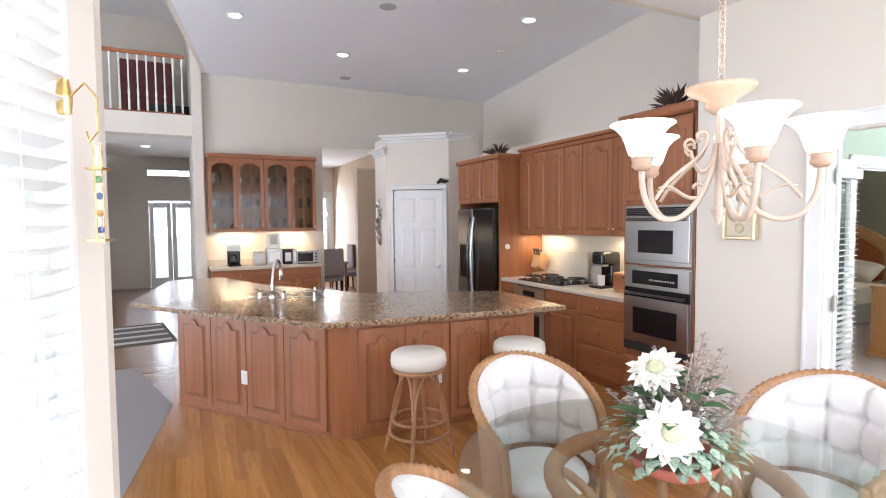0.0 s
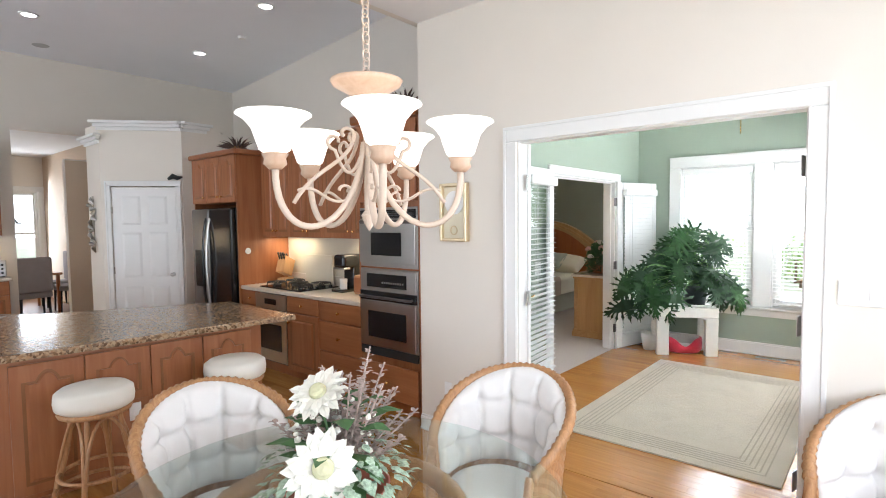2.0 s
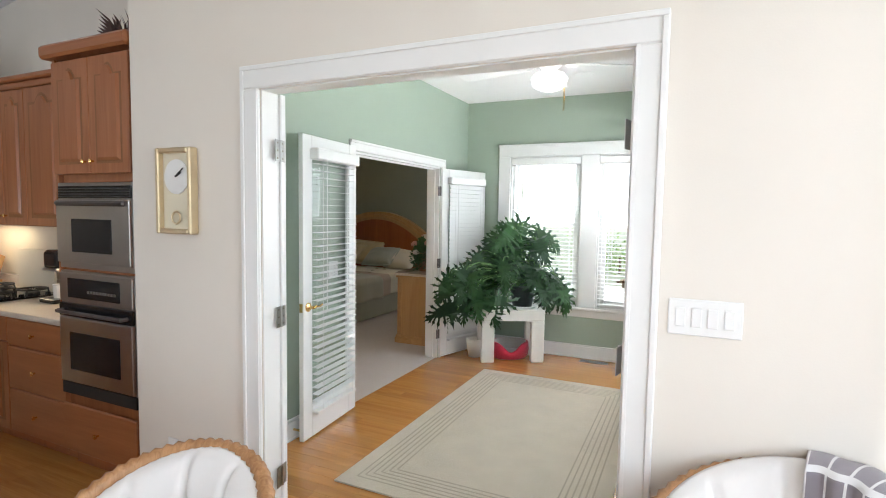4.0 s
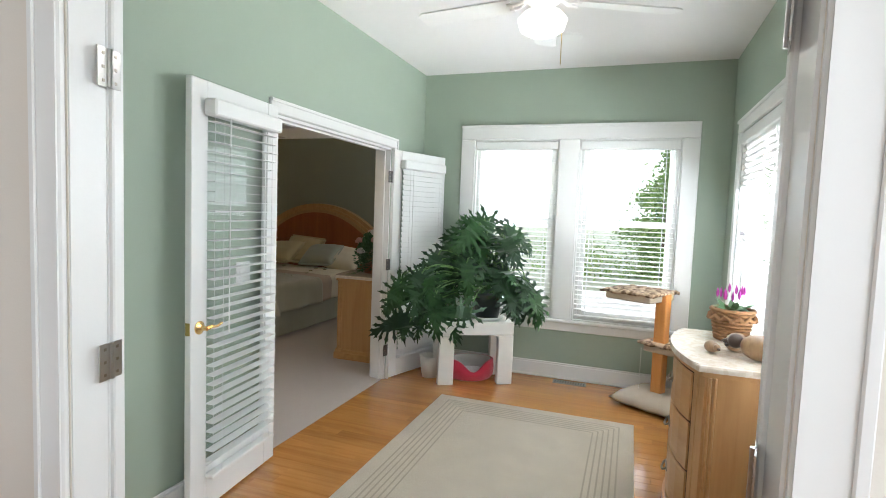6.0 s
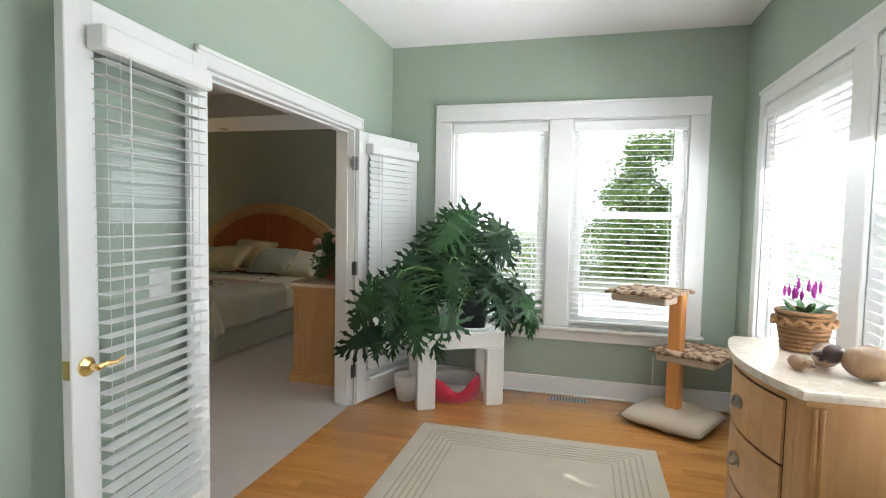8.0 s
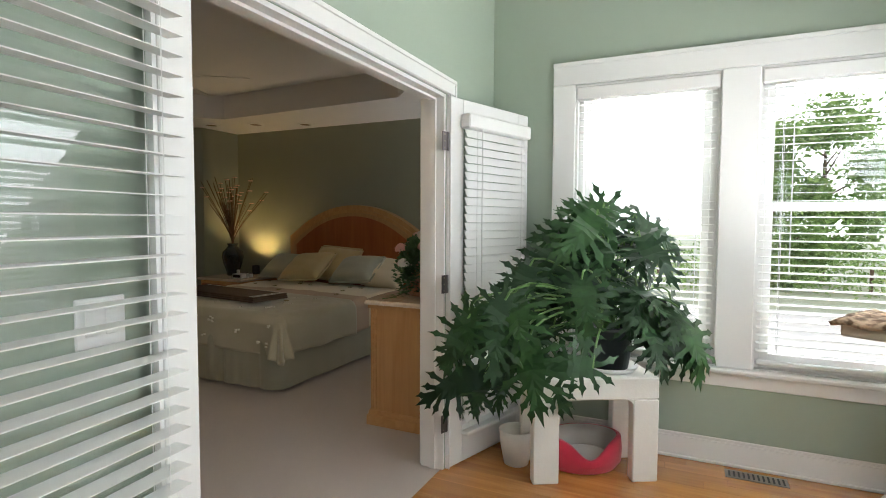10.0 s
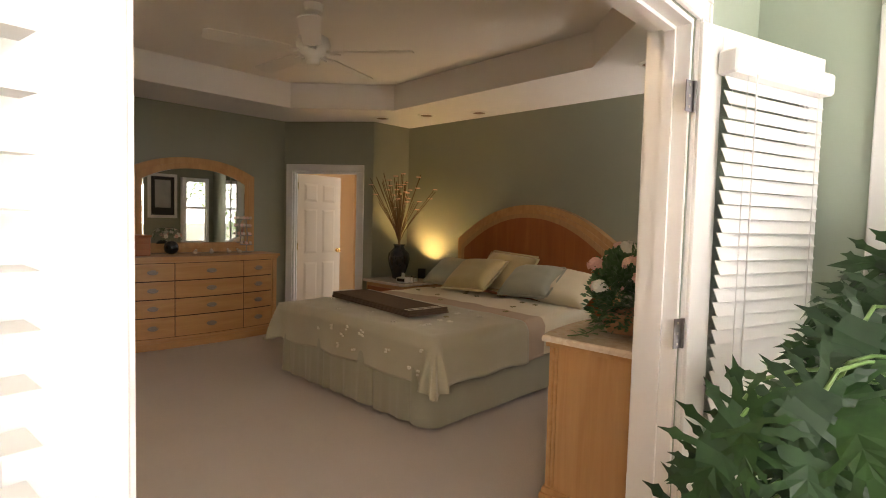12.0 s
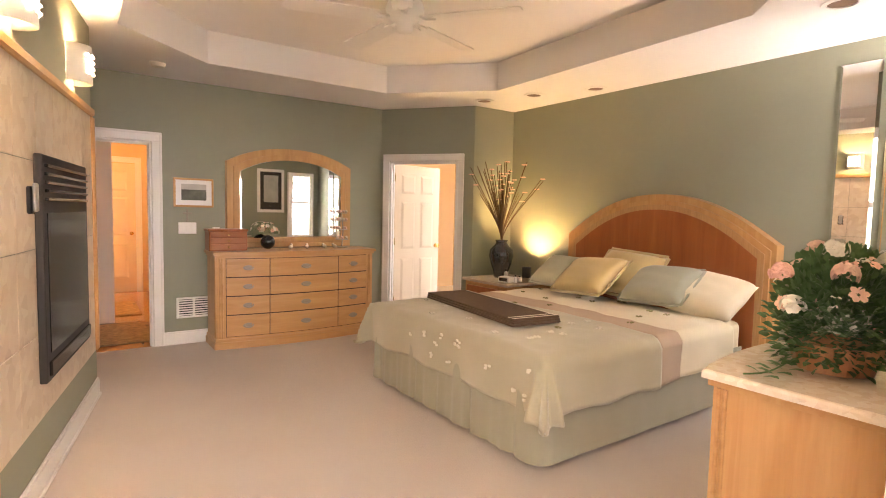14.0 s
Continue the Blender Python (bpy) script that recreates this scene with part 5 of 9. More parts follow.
pillow("pillow", 10.50, 6.26, 0.85, 0.64, 0.44, 0.19, (52, 4, 82), GOLD, "gold satin pillow leaning at the front", 0.025)
pillow("pillow", 10.76, 6.06, 0.88, 0.62, 0.44, 0.17, (38, -3, 86), GOLD, "gold pillow propped behind another", 0.025)
pillow("pillow", 10.66, 5.66, 0.83, 0.56, 0.42, 0.20, (54, 3, 88), SAGEP, "sage pillow with embroidered sprigs", 0.02)
pillow("pillow", 10.74, 6.80, 0.82, 0.58, 0.42, 0.18, (54, 0, 88), SAGEP, "sage pillow beside the nightstand", 0.02)
pillow("pillow", 10.78, 5.36, 0.79, 0.62, 0.48, 0.24, (62, -6, 92), IVORY, "plump ivory pillow at the bed edge")
# folded blanket
e = thing("folded_blanket", 9.28, 6.22, 0.662, 83, "folded brown blanket with a pale stripe across the bed", "blanket")
for k in range(3):
    bm = add_box(bmesh.new(), -0.62, 0.62, -0.20 + 0.006 * k, 0.20 - 0.004 * k, k * 0.017, k * 0.017 + 0.016, 0.007, 2)
    part("layer", bm, BROWN, e)
for sx in (-0.595, -0.55):
    part("stripe", add_box(bmesh.new(), sx - 0.006, sx + 0.006, -0.185, 0.185, 0.0505, 0.0525), PETAL, e)
part("stripe", add_box(bmesh.new(), -0.59, 0.59, -0.178, -0.168, 0.0505, 0.0522), PETAL, e)

# headboard
e = thing("headboard", BX1 - 0.03, BC - 0.09, 0, 0, "arched cherry headboard with a carved blond frame", "headboard")
def hb_outline(w, zs, zp, n=22, z0=0.25):
    pts = [(-w, z0), (w, z0), (w, zs)]
    for k in range(1, n):
        a = k / n
        yy = w * 0.95 - 2 * w * 0.95 * a
        pts.append((yy, zs + 0.03 + (zp - zs - 0.03) * (1 - (abs(yy) / (w * 0.95)) ** 2.1)))
    pts.append((-w, zs))
    return pts


def yz_slab(bm, pts, xa, xb, inset=0.0):
    panel(bm, pts, 0, -(xb - xa), inset)
    bmesh.ops.transform(bm, matrix=pose(xb, 0, 0, 0, 0, -90), verts=bm.verts[:])
    return bm


part("frame", yz_slab(bmesh.new(), hb_outline(1.03, 1.19, 1.595), -0.07, 0.02, 0.012), BLOND, e, "blond oak arched frame")
part("moulding", yz_slab(bmesh.new(), hb_outline(0.985, 1.15, 1.54), -0.085, -0.06, 0.006), BLOND, e)
part("bead", yz_slab(bmesh.new(), hb_outline(0.945, 1.12, 1.50), -0.094, -0.08, 0.004), wood("carved_oak", (0.4, 0.22, 0.09), (0.58, 0.36, 0.17), "z", 0.45, 4.0), e)
part("veneer", yz_slab(bmesh.new(), hb_outline(0.895, 1.085, 1.455), -0.098, -0.088, 0.004), CHERRY, e, "matched cherry veneer panel")

# nightstand, vase, lamp
e = thing("nightstand", 10.72, 7.58, 0, 0, "blond nightstand with a marble top", "nightstand")
part("body", add_box(bmesh.new(), -0.33, 0.33, -0.35, 0.35, 0, 0.62, 0.01), BLOND_H, e)
part("top", add_box(bmesh.new(), -0.36, 0.35, -0.38, 0.38, 0.622, 0.655, 0.01, 2), MARBLE, e)
for z in (0.08, 0.34):
    d = part("drawer_front", add_box(bmesh.new(), -0.35, -0.331, -0.30, 0.30, z, z + 0.24, 0.005), CHERRY, e)
    part("handle", tube(bmesh.new(), bez((-0.352, -0.06, z + 0.13), (-0.375, -0.03, z + 0.11), (-0.375, 0.03, z + 0.11), (-0.352, 0.06, z + 0.13), 8), 0.006, 6), PEWTER, d)
NAVY = paint("dark_blue_glaze", (0.008, 0.014, 0.02), 0.08, 0.2, 10, 0.0, 100, 0, 0.5)
e = thing("vase", 10.72, 7.70, 0.657, 0, "dark glazed urn vase of dried stems", "vase")
part("urn", lathe(bmesh.new(), [(0, 0), (0.075, 0), (0.085, 0.02), (0.08, 0.05), (0.12, 0.16), (0.14, 0.25), (0.13, 0.32), (0.08, 0.37), (0.06, 0.40), (0.075, 0.43), (0.06, 0.425), (0, 0.38)], 28), NAVY, e, "", True)
STEM = paint("dried_stem", (0.13, 0.08, 0.04), 0.8, 0.2, 30)
BLOSSOM = paint("peach_blossom", (0.75, 0.5, 0.4), 0.8, 0.12, 40)
random.seed(11)
bmf = bmesh.new()
for k in range(46):
    a, l = random.uniform(0, 6.28), random.uniform(0.55, 0.92)
    sp = random.uniform(0.06, 0.52)
    tip = Vector((0.75 * math.cos(a) * sp, math.sin(a) * sp, 0.40 + l))
    stem = part("stem", tube(bmesh.new(), bez((0, 0, 0.38), (0.0, 0, 0.6), tip * 0.6 + Vector((0, 0, 0.2)), tip, 7), 0.0045, 5), STEM, e)
    for q in range(2 if k % 3 == 0 else 0):
        c = tip * (1 - 0.1 * q) + Vector((random.uniform(-.03, .03), random.uniform(-.03, .03), 0))
        for w in range(6):
            an = w * 1.05
            add_box(bmf, c.x + 0.018 * math.cos(an) - 0.01, c.x + 0.018 * math.cos(an) + 0.01, c.y + 0.018 * math.sin(an) - 0.01, c.y + 0.018 * math.sin(an) + 0.01, c.z - 0.005, c.z + 0.006, 0.003)
part("blossoms", bmf, BLOSSOM, e, "small peach silk blossoms")
e = thing("alcove_uplight", 10.99, 7.56, 0.657, 0, "small uplight standing behind the vase", "lamp")
part("can", lathe(bmesh.new(), [(0, 0), (0.05, 0), (0.05, 0.12), (0.044, 0.12), (0.04, 0.06), (0, 0.06)], 16), BLACKMATT, e)
spot("uplight_lamp", (10.95, 7.54, 0.80), (10.97, 7.40, 2.6), 40, 130, (1.0, 0.66, 0.27), 0.7)
e = thing("alarm_clock", 10.50, 7.36, 0.657, 10, "small white alarm clock on the nightstand", "clock")
part("case", add_box(bmesh.new(), -0.05, 0.05, -0.07, 0.07, 0, 0.06, 0.01, 2), WHITE, e)
part("dial", add_box(bmesh.new(), -0.053, -0.05, -0.055, 0.055, 0.012, 0.048), BLACK, e)
for x, y, h, r in ((10.62, 7.50, 0.12, 0.02), (10.56, 7.28, 0.08, 0.016), (10.66, 7.32, 0.06, 0.025)):
    e = thing("bottle", x, y, 0.657, 0, "small toiletry bottle on the nightstand", "bottle", "nightstand bottles")
    part("flask", lathe(bmesh.new(), [(0, 0), (r, 0), (r, h * 0.7), (r * 0.5, h * 0.8), (0, h * 0.8)], 12), WHITE, e)
    part("cap", lathe(bmesh.new(), [(0, h * 0.8), (r * 0.5, h * 0.8), (r * 0.5, h), (0, h)], 10), BLACKMATT, e)


def bow(x0, x1, y, sag, n=14):
    return [(x0 + (x1 - x0) * k / n, y - sag * (1 - (2 * k / n - 1) ** 2)) for k in range(n + 1)]


GAPSHADE = paint("drawer_gap_shade", (0.07, 0.03, 0.012), 0.8, 0.1)


def bow_chest(name, x, y, rz, w, d, h, sag, cols, rows, label, cat, top_mat, side_mat, front_mat, z=0.0):
    """A bow-fronted chest: the front faces local -y, the origin is the middle of its back at the floor."""
    e = thing(name, x, y, z, rz, label, cat)
    body = bow(-w / 2, w / 2, -d, sag) + [(w / 2, 0), (-w / 2, 0)]
    part("body", prism(bmesh.new(), body, 0.10, h - 0.055), side_mat, e)
    grow = lambda o: bow(-w / 2 - o, w / 2 + o, -d - o, sag) + [(w / 2 + o, 0), (-w / 2 - o, 0)]
    part("plinth", prism(bmesh.new(), grow(0.022), 0.0, 0.07, 0.012), front_mat, e)
    part("plinth_moulding", prism(bmesh.new(), grow(0.012), 0.07, 0.10, 0.01), front_mat, e)
    part("frieze", prism(bmesh.new(), grow(0.014), h - 0.055, h - 0.03, 0.008), front_mat, e)
    part("top", prism(bmesh.new(), grow(0.03), h - 0.03, h, 0.012), top_mat, e, "cream marble top with a rounded edge")
    for s in (-1, 1):
        bm = bmesh.new()
        for k in range(3):
            xx = s * (w / 2 - 0.015 - 0.02 * k)
            tube(bm, [(xx, -d + 0.004 - 0.012 * k * sag / 0.1, 0.11), (xx, -d + 0.004 - 0.012 * k * sag / 0.1, h - 0.06)], 0.008, 8)
            if k < 2:
                tube(bm, [(s * (w / 2 + 0.001), -d + 0.02 + 0.022 * k, 0.11), (s * (w / 2 + 0.001), -d + 0.02 + 0.022 * k, h - 0.06)], 0.008, 8)
        part("fluted_pilaster", bm, front_mat, e)
    fx0, fx1 = -w / 2 + 0.085, w / 2 - 0.085
    cuts = [fx0 + (fx1 - fx0) * c for c in cols]
    zs = [0.115 + (h - 0.055 - 0.125) * r for r in rows]
    yy = lambda xx: -d - sag * (1 - (2 * xx / w) ** 2)
    # near-black sheet on the front: shade of the drawer gaps put into colour
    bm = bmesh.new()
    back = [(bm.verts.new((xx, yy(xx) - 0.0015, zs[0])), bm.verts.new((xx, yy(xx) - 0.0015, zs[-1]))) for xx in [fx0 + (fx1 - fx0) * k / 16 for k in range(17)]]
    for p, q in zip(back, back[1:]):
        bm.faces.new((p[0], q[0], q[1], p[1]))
    part("drawer_recess", bm, GAPSHADE, e, "dark sheet painting the shade in the drawer gaps")
    for a, b in zip(cuts, cuts[1:]):
        for c0, c1 in zip(zs, zs[1:]):
            n = 6
            bm = bmesh.new()
            f, bk = [], []
            for k in range(n + 1):
                xx = a + 0.005 + (b - a - 0.010) * k / n
                for lst, o in ((f, 0.010), (bk, -0.002)):
                    lst.append((bm.verts.new((xx, yy(xx) - o, c0 + 0.006)), bm.verts.new((xx, yy(xx) - o, c1 - 0.006))))
            for k in range(n):
                bm.faces.new((f[k][0], f[k + 1][0], f[k + 1][1], f[k][1]))
                bm.faces.new((bk[k][0], bk[k][1], bk[k + 1][1], bk[k + 1][0]))
                bm.faces.new((f[k][1], f[k + 1][1], bk[k + 1][1], bk[k][1]))
                bm.faces.new((f[k][0], bk[k][0], bk[k + 1][0], f[k + 1][0]))
            for k in (0, n):
                bm.faces.new((f[k][0], f[k][1], bk[k][1], bk[k][0]))
            dr = part("drawer_front", bm, front_mat, e)
            cx, cz = (a + b) / 2, (c0 + c1) / 2
            bm = lathe(bmesh.new(), [(0, 0), (0.03, 0), (0.03, 0.003), (0, 0.004)], 14)
            bmesh.ops.scale(bm, vec=(1.85, 0.85, 1), verts=bm.verts[:])
            bmesh.ops.rotate(bm, cent=(0, 0, 0), matrix=Matrix.Rotation(radians(90), 3, "X"), verts=bm.verts[:])
            bmesh.ops.translate(bm, vec=(cx, yy(cx) - 0.011, cz), verts=bm.verts[:])
            tube(bm, bez((cx - 0.045, yy(cx) - 0.014, cz + 0.008), (cx - 0.042, yy(cx) - 0.04, cz - 0.026), (cx + 0.042, yy(cx) - 0.04, cz - 0.026), (cx + 0.045, yy(cx) - 0.014, cz + 0.008), 8), 0.006, 6)
            part("drawer_pull", bm, PEWTER, dr, "aged metal drop pull")
    return e


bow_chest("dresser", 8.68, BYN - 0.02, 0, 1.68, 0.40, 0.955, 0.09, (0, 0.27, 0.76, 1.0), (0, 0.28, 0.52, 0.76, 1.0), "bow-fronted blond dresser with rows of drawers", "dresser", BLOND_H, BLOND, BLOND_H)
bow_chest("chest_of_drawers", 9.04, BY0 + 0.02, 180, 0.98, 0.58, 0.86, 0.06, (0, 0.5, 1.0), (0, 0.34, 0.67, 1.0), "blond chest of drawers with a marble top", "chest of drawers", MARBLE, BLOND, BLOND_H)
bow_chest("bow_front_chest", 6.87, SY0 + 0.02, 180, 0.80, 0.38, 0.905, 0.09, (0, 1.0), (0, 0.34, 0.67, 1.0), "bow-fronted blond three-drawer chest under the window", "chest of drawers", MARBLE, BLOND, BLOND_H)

# dresser mirror
e = thing("dresser_mirror", 8.72, BYN - 0.045, 0.957, 0, "arched blond-framed dresser mirror", "mirror")
def arch_top(w, z0, zs, zp, n=20):
    pts = [(-w, z0), (w, z0), (w, zs)]
    for k in range(1, n):
        xx = w - 2 * w * k / n
        pts.append((xx, zs + (zp - zs) * (1 - (abs(xx) / w) ** 2.3)))
    return pts + [(-w, zs)]


part("frame", panel(bmesh.new(), arch_top(0.70, 0.0, 0.91, 1.08), 0.04, -0.01, 0.01), BLOND, e, "blond oak frame with a beaded edge")
part("bead", panel(bmesh.new(), arch_top(0.63, 0.06, 0.86, 1.015), -0.01, -0.018, 0.006), BLOND, e)
part("glass", panel(bmesh.new(), arch_top(0.565, 0.11, 0.81, 0.955), -0.018, -0.021, 0.012), MIRROR, e)

# bedroom ceiling fan
def ceiling_fan(name, x, y, z, top, turn, label, glowing, bladelen=0.52):
    e = thing(name, x, y, z, turn, label, "ceiling fan")
    part("canopy", lathe(bmesh.new(), [(0, top - z), (0.07, top - z), (0.06, top - z - 0.05), (0.02, top - z - 0.07), (0, top - z - 0.07)], 18), WHITE, e)
    part("downrod", tube(bmesh.new(), [(0, 0, 0.12), (0, 0, top - z - 0.05)], 0.013, 10), WHITE, e)
    part("motor", lathe(bmesh.new(), [(0, 0.14), (0.05, 0.14), (0.105, 0.11), (0.12, 0.06), (0.11, 0.02), (0.07, -0.01), (0.05, -0.03), (0.05, -0.07), (0, -0.08)], 24), WHITE, e, "", True)
    for k in range(5):
        a = radians(72 * k)
        m = pose(0, 0, 0.0, 0, 0, 72 * k)
        bm = bmesh.new()
        tube(bm, [(0.09, 0, 0.02), (0.13, 0.02, 0.0), (0.19, 0.03, 0.0)], 0.008, 6)
        tube(bm, [(0.09, 0, 0.02), (0.13, -0.02, 0.0), (0.19, -0.03, 0.0)], 0.008, 6)
        bmesh.ops.transform(bm, matrix=m, verts=bm.verts[:])
        arm = part("blade_arm", bm, WHITE, e)
        bm = prism(bmesh.new(), [(0.17, -0.055), (0.2, -0.06), (0.17 + bladelen, -0.07), (0.2 + bladelen, -0.05), (0.2 + bladelen, 0.05), (0.17 + bladelen, 0.07), (0.2, 0.06), (0.17, 0.055)], 0.004, 0.012)
        bmesh.ops.transform(bm, matrix=m @ pose(0, 0, 0, 10, 0, 0), verts=bm.verts[:])
        part("blade", bm, WHITE, e, "white fan blade")
    return e


ceiling_fan("ceiling_fan", 8.42, 6.05, 2.56, 2.90, 20, "white five-blade ceiling fan on a short rod", False)
e = ceiling_fan("ceiling_fan", 6.64, 1.81, 2.62, SZ, 8, "white sunroom ceiling fan with a lit bowl", True)
FANLITE = glow("lit_fan_bowl", (1.0, 0.95, 0.88), 2.5)
part("light_bowl", lathe(bmesh.new(), [(0.10, -0.06), (0.125, -0.09), (0.11, -0.14), (0.06, -0.165), (0, -0.17)], 20), FANLITE, e, "lit frosted glass bowl", True)
bulb("fan_lamp", (6.64, 1.81, 2.43), 16, (1.0, 0.95, 0.86), 0.05)
part("pull_chain", tube(bmesh.new(), [(-0.03, -0.10, -0.06), (-0.03, -0.10, -0.32)], 0.002, 5), BRASS, e)
part("pull_chain", tube(bmesh.new(), [(0.05, -0.10, -0.06), (0.05, -0.10, -0.30)], 0.002, 5), BRASS, e)

# fireplace on the slanting wall
fv = (Vector(FB) - Vector(FA)).normalized()
fr = math.degrees(math.atan2(fv.y, fv.x))
def on_wall(u, out=0.0):
    return Vector(FA) + fv * u + Vector((fv.y, -fv.x)) * out


FLEN = (Vector(FB) - Vector(FA)).length
o = on_wall(0, -0.024)
TILE = speckle("cream_hearth_tile", [(0.56, 0.45, 0.33), (0.66, 0.55, 0.42), (0.72, 0.63, 0.5)], 18, 0.3, 0, 0.1)
e = thing("fireplace", o.x, o.y, 0, fr, "gas fireplace with cream tile surround and oak trim", "fireplace")
u0, u1, t0, t1 = 1.75, FLEN - 0.06, 0.34, 2.0
part("backing", add_box(bmesh.new(), u0, u1, -0.02, -0.002, t0, t1), paint("tile_grout", (0.5, 0.43, 0.35), 0.9), e)
fb0, fb1, fz0, fz1 = 2.35, FLEN - 0.45, 0.52, 1.62
nu = 6
for i in range(nu):
    for j in range(4):
        a0, a1 = u0 + (u1 - u0) * i / nu, u0 + (u1 - u0) * (i + 1) / nu
        b0, b1 = t0 + (t1 - t0) * j / 4, t0 + (t1 - t0) * (j + 1) / 4
        part("tile", add_box(bmesh.new(), a0 + 0.002, a1 - 0.002, -0.03, -0.02, b0 + 0.002, b1 - 0.002, 0.002), TILE, e)
part("trim", add_box(bmesh.new(), u0 - 0.06, u1 + 0.05, -0.05, -0.002, t1 + 0.001, t1 + 0.06, 0.012), BLOND_H, e, "pale oak trim")
part("trim", add_box(bmesh.new(), u1, u1 + 0.05, -0.05, -0.002, t0, t1, 0.012), BLOND, e)
part("trim", add_box(bmesh.new(), u0 - 0.06, u0, -0.05, -0.002, 0.0, t1, 0.012), BLOND, e)
fbx = part("firebox", add_box(bmesh.new(), fb0, fb1, -0.065, -0.03, fz0, fz1, 0.006), BLACKMATT, e, "black metal firebox front")
part("fire_glass", add_box(bmesh.new(), fb0 + 0.06, fb1 - 0.06, -0.07, -0.064, fz0 + 0.14, fz1 - 0.28), BLACK, fbx, "dark reflective fire glass")
for k in range(5):
    part("louvre", add_box(bmesh.new(), fb0 + 0.04, fb1 - 0.04, -0.08, -0.062, fz1 - 0.06 - 0.04 * k, fz1 - 0.045 - 0.04 * k, 0.003), BLACK, fbx)
part("bottom_louvre", add_box(bmesh.new(), fb0 + 0.03, fb1 - 0.03, -0.078, -0.062, fz0 + 0.03, fz0 + 0.10, 0.004), BLACK, fbx)
e = thing("wall_remote", on_wall(2.15, 0.035).x, on_wall(2.15, 0.035).y, 1.40, fr, "small black remote in a holder on the tiles", "remote control")
part("holder", add_box(bmesh.new(), -0.03, 0.03, -0.02, 0.0, -0.06, 0.06, 0.005), BLACK, e)
part("remote", add_box(bmesh.new(), -0.022, 0.022, -0.035, -0.021, -0.05, 0.075, 0.005), STEEL, e)

# oak cabinet beside the doorway
e = thing("oak_cabinet", 6.56, BY0 + 0.03, 0, 0, "tall blond oak built-in cabinet with a fluted stile", "cabinet")
part("body", add_box(bmesh.new(), -0.62, -0.025, 0.0, 0.44, 0, 2.55, 0.003), BLOND, e)
part("door", add_box(bmesh.new(), -0.024, 0.0, 0.0, 0.165, 0.05, 2.5, 0.003), BLOND, e, "flat blond oak door")
stile = part("stile", add_box(bmesh.new(), -0.024, 0.006, 0.17, 0.445, 0, 2.55, 0.003), BLOND, e, "fluted blond oak stile")
for k in range(6):
    part("flute", tube(bmesh.new(), [(0.006, 0.19 + 0.044 * k, 0.0), (0.006, 0.19 + 0.044 * k, 2.55)], 0.014, 8), BLOND, stile)
part("hinge", add_box(bmesh.new(), 0.0, 0.012, 0.155, 0.178, 1.46, 1.56, 0.003), WHITE, e)

# wall sconces
SHADE = paint("white_ceramic_shade", (0.8, 0.76, 0.68), 0.5, 0.03)
BULBM = glow("lit_bulb", (1.0, 0.8, 0.5), 30.0)
for u in (FLEN - 0.62, FLEN - 1.75):
    p = on_wall(u, 0.0)
    e = thing("wall_sconce", p.x, p.y, 2.22, fr, "white pierced ceramic half-round sconce, lit", "wall lamp", "fireplace sconces")
    bm = bmesh.new()
    n = 14
    ring = []
    for k in range(n + 1):
        a = math.pi * k / n
        ring.append([bm.verts.new((0.10 * math.cos(a), -0.002 - 0.115 * math.sin(a), z)) for z in (-0.11, 0.0, 0.11)])
    for a, b in zip(ring, ring[1:]):
        for j in range(2):
            bm.faces.new((a[j], b[j], b[j + 1], a[j + 1]))
    sh = part("shade", bm, SHADE, e, "", True)
    md = sh.modifiers.new("thick", "SOLIDIFY")
    md.thickness = 0.006
    # glowing chips on the unpierced shade imitate bulb light through holes
    bm = bmesh.new()
    for i in range(4):
        for j in range(4):
            a = radians(55 + 22 * i)
            add_box(bm, -0.005, 0.005, -0.004, 0.004, -0.005, 0.005, 0, 1, pose(0.103 * math.cos(a), -0.004 - 0.118 * math.sin(a), -0.05 + 0.035 * j, 0, 0, math.degrees(a) - 90))
    part("pierced_hole", bm, BULBM, e)
    part("bulb", lathe(bmesh.new(), [(0, -0.06), (0.02, -0.05), (0.022, -0.02), (0.01, 0.02), (0, 0.02)], 10, 0, -0.05), BULBM, e)
    q = on_wall(u, 0.055)
    bulb("sconce_lamp", (q.x, q.y, 2.26), 14, (1.0, 0.7, 0.36), 0.03)

# ---- lamps in ceilings ----
LIT = glow("lit_downlight", (1.0, 0.96, 0.9), 14.0)
LITW = glow("added_warm_downlight", (1.0, 0.82, 0.55), 8.0)


def downlight(x, y, z, watts, color, lit, deg=120, tilt=None, r=0.075):
    e = thing("recessed_light", x, y, z, 0, "round recessed ceiling light, lit, with white trim", "ceiling light", "recessed ceiling lights")
    if tilt:
        e.matrix_basis = Matrix.Translation((x, y, z)) @ Vector(tilt).to_track_quat("Z", "Y").to_matrix().to_4x4()
    part("trim_ring", lathe(bmesh.new(), [(r, -0.001), (r + 0.028, -0.001), (r + 0.026, -0.008), (r, -0.012), (r - 0.004, -0.004)], 24), WHITE, e)
    part("lens", lathe(bmesh.new(), [(0, -0.003), (r, -0.003), (r, -0.0045), (0, -0.006)], 20), lit, e)
    if watts:
        spot("downlight_lamp", (x, y, z - 0.03), (x, y, 0), watts, deg, color)
    return e


WARM = (1.0, 0.86, 0.68)
for x, y in ((1.95, 7.58), (3.50, 8.50), (5.48, 8.46), (5.20, 6.24)):
    downlight(x, y, KZ - 0.002, 9, WARM, LIT, 130)
GRILLE = paint("grey_grille", (0.45, 0.45, 0.45), 0.7, 0.2, 200)
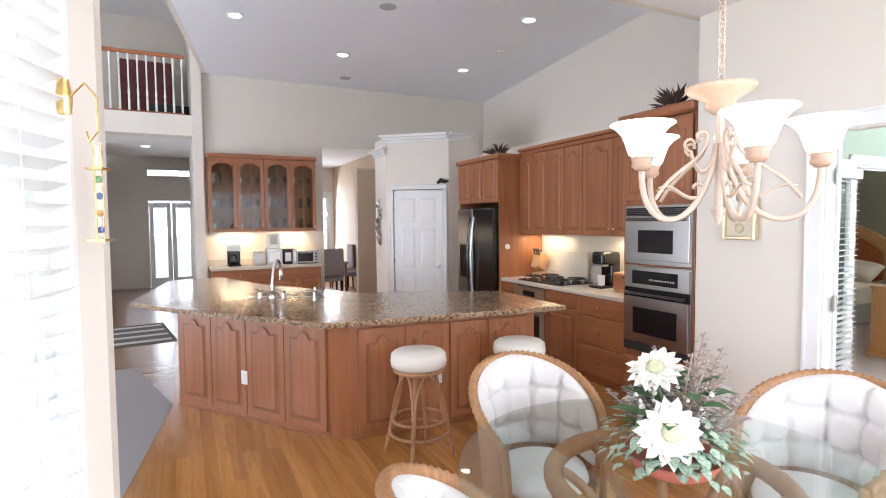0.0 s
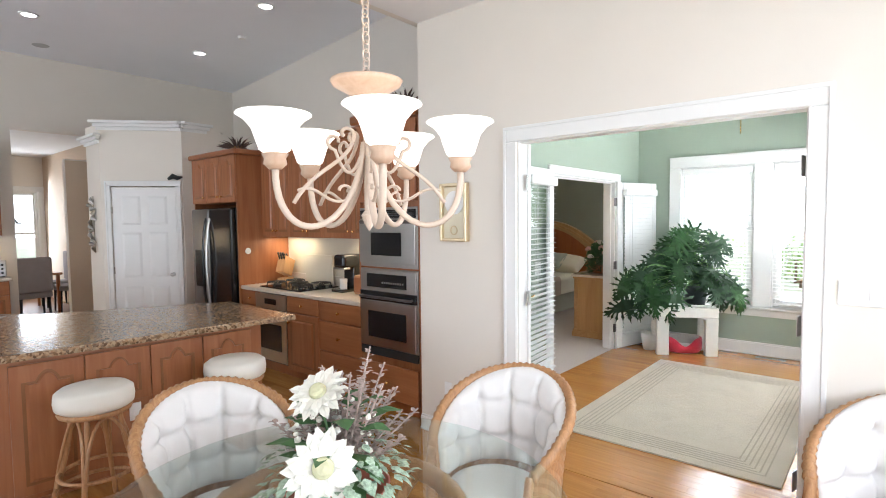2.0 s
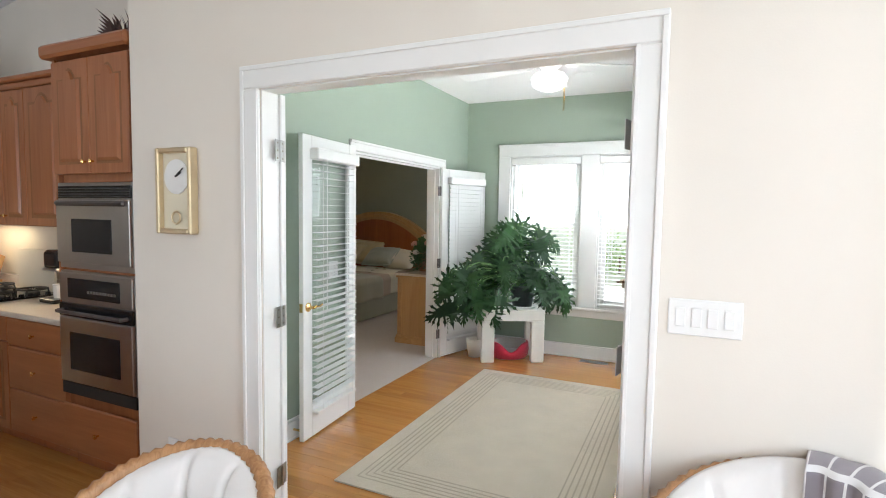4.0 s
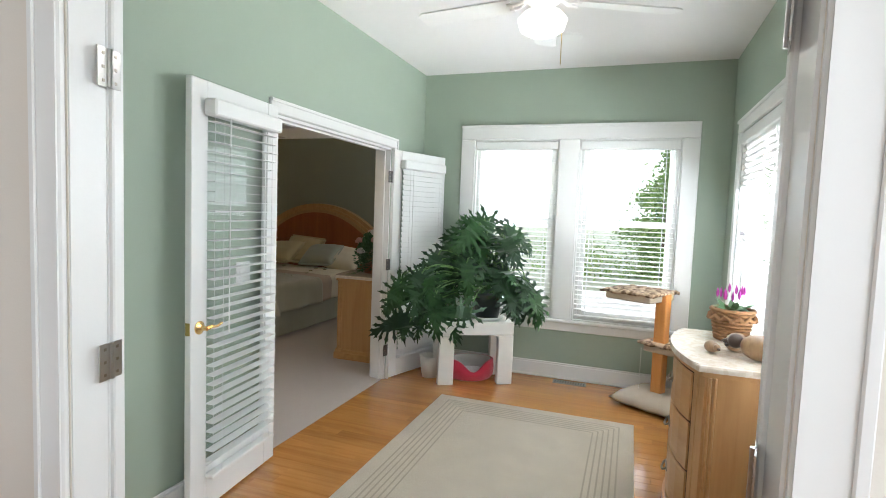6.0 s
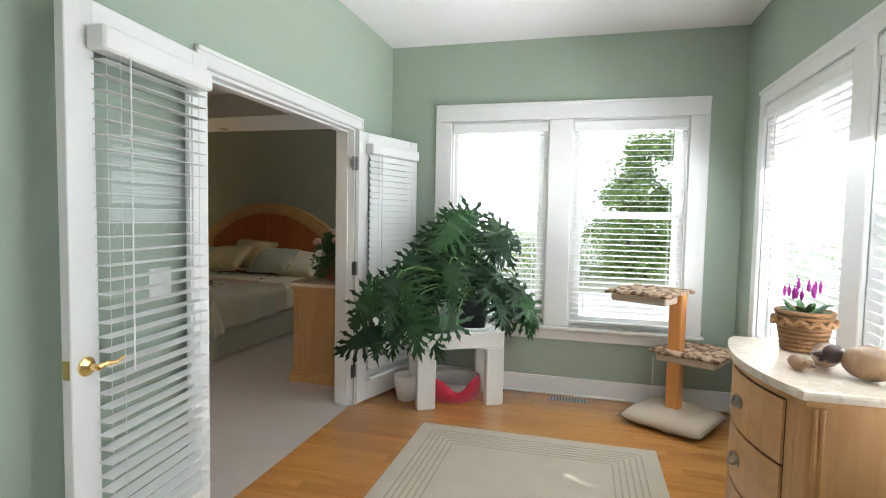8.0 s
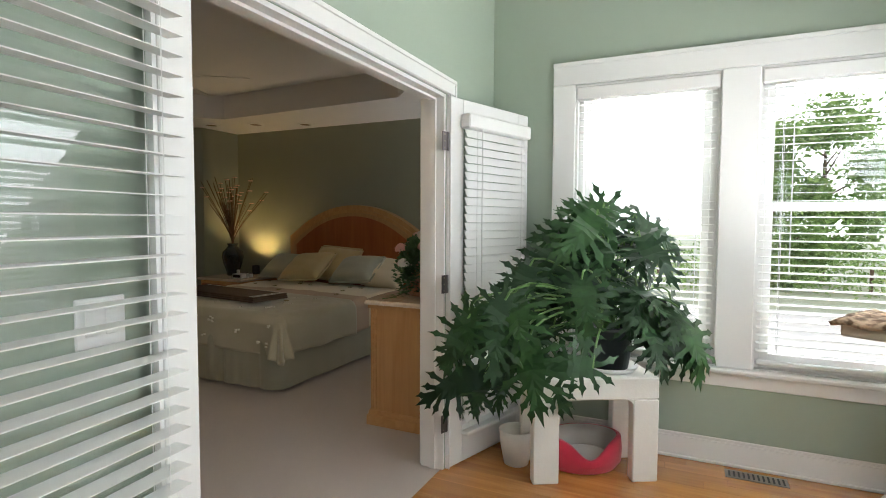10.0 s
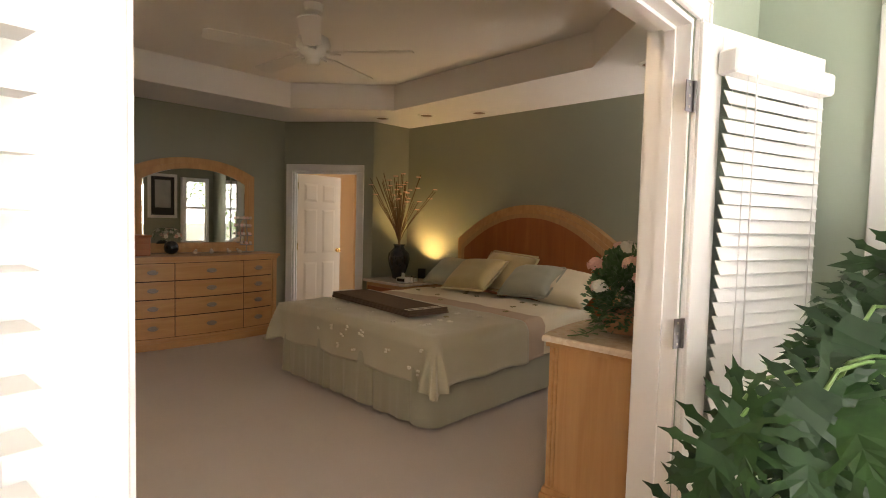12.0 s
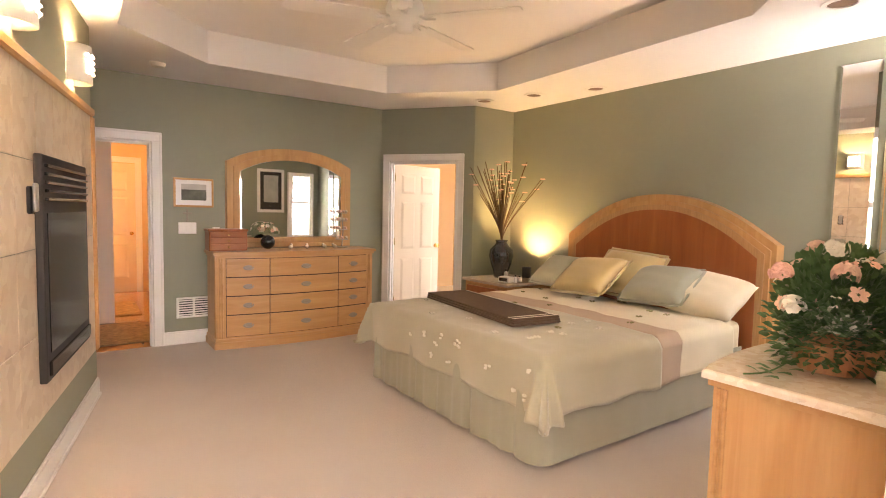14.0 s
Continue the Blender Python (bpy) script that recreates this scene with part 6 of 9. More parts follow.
for x, y in ((3.50, 6.60), (3.88, 9.72)):
    e = thing("ceiling_speaker", x, y, KZ - 0.001, 0, "round flush white ceiling speaker", "speaker", "ceiling speakers")
    part("grille", lathe(bmesh.new(), [(0, -0.008), (0.085, -0.008), (0.10, -0.001), (0.085, 0)], 24), GRILLE, e)
e = thing("smoke_alarm", 5.54, 7.38, KZ - 0.002, 0, "small round white smoke alarm on the ceiling", "smoke alarm")
part("case", lathe(bmesh.new(), [(0, -0.03), (0.045, -0.028), (0.055, -0.01), (0.055, 0)], 20), WHITE, e)
e = thing("ceiling_speaker", 8.05, 1.85, SZ - 0.001, 0, "round flush white sunroom ceiling speaker", "speaker", "ceiling speakers")
part("grille", lathe(bmesh.new(), [(0, -0.01), (0.085, -0.01), (0.10, -0.001), (0.085, 0)], 24), WHITE, e)
downlight(0.75, 12.0, 3.058, 0, WARM, LIT)
BW_ = (1.0, 0.74, 0.45)
UNLIT = paint("bronze_baffle", (0.2, 0.12, 0.08), 0.5, 0.1)
for x, y in ((10.65, 7.19), (10.45, 7.75), (10.9, 6.6), (10.3, 4.40)):
    tagged(downlight(x, y, BZ - 0.001, 0, BW_, UNLIT), "round recessed ceiling light with a bronze baffle, unlit")
# unseen lit downlights added to brighten the bedroom; the visible ones are off
for x, y, w in ((9.3, 3.78, 5), (7.5, 3.80, 18), (6.62, 5.6, 18), (6.60, 6.9, 14)):
    downlight(x, y, BZ - 0.001, w, BW_, LITW, 150)
e = thing("smoke_alarm", 7.35, 8.42, BZ - 0.001, 0, "round white smoke alarm on the bedroom ceiling", "smoke alarm")
part("case", lathe(bmesh.new(), [(0, -0.035), (0.05, -0.032), (0.065, -0.01), (0.065, 0)], 20), SHADE, e)
# bare point lamps added to warm the hall and bath, no fixtures modelled
bulb("hall_lamp", (7.05, 11.2, 2.3), 16, (1.0, 0.62, 0.26), 0.08)
bulb("bath_lamp", (10.9, 10.0, 2.3), 9, (1.0, 0.66, 0.32), 0.08)
area("under_cabinet_lamp", (5.35, 4.75, 1.44), (5.35, 4.75, 0), 0.2, 0.5, 5, (1.0, 0.8, 0.5))
area("under_cabinet_lamp", (5.35, 6.1, 1.44), (5.35, 6.1, 0), 0.2, 0.5, 4, (1.0, 0.8, 0.5))
for x in (2.1, 3.0):
    area("under_cabinet_lamp", (x, 10.25, 1.47), (x, 10.28, 0), 0.5, 0.15, 5, (1.0, 0.75, 0.42))

# ---- breakfast nook ----
TC = (2.85, 2.10)
e = thing("glass_table", TC[0], TC[1], 0, 0, "round glass dining table on a wrapped rattan base", "table")
g = part("tabletop", lathe(bmesh.new(), [(0, 0.728), (0.745, 0.728), (0.752, 0.734), (0.745, 0.74), (0, 0.74)], 72), GLASST, e, "clear round glass top with a green edge")
g.visible_shadow = False
part("top_ring", tube(bmesh.new(), [(0.40 * math.cos(2 * math.pi * k / 90), 0.40 * math.sin(2 * math.pi * k / 90), 0.69) for k in range(90)], 0.036, 10, 0.05, True), RATTAN, e, "wrapped rattan ring", True)
part("foot_ring", tube(bmesh.new(), [(0.30 * math.cos(2 * math.pi * k / 72), 0.30 * math.sin(2 * math.pi * k / 72), 0.04) for k in range(72)], 0.034, 10, 0.05, True), RATTAN, e, "", True)
for k in range(8):
    a = k * math.pi / 4
    bm = tube(bmesh.new(), bez((0.38 * math.cos(a), 0.38 * math.sin(a), 0.68), (0.18 * math.cos(a), 0.18 * math.sin(a), 0.6), (0.08 * math.cos(a), 0.08 * math.sin(a), 0.3), (0.30 * math.cos(a), 0.30 * math.sin(a), 0.05), 14), 0.02, 8)
    part("rattan_leg", bm, RATTAN, e, "", True)


def barrel_chair(name, x, y, rz, label, throw=False):
    """A rattan barrel chair; the seat opens towards local +x."""
    e = thing(name, x, y, 0, rz, label, "chair", "" if throw else "rattan dining chairs")
    R = 0.31
    def rim(a):
        s = abs(a) / 2.1
        return 0.60 + 0.30 * max(0.0, math.cos(min(1, s) * math.pi / 2)) ** 0.9
    # woven shell outside
    bm = bmesh.new()
    na, nz = 60, 16
    g = []
    for i in range(na + 1):
        a = -2.15 + 4.3 * i / na
        row = []
        for j in range(nz + 1):
            z = 0.30 + (rim(a) - 0.30) * j / nz
            rr = R + 0.05 + 0.07 * (z - 0.3) / 0.6 + 0.004 * (1 if (i + j) % 2 else -1)
            row.append(bm.verts.new((-math.cos(a) * rr, math.sin(a) * rr, z)))
        g.append(row)
    for p, q in zip(g, g[1:]):
        for j in range(nz):
            bm.faces.new((p[j], q[j], q[j + 1], p[j + 1]))
    sh = part("woven_shell", bm, RATTAN, e, "woven rattan shell")
    sh.modifiers.new("thick", "SOLIDIFY").thickness = 0.012
    # twisted rim
    pts = []
    for i in range(91):
        a = -2.15 + 4.3 * i / 90
        rr = R + 0.06 + 0.07 * (rim(a) - 0.3) / 0.6
        pts.append((-math.cos(a) * rr, math.sin(a) * rr, rim(a)))
    part("rim", tube(bmesh.new(), pts, 0.029, 10, 0.15), RATTAN, e, "thick twisted rattan rim", True)
    for s in (-1, 1):
        a = 2.15 * s
        rr = R + 0.09
        p = Vector((-math.cos(a) * rr, math.sin(a) * rr, 0.60))
        part("arm_post", tube(bmesh.new(), bez(p, p + Vector((0.06, 0, -0.1)), p + Vector((0.03, -0.03 * s, -0.4)), p + Vector((0.02, -0.02 * s, -0.57)), 16), 0.026, 8, 0.05), RATTAN, e, "", True)
        a = 0.9 * s
        part("back_leg", tube(bmesh.new(), bez((-math.cos(a) * 0.36, math.sin(a) * 0.36, 0.34), (-math.cos(a) * 0.35, math.sin(a) * 0.35, 0.2), (-math.cos(a) * 0.36, math.sin(a) * 0.36, 0.1), (-math.cos(a) * 0.38, math.sin(a) * 0.38, 0.02), 10), 0.022, 8), RATTAN, e, "", True)
    part("seat_frame", tube(bmesh.new(), [(0.34 * math.cos(2 * math.pi * k / 40), 0.33 * math.sin(2 * math.pi * k / 40), 0.31) for k in range(40)], 0.022, 8, 0.04, True), RATTAN, e, "", True)
    # tufted back cushion
    bm = bmesh.new()
    na, nz = 78, 34
    tufts = [(t, z) for z in (0.56, 0.74) for t in (-0.9, -0.3, 0.3, 0.9)] + [(-1.5, 0.56), (1.5, 0.56)]
    skins = []
    for inner in (0, 1):
        g = []
        for i in range(na + 1):
            a = -1.95 + 3.9 * i / na
            row = []
            for j in range(nz + 1):
                z0, z1 = 0.42, rim(a) + (0.05 if throw else 0.015) - 0.02 * abs(a)
                v = j / nz
                z = z0 + (z1 - z0) * v
                edge = (1 - abs(2 * v - 1) ** 4) * (1 - (abs(a) / 1.95) ** 8)
                base = R + 0.045 + 0.07 * (z - 0.3) / 0.6
                th = 0.02 + 0.085 * max(0, edge) ** 0.5
                if inner:
                    for ta, tz in tufts:
                        dd = ((a - ta) * R) ** 2 + (z - tz) ** 2
                        th -= 0.045 * math.exp(-dd / 0.0012)
                        th -= 0.024 * math.exp(-((a - ta) * R) ** 2 / 0.00016) * (1 if z < tz + 0.1 else 0.5)
                    th -= 0.024 * math.exp(-(z - 0.74) ** 2 / 0.00016) + 0.024 * math.exp(-(z - 0.56) ** 2 / 0.00016)
                    rr = base - max(0.02, th)
                else:
                    rr = base - 0.005
                row.append(bm.verts.new((-math.cos(a) * rr, math.sin(a) * rr, z)))
            g.append(row)
        skins.append(g)
        for p, q in zip(g, g[1:]):
            for j in range(nz):
                bm.faces.new((p[j], q[j], q[j + 1], p[j + 1]))
    o_, i_ = skins
    for i in range(na):
        bm.faces.new((o_[i][nz], o_[i + 1][nz], i_[i + 1][nz], i_[i][nz]))
        bm.faces.new((o_[i][0], i_[i][0], i_[i + 1][0], o_[i + 1][0]))
    for i in (0, na):
        for j in range(nz):
            bm.faces.new((o_[i][j], o_[i][j + 1], i_[i][j + 1], i_[i][j]))
    part("back_cushion", bm, LINEN, e, "tufted white back cushion", True)
    prof = [(0, 0.335), (0.25, 0.335), (0.29, 0.36), (0.30, 0.39), (0.28, 0.43), (0.20, 0.452), (0, 0.458)]
    bm = lathe(bmesh.new(), prof, 36)
    bmesh.ops.translate(bm, vec=(0.04, 0, 0), verts=bm.verts[:])
    part("seat_cushion", bm, LINEN, e, "round white seat cushion", True)
    return e


CH = [(2.885, 2.91, -100), (3.80, 2.12, 183), (2.13, 2.08, -5)]
c0 = barrel_chair("dining_chair", *CH[0], "rattan barrel chair with tufted white cushions at the table")
c0.scale = (0.765, 0.765, 0.97)
for x, y, r in CH[1:]:
    copy_thing(c0, pose(x, y, 0, 0, 0, r))
e = barrel_chair("armchair", 4.42, 0.64, 158, "sunlit rattan armchair with white cushions under a plaid throw", True)
# throw over the armchair back
PL1 = paint("grey_plaid", (0.25, 0.22, 0.24), 0.95, 0.15, 30, 0.5, 300, 0, 0, 0.4)
PL2 = paint("white_plaid_line", (0.75, 0.73, 0.72), 0.95, 0.05, 30, 0.5, 300, 0, 0, 0.4)
bm = bmesh.new()
na, nb = 48, 40
g = []
for i in range(na + 1):
    a = -0.15 + 0.95 * i / na
    row = []
    for j in range(nb + 1):
        t = j / nb
        s = abs(a) / 2.1
        top = 0.60 + 0.30 * max(0.0, math.cos(min(1, s) * math.pi / 2)) ** 0.9 + 0.045
        if t < 0.6:
            q = t / 0.6
            z = 0.47 + (top - 0.47) * q
            rr = 0.255 + 0.07 * (z - 0.3) / 0.6 - 0.02 * (1 - q)
        elif t < 0.75:
            q = (t - 0.6) / 0.15
            z = top + 0.02 * math.sin(q * math.pi)
            rr = 0.255 + 0.07 * (top - 0.3) / 0.6 + 0.20 * q
        else:
            q = (t - 0.75) / 0.25
            z = top - 0.3 * q
            rr = 0.455 + 0.07 * (top - 0.3) / 0.6
        rr += 0.008 * math.sin(i * 0.5 + j * 0.2)
        row.append(bm.verts.new((-math.cos(a) * rr, math.sin(a) * rr, z)))
    g.append(row)
for i in range(na):
    for j in range(nb):
        f = bm.faces.new((g[i][j], g[i + 1][j], g[i + 1][j + 1], g[i][j + 1]))
        f.material_index = 1 if (i % 8 == 0 or j % 6 == 0) else 0
e.scale = (0.86, 0.86, 0.97)
th = part("throw_blanket", bm, (PL1, PL2), None, "", True)
th.matrix_basis = pose(4.42, 0.64, 0, 0, 0, 158) @ Matrix.Diagonal((0.86, 0.86, 0.97, 1))
th.modifiers.new("thick", "SOLIDIFY").thickness = 0.012
tagged(th, "grey plaid throw draped over the armchair back", "blanket")

# chandelier
IRON = paint("washed_cream_iron", (0.60, 0.48, 0.38), 0.5, 0.14, 14, 0.15, 120)
CUP = wood("washed_wood_cup", (0.5, 0.33, 0.22), (0.62, 0.45, 0.33), "z", 0.5, 1.5)
FROST, n_, l_, p_ = material("frosted_lit_glass")
p_.inputs["Base Color"].default_value = (0.95, 0.92, 0.86, 1)
p_.inputs["Emission Color"].default_value = (1.0, 0.93, 0.82, 1)
p_.inputs["Emission Strength"].default_value = 1.25
p_.inputs["Roughness"].default_value = 0.4
HX, HY, HZ = 2.865, 1.93, 1.785
e = thing("chandelier", HX, HY, HZ, 0, "washed-iron chandelier with five lit glass bells", "chandelier")
part("stem", tube(bmesh.new(), [(0, 0, -0.20), (0, 0, 0.34)], 0.016, 10), IRON, e)
part("crown_cup", lathe(bmesh.new(), [(0, 0.26), (0.03, 0.26), (0.06, 0.29), (0.055, 0.315), (0.125, 0.36), (0.135, 0.38), (0.06, 0.392), (0, 0.395)], 24), CUP, e, "turned washed-wood cup", True)
part("bottom_finial", lathe(bmesh.new(), [(0, -0.26), (0.012, -0.24), (0.02, -0.22), (0.03, -0.19), (0.015, -0.17), (0, -0.17)], 14), IRON, e)
zt = (NZ - HZ) / 0.68
part("canopy", lathe(bmesh.new(), [(0, zt), (0.07, zt), (0.06, zt - 0.03), (0, zt - 0.05)], 20), IRON, e)
z = 0.395
k = 0
while z < zt - 0.05:
    bm = bmesh.new()
    L_ = 0.042
    ring = [(0.016 * math.cos(t), 0, L_ / 2 + L_ / 2 * math.sin(t) * 1.25) for t in [2 * math.pi * q / 12 for q in range(12)]]
    tube(bm, ring, 0.0035, 5, 0, True)
    bmesh.ops.rotate(bm, cent=(0, 0, 0), matrix=Matrix.Rotation(radians(90 * (k % 2)), 3, "Z"), verts=bm.verts[:])
    bmesh.ops.translate(bm, vec=(0, 0, z), verts=bm.verts[:])
    part("chain_link", bm, IRON, e)
    z += 0.036
    k += 1
for k in range(5):
    turn = 72 * k + 20
    m = pose(0, 0, 0, 0, 0, turn)
    def put(nm, bm, mat, lab="", sm=True, par=e):
        bmesh.ops.transform(bm, matrix=m, verts=bm.verts[:])
        return part(nm, bm, mat, par, lab, sm)
    arm = put("arm", tube(bmesh.new(), bez((0.015, 0, 0.12), (0.06, 0, -0.32), (0.36, 0, -0.34), (0.345, 0, 0.0), 22), 0.0125, 8), IRON)
    bm = bmesh.new()
    sc = [(0.03 + 0.10 * t, 0, 0.06 - 0.30 * t + 0.32 * t * t) for t in [q / 10 for q in range(11)]]
    sc += [(0.13 + 0.035 * math.sin(a) * (1 - a / 8), 0, 0.08 + 0.035 - 0.035 * math.cos(a) * (1 - a / 8)) for a in [q * 0.5 for q in range(1, 11)]]
    tube(bm, sc, 0.007, 6)
    put("scroll", bm, IRON, par=e)
    hi = bez((0.285, 0, -0.14), (0.20, 0, 0.02), (0.07, 0, 0.02), (0.055, 0, 0.15), 14)
    hi += [Vector((0.085 - 0.03 * math.cos(a) * (1 - a / 7), 0, 0.15 + 0.03 * math.sin(a) * (1 - a / 7))) for a in [0.5 * q for q in range(1, 9)]]
    put("scroll", tube(bmesh.new(), hi, 0.008, 7), IRON)
    lo = bez((0.27, 0, -0.09), (0.20, 0, -0.05), (0.17, 0, -0.15), (0.10, 0, -0.13), 10)
    lo += [Vector((0.10 - 0.04 * math.sin(a) * (1 - a / 8), 0, -0.09 - 0.04 * math.cos(a) * (1 - a / 8))) for a in [0.5 * q for q in range(1, 10)]]
    put("scroll", tube(bmesh.new(), lo, 0.0065, 7), IRON)
    put("socket_cup", lathe(bmesh.new(), [(0, -0.01), (0.022, -0.01), (0.04, 0.01), (0.036, 0.03), (0.045, 0.05), (0, 0.05)], 16, 0.345), CUP)
    prof = [(0.035, 0.05), (0.052, 0.065), (0.062, 0.10), (0.075, 0.145), (0.10, 0.18), (0.125, 0.198), (0.122, 0.204), (0.095, 0.187), (0.07, 0.15), (0.055, 0.10), (0.03, 0.06)]
    put("glass_bell", lathe(bmesh.new(), prof, 28, 0.345), FROST, "frosted white glass bell, lit", True)
    w = m @ Vector((0.345, 0, 0.14))
    bulb("chandelier_lamp", (HX + w.x * 0.78, HY + w.y * 0.78, HZ + w.z * 0.68 + 0.08), 0.4, (1.0, 0.85, 0.65), 0.04)

e.matrix_basis = pose(HX, HY, HZ) @ Matrix.Diagonal((0.78, 0.78, 0.68, 1))
# wall clock
e = thing("wall_clock", 4.818, 3.18, 1.69, 90, "gold-framed wall clock with a pale dial", "clock")
e.matrix_basis = pose(4.818, 3.18, 1.69, 0, 0, -90)
GOLDF = paint("gold_leaf_frame", (0.70, 0.58, 0.38), 0.4, 0.1, 20, 0.05, 200, 0.8)
CREAMC = paint("cream_dial_board", (0.74, 0.68, 0.52), 0.5, 0.03)
bm = bmesh.new()
for x0, x1, z0, z1 in ((-0.125, -0.10, -0.21, 0.21), (0.10, 0.125, -0.21, 0.21), (-0.10, 0.10, 0.185, 0.21), (-0.10, 0.10, -0.21, -0.185)):
    add_box(bm, x0, x1, -0.05, 0.0, z0, z1, 0.006)
part("frame", bm, GOLDF, e, "gilt frame")
part("board", add_box(bmesh.new(), -0.10, 0.10, -0.02, -0.002, -0.185, 0.185), CREAMC, e)
bm = lathe(bmesh.new(), [(0, 0), (0.085, 0), (0.085, 0.006), (0, 0.007)], 32)
bmesh.ops.transform(bm, matrix=pose(0, -0.02, 0.07, 90, 0, 0), verts=bm.verts[:])
part("dial", bm, WHITE, e, "round white dial")
part("hour_hand", add_box(bmesh.new(), -0.004, 0.004, -0.031, -0.029, 0.0, 0.045, 0, 1, pose(0, 0, 0.07, 0, 62, 0)), BLACKMATT, e)
part("minute_hand", add_box(bmesh.new(), -0.003, 0.003, -0.034, -0.032, 0.0, 0.07, 0, 1, pose(0, 0, 0.07, 0, 55, 0)), BLACKMATT, e)
bm = tube(bmesh.new(), [(0.03 * math.cos(t), -0.03, -0.13 + 0.03 * math.sin(t)) for t in [2 * math.pi * q / 16 for q in range(16)]], 0.005, 5, 0, True)
part("pendulum", bm, GOLDF, e)


def plate(x, y, z, rz, w, h, label, toggles=2, name="switch_plate"):
    e = thing(name, x, y, z, rz, label, "switch plate" if name == "switch_plate" else "outlet")
    part("cover", add_box(bmesh.new(), -w / 2, w / 2, -0.007, -0.0005, -h / 2, h / 2, 0.003), WHITE, e)
    for k in range(toggles):
        xx = (k - (toggles - 1) / 2) * 0.046
        part("rocker" if name == "switch_plate" else "socket", add_box(bmesh.new(), xx - 0.015, xx + 0.015, -0.011, -0.007, -0.03, 0.03, 0.002), WHITE, e)
    return e


plate(4.818, 0.835, 1.29, -90, 0.21, 0.115, "white multi-gang switch plate on the cream wall", 4)
plate(6.28, SY1 - 0.0005, 1.16, 0, 0.115, 0.115, "white double switch plate behind the open door", 2)
plate(4.818, 3.27, 0.36, -90, 0.07, 0.115, "white wall outlet low on the cream wall", 1, "wall_outlet")
plate(7.66, BYN - 0.001, 1.17, 0, 0.165, 0.115, "white triple switch plate beside the doorway", 3)
plate(7.93, BYN - 0.001, 1.12, 0, 0.07, 0.115, "white single switch plate by the dresser", 1)
ia = math.degrees(math.atan2(IB[1][1] - IB[0][1], IB[1][0] - IB[0][0]))
ip = Vector(IB[0]) + (Vector(IB[1]) - Vector(IB[0])).normalized() * 0.86
iq = ip + Vector((-0.8, -0.6)).normalized() * 0.024
plate(iq.x, iq.y, 0.36, ia, 0.07, 0.115, "white outlet on the island side", 1, "wall_outlet")
iq = Vector(IB[2]) + (Vector(IB[3]) - Vector(IB[2])).normalized() * 0.70 + Vector((0, -0.003))
plate(iq.x, iq.y, 0.40, math.degrees(math.atan2(IB[3][1] - IB[2][1], IB[3][0] - IB[2][0])), 0.07, 0.115, "white outlet beside the bar stool", 1, "wall_outlet")

# bar stools
def stool(x, y, rz):
    e = thing("bar_stool", x, y, 0, rz, "rattan bar stool with a round cream cushion", "stool", "bar stools at the island")
    part("seat", lathe(bmesh.new(), [(0, 0.62), (0.17, 0.62), (0.19, 0.635), (0.195, 0.67), (0.19, 0.715), (0.165, 0.735), (0, 0.742)], 36), SEATVINYL, e, "round cream vinyl cushion", True)
    part("seat_ring", tube(bmesh.new(), [(0.165 * math.cos(2 * math.pi * k / 36), 0.165 * math.sin(2 * math.pi * k / 36), 0.606) for k in range(36)], 0.016, 8, 0, True), RATTAN, e, "", True)
    for k in range(4):
        a = math.pi / 4 + k * math.pi / 2
        c, s = math.cos(a), math.sin(a)
        part("leg", tube(bmesh.new(), bez((0.12 * c, 0.12 * s, 0.60), (0.13 * c, 0.13 * s, 0.4), (0.19 * c, 0.19 * s, 0.25), (0.25 * c, 0.25 * s, 0.0), 12), 0.014, 8), RATTAN, e, "", True)
        b = a + math.pi / 2
        part("arch_brace", tube(bmesh.new(), bez((0.22 * c, 0.22 * s, 0.14), (0.12 * c, 0.12 * s, 0.72), (0.12 * math.cos(b), 0.12 * math.sin(b), 0.72), (0.22 * math.cos(b), 0.22 * math.sin(b), 0.14), 16), 0.010, 6), RATTAN, e, "", True)
    for r, z in ((0.205, 0.17), (0.185, 0.26)):
        part("foot_ring", tube(bmesh.new(), [(r * math.cos(2 * math.pi * k / 36), r * math.sin(2 * math.pi * k / 36), z) for k in range(36)], 0.011, 6, 0, True), RATTAN, e, "", True)
    return e


s0 = stool(2.76, 4.12, 10)
copy_thing(s0, pose(3.55, 4.05, 0, 0, 0, 32))

# flower arrangement
TERRA = paint("red_clay_dish", (0.5, 0.15, 0.1), 0.6, 0.08, 15, 0.1, 120)
FWHITE = paint("silk_white_petal", (0.78, 0.75, 0.66), 0.7, 0.06, 30)
FEYE = paint("flower_eye", (0.6, 0.58, 0.36), 0.8, 0.25, 60)
LEAFG = paint("silk_leaf", (0.075, 0.16, 0.055), 0.55, 0.3, 20)
VARIEG = paint("variegated_ivy", (0.34, 0.44, 0.32), 0.5, 0.9, 120)
SPIKE = paint("dusty_mauve_spike", (0.42, 0.33, 0.29), 0.9, 0.4, 70)
random.seed(21)
e = thing("flower_arrangement", TC[0] - 0.01, TC[1] - 0.03, 0.741, 0, "silk sunflower and ivy arrangement in a clay dish", "flowers")
part("dish", lathe(bmesh.new(), [(0, 0), (0.09, 0), (0.13, 0.02), (0.165, 0.07), (0.155, 0.072), (0.12, 0.03), (0, 0.02)], 30), TERRA, e, "red clay dish", True)


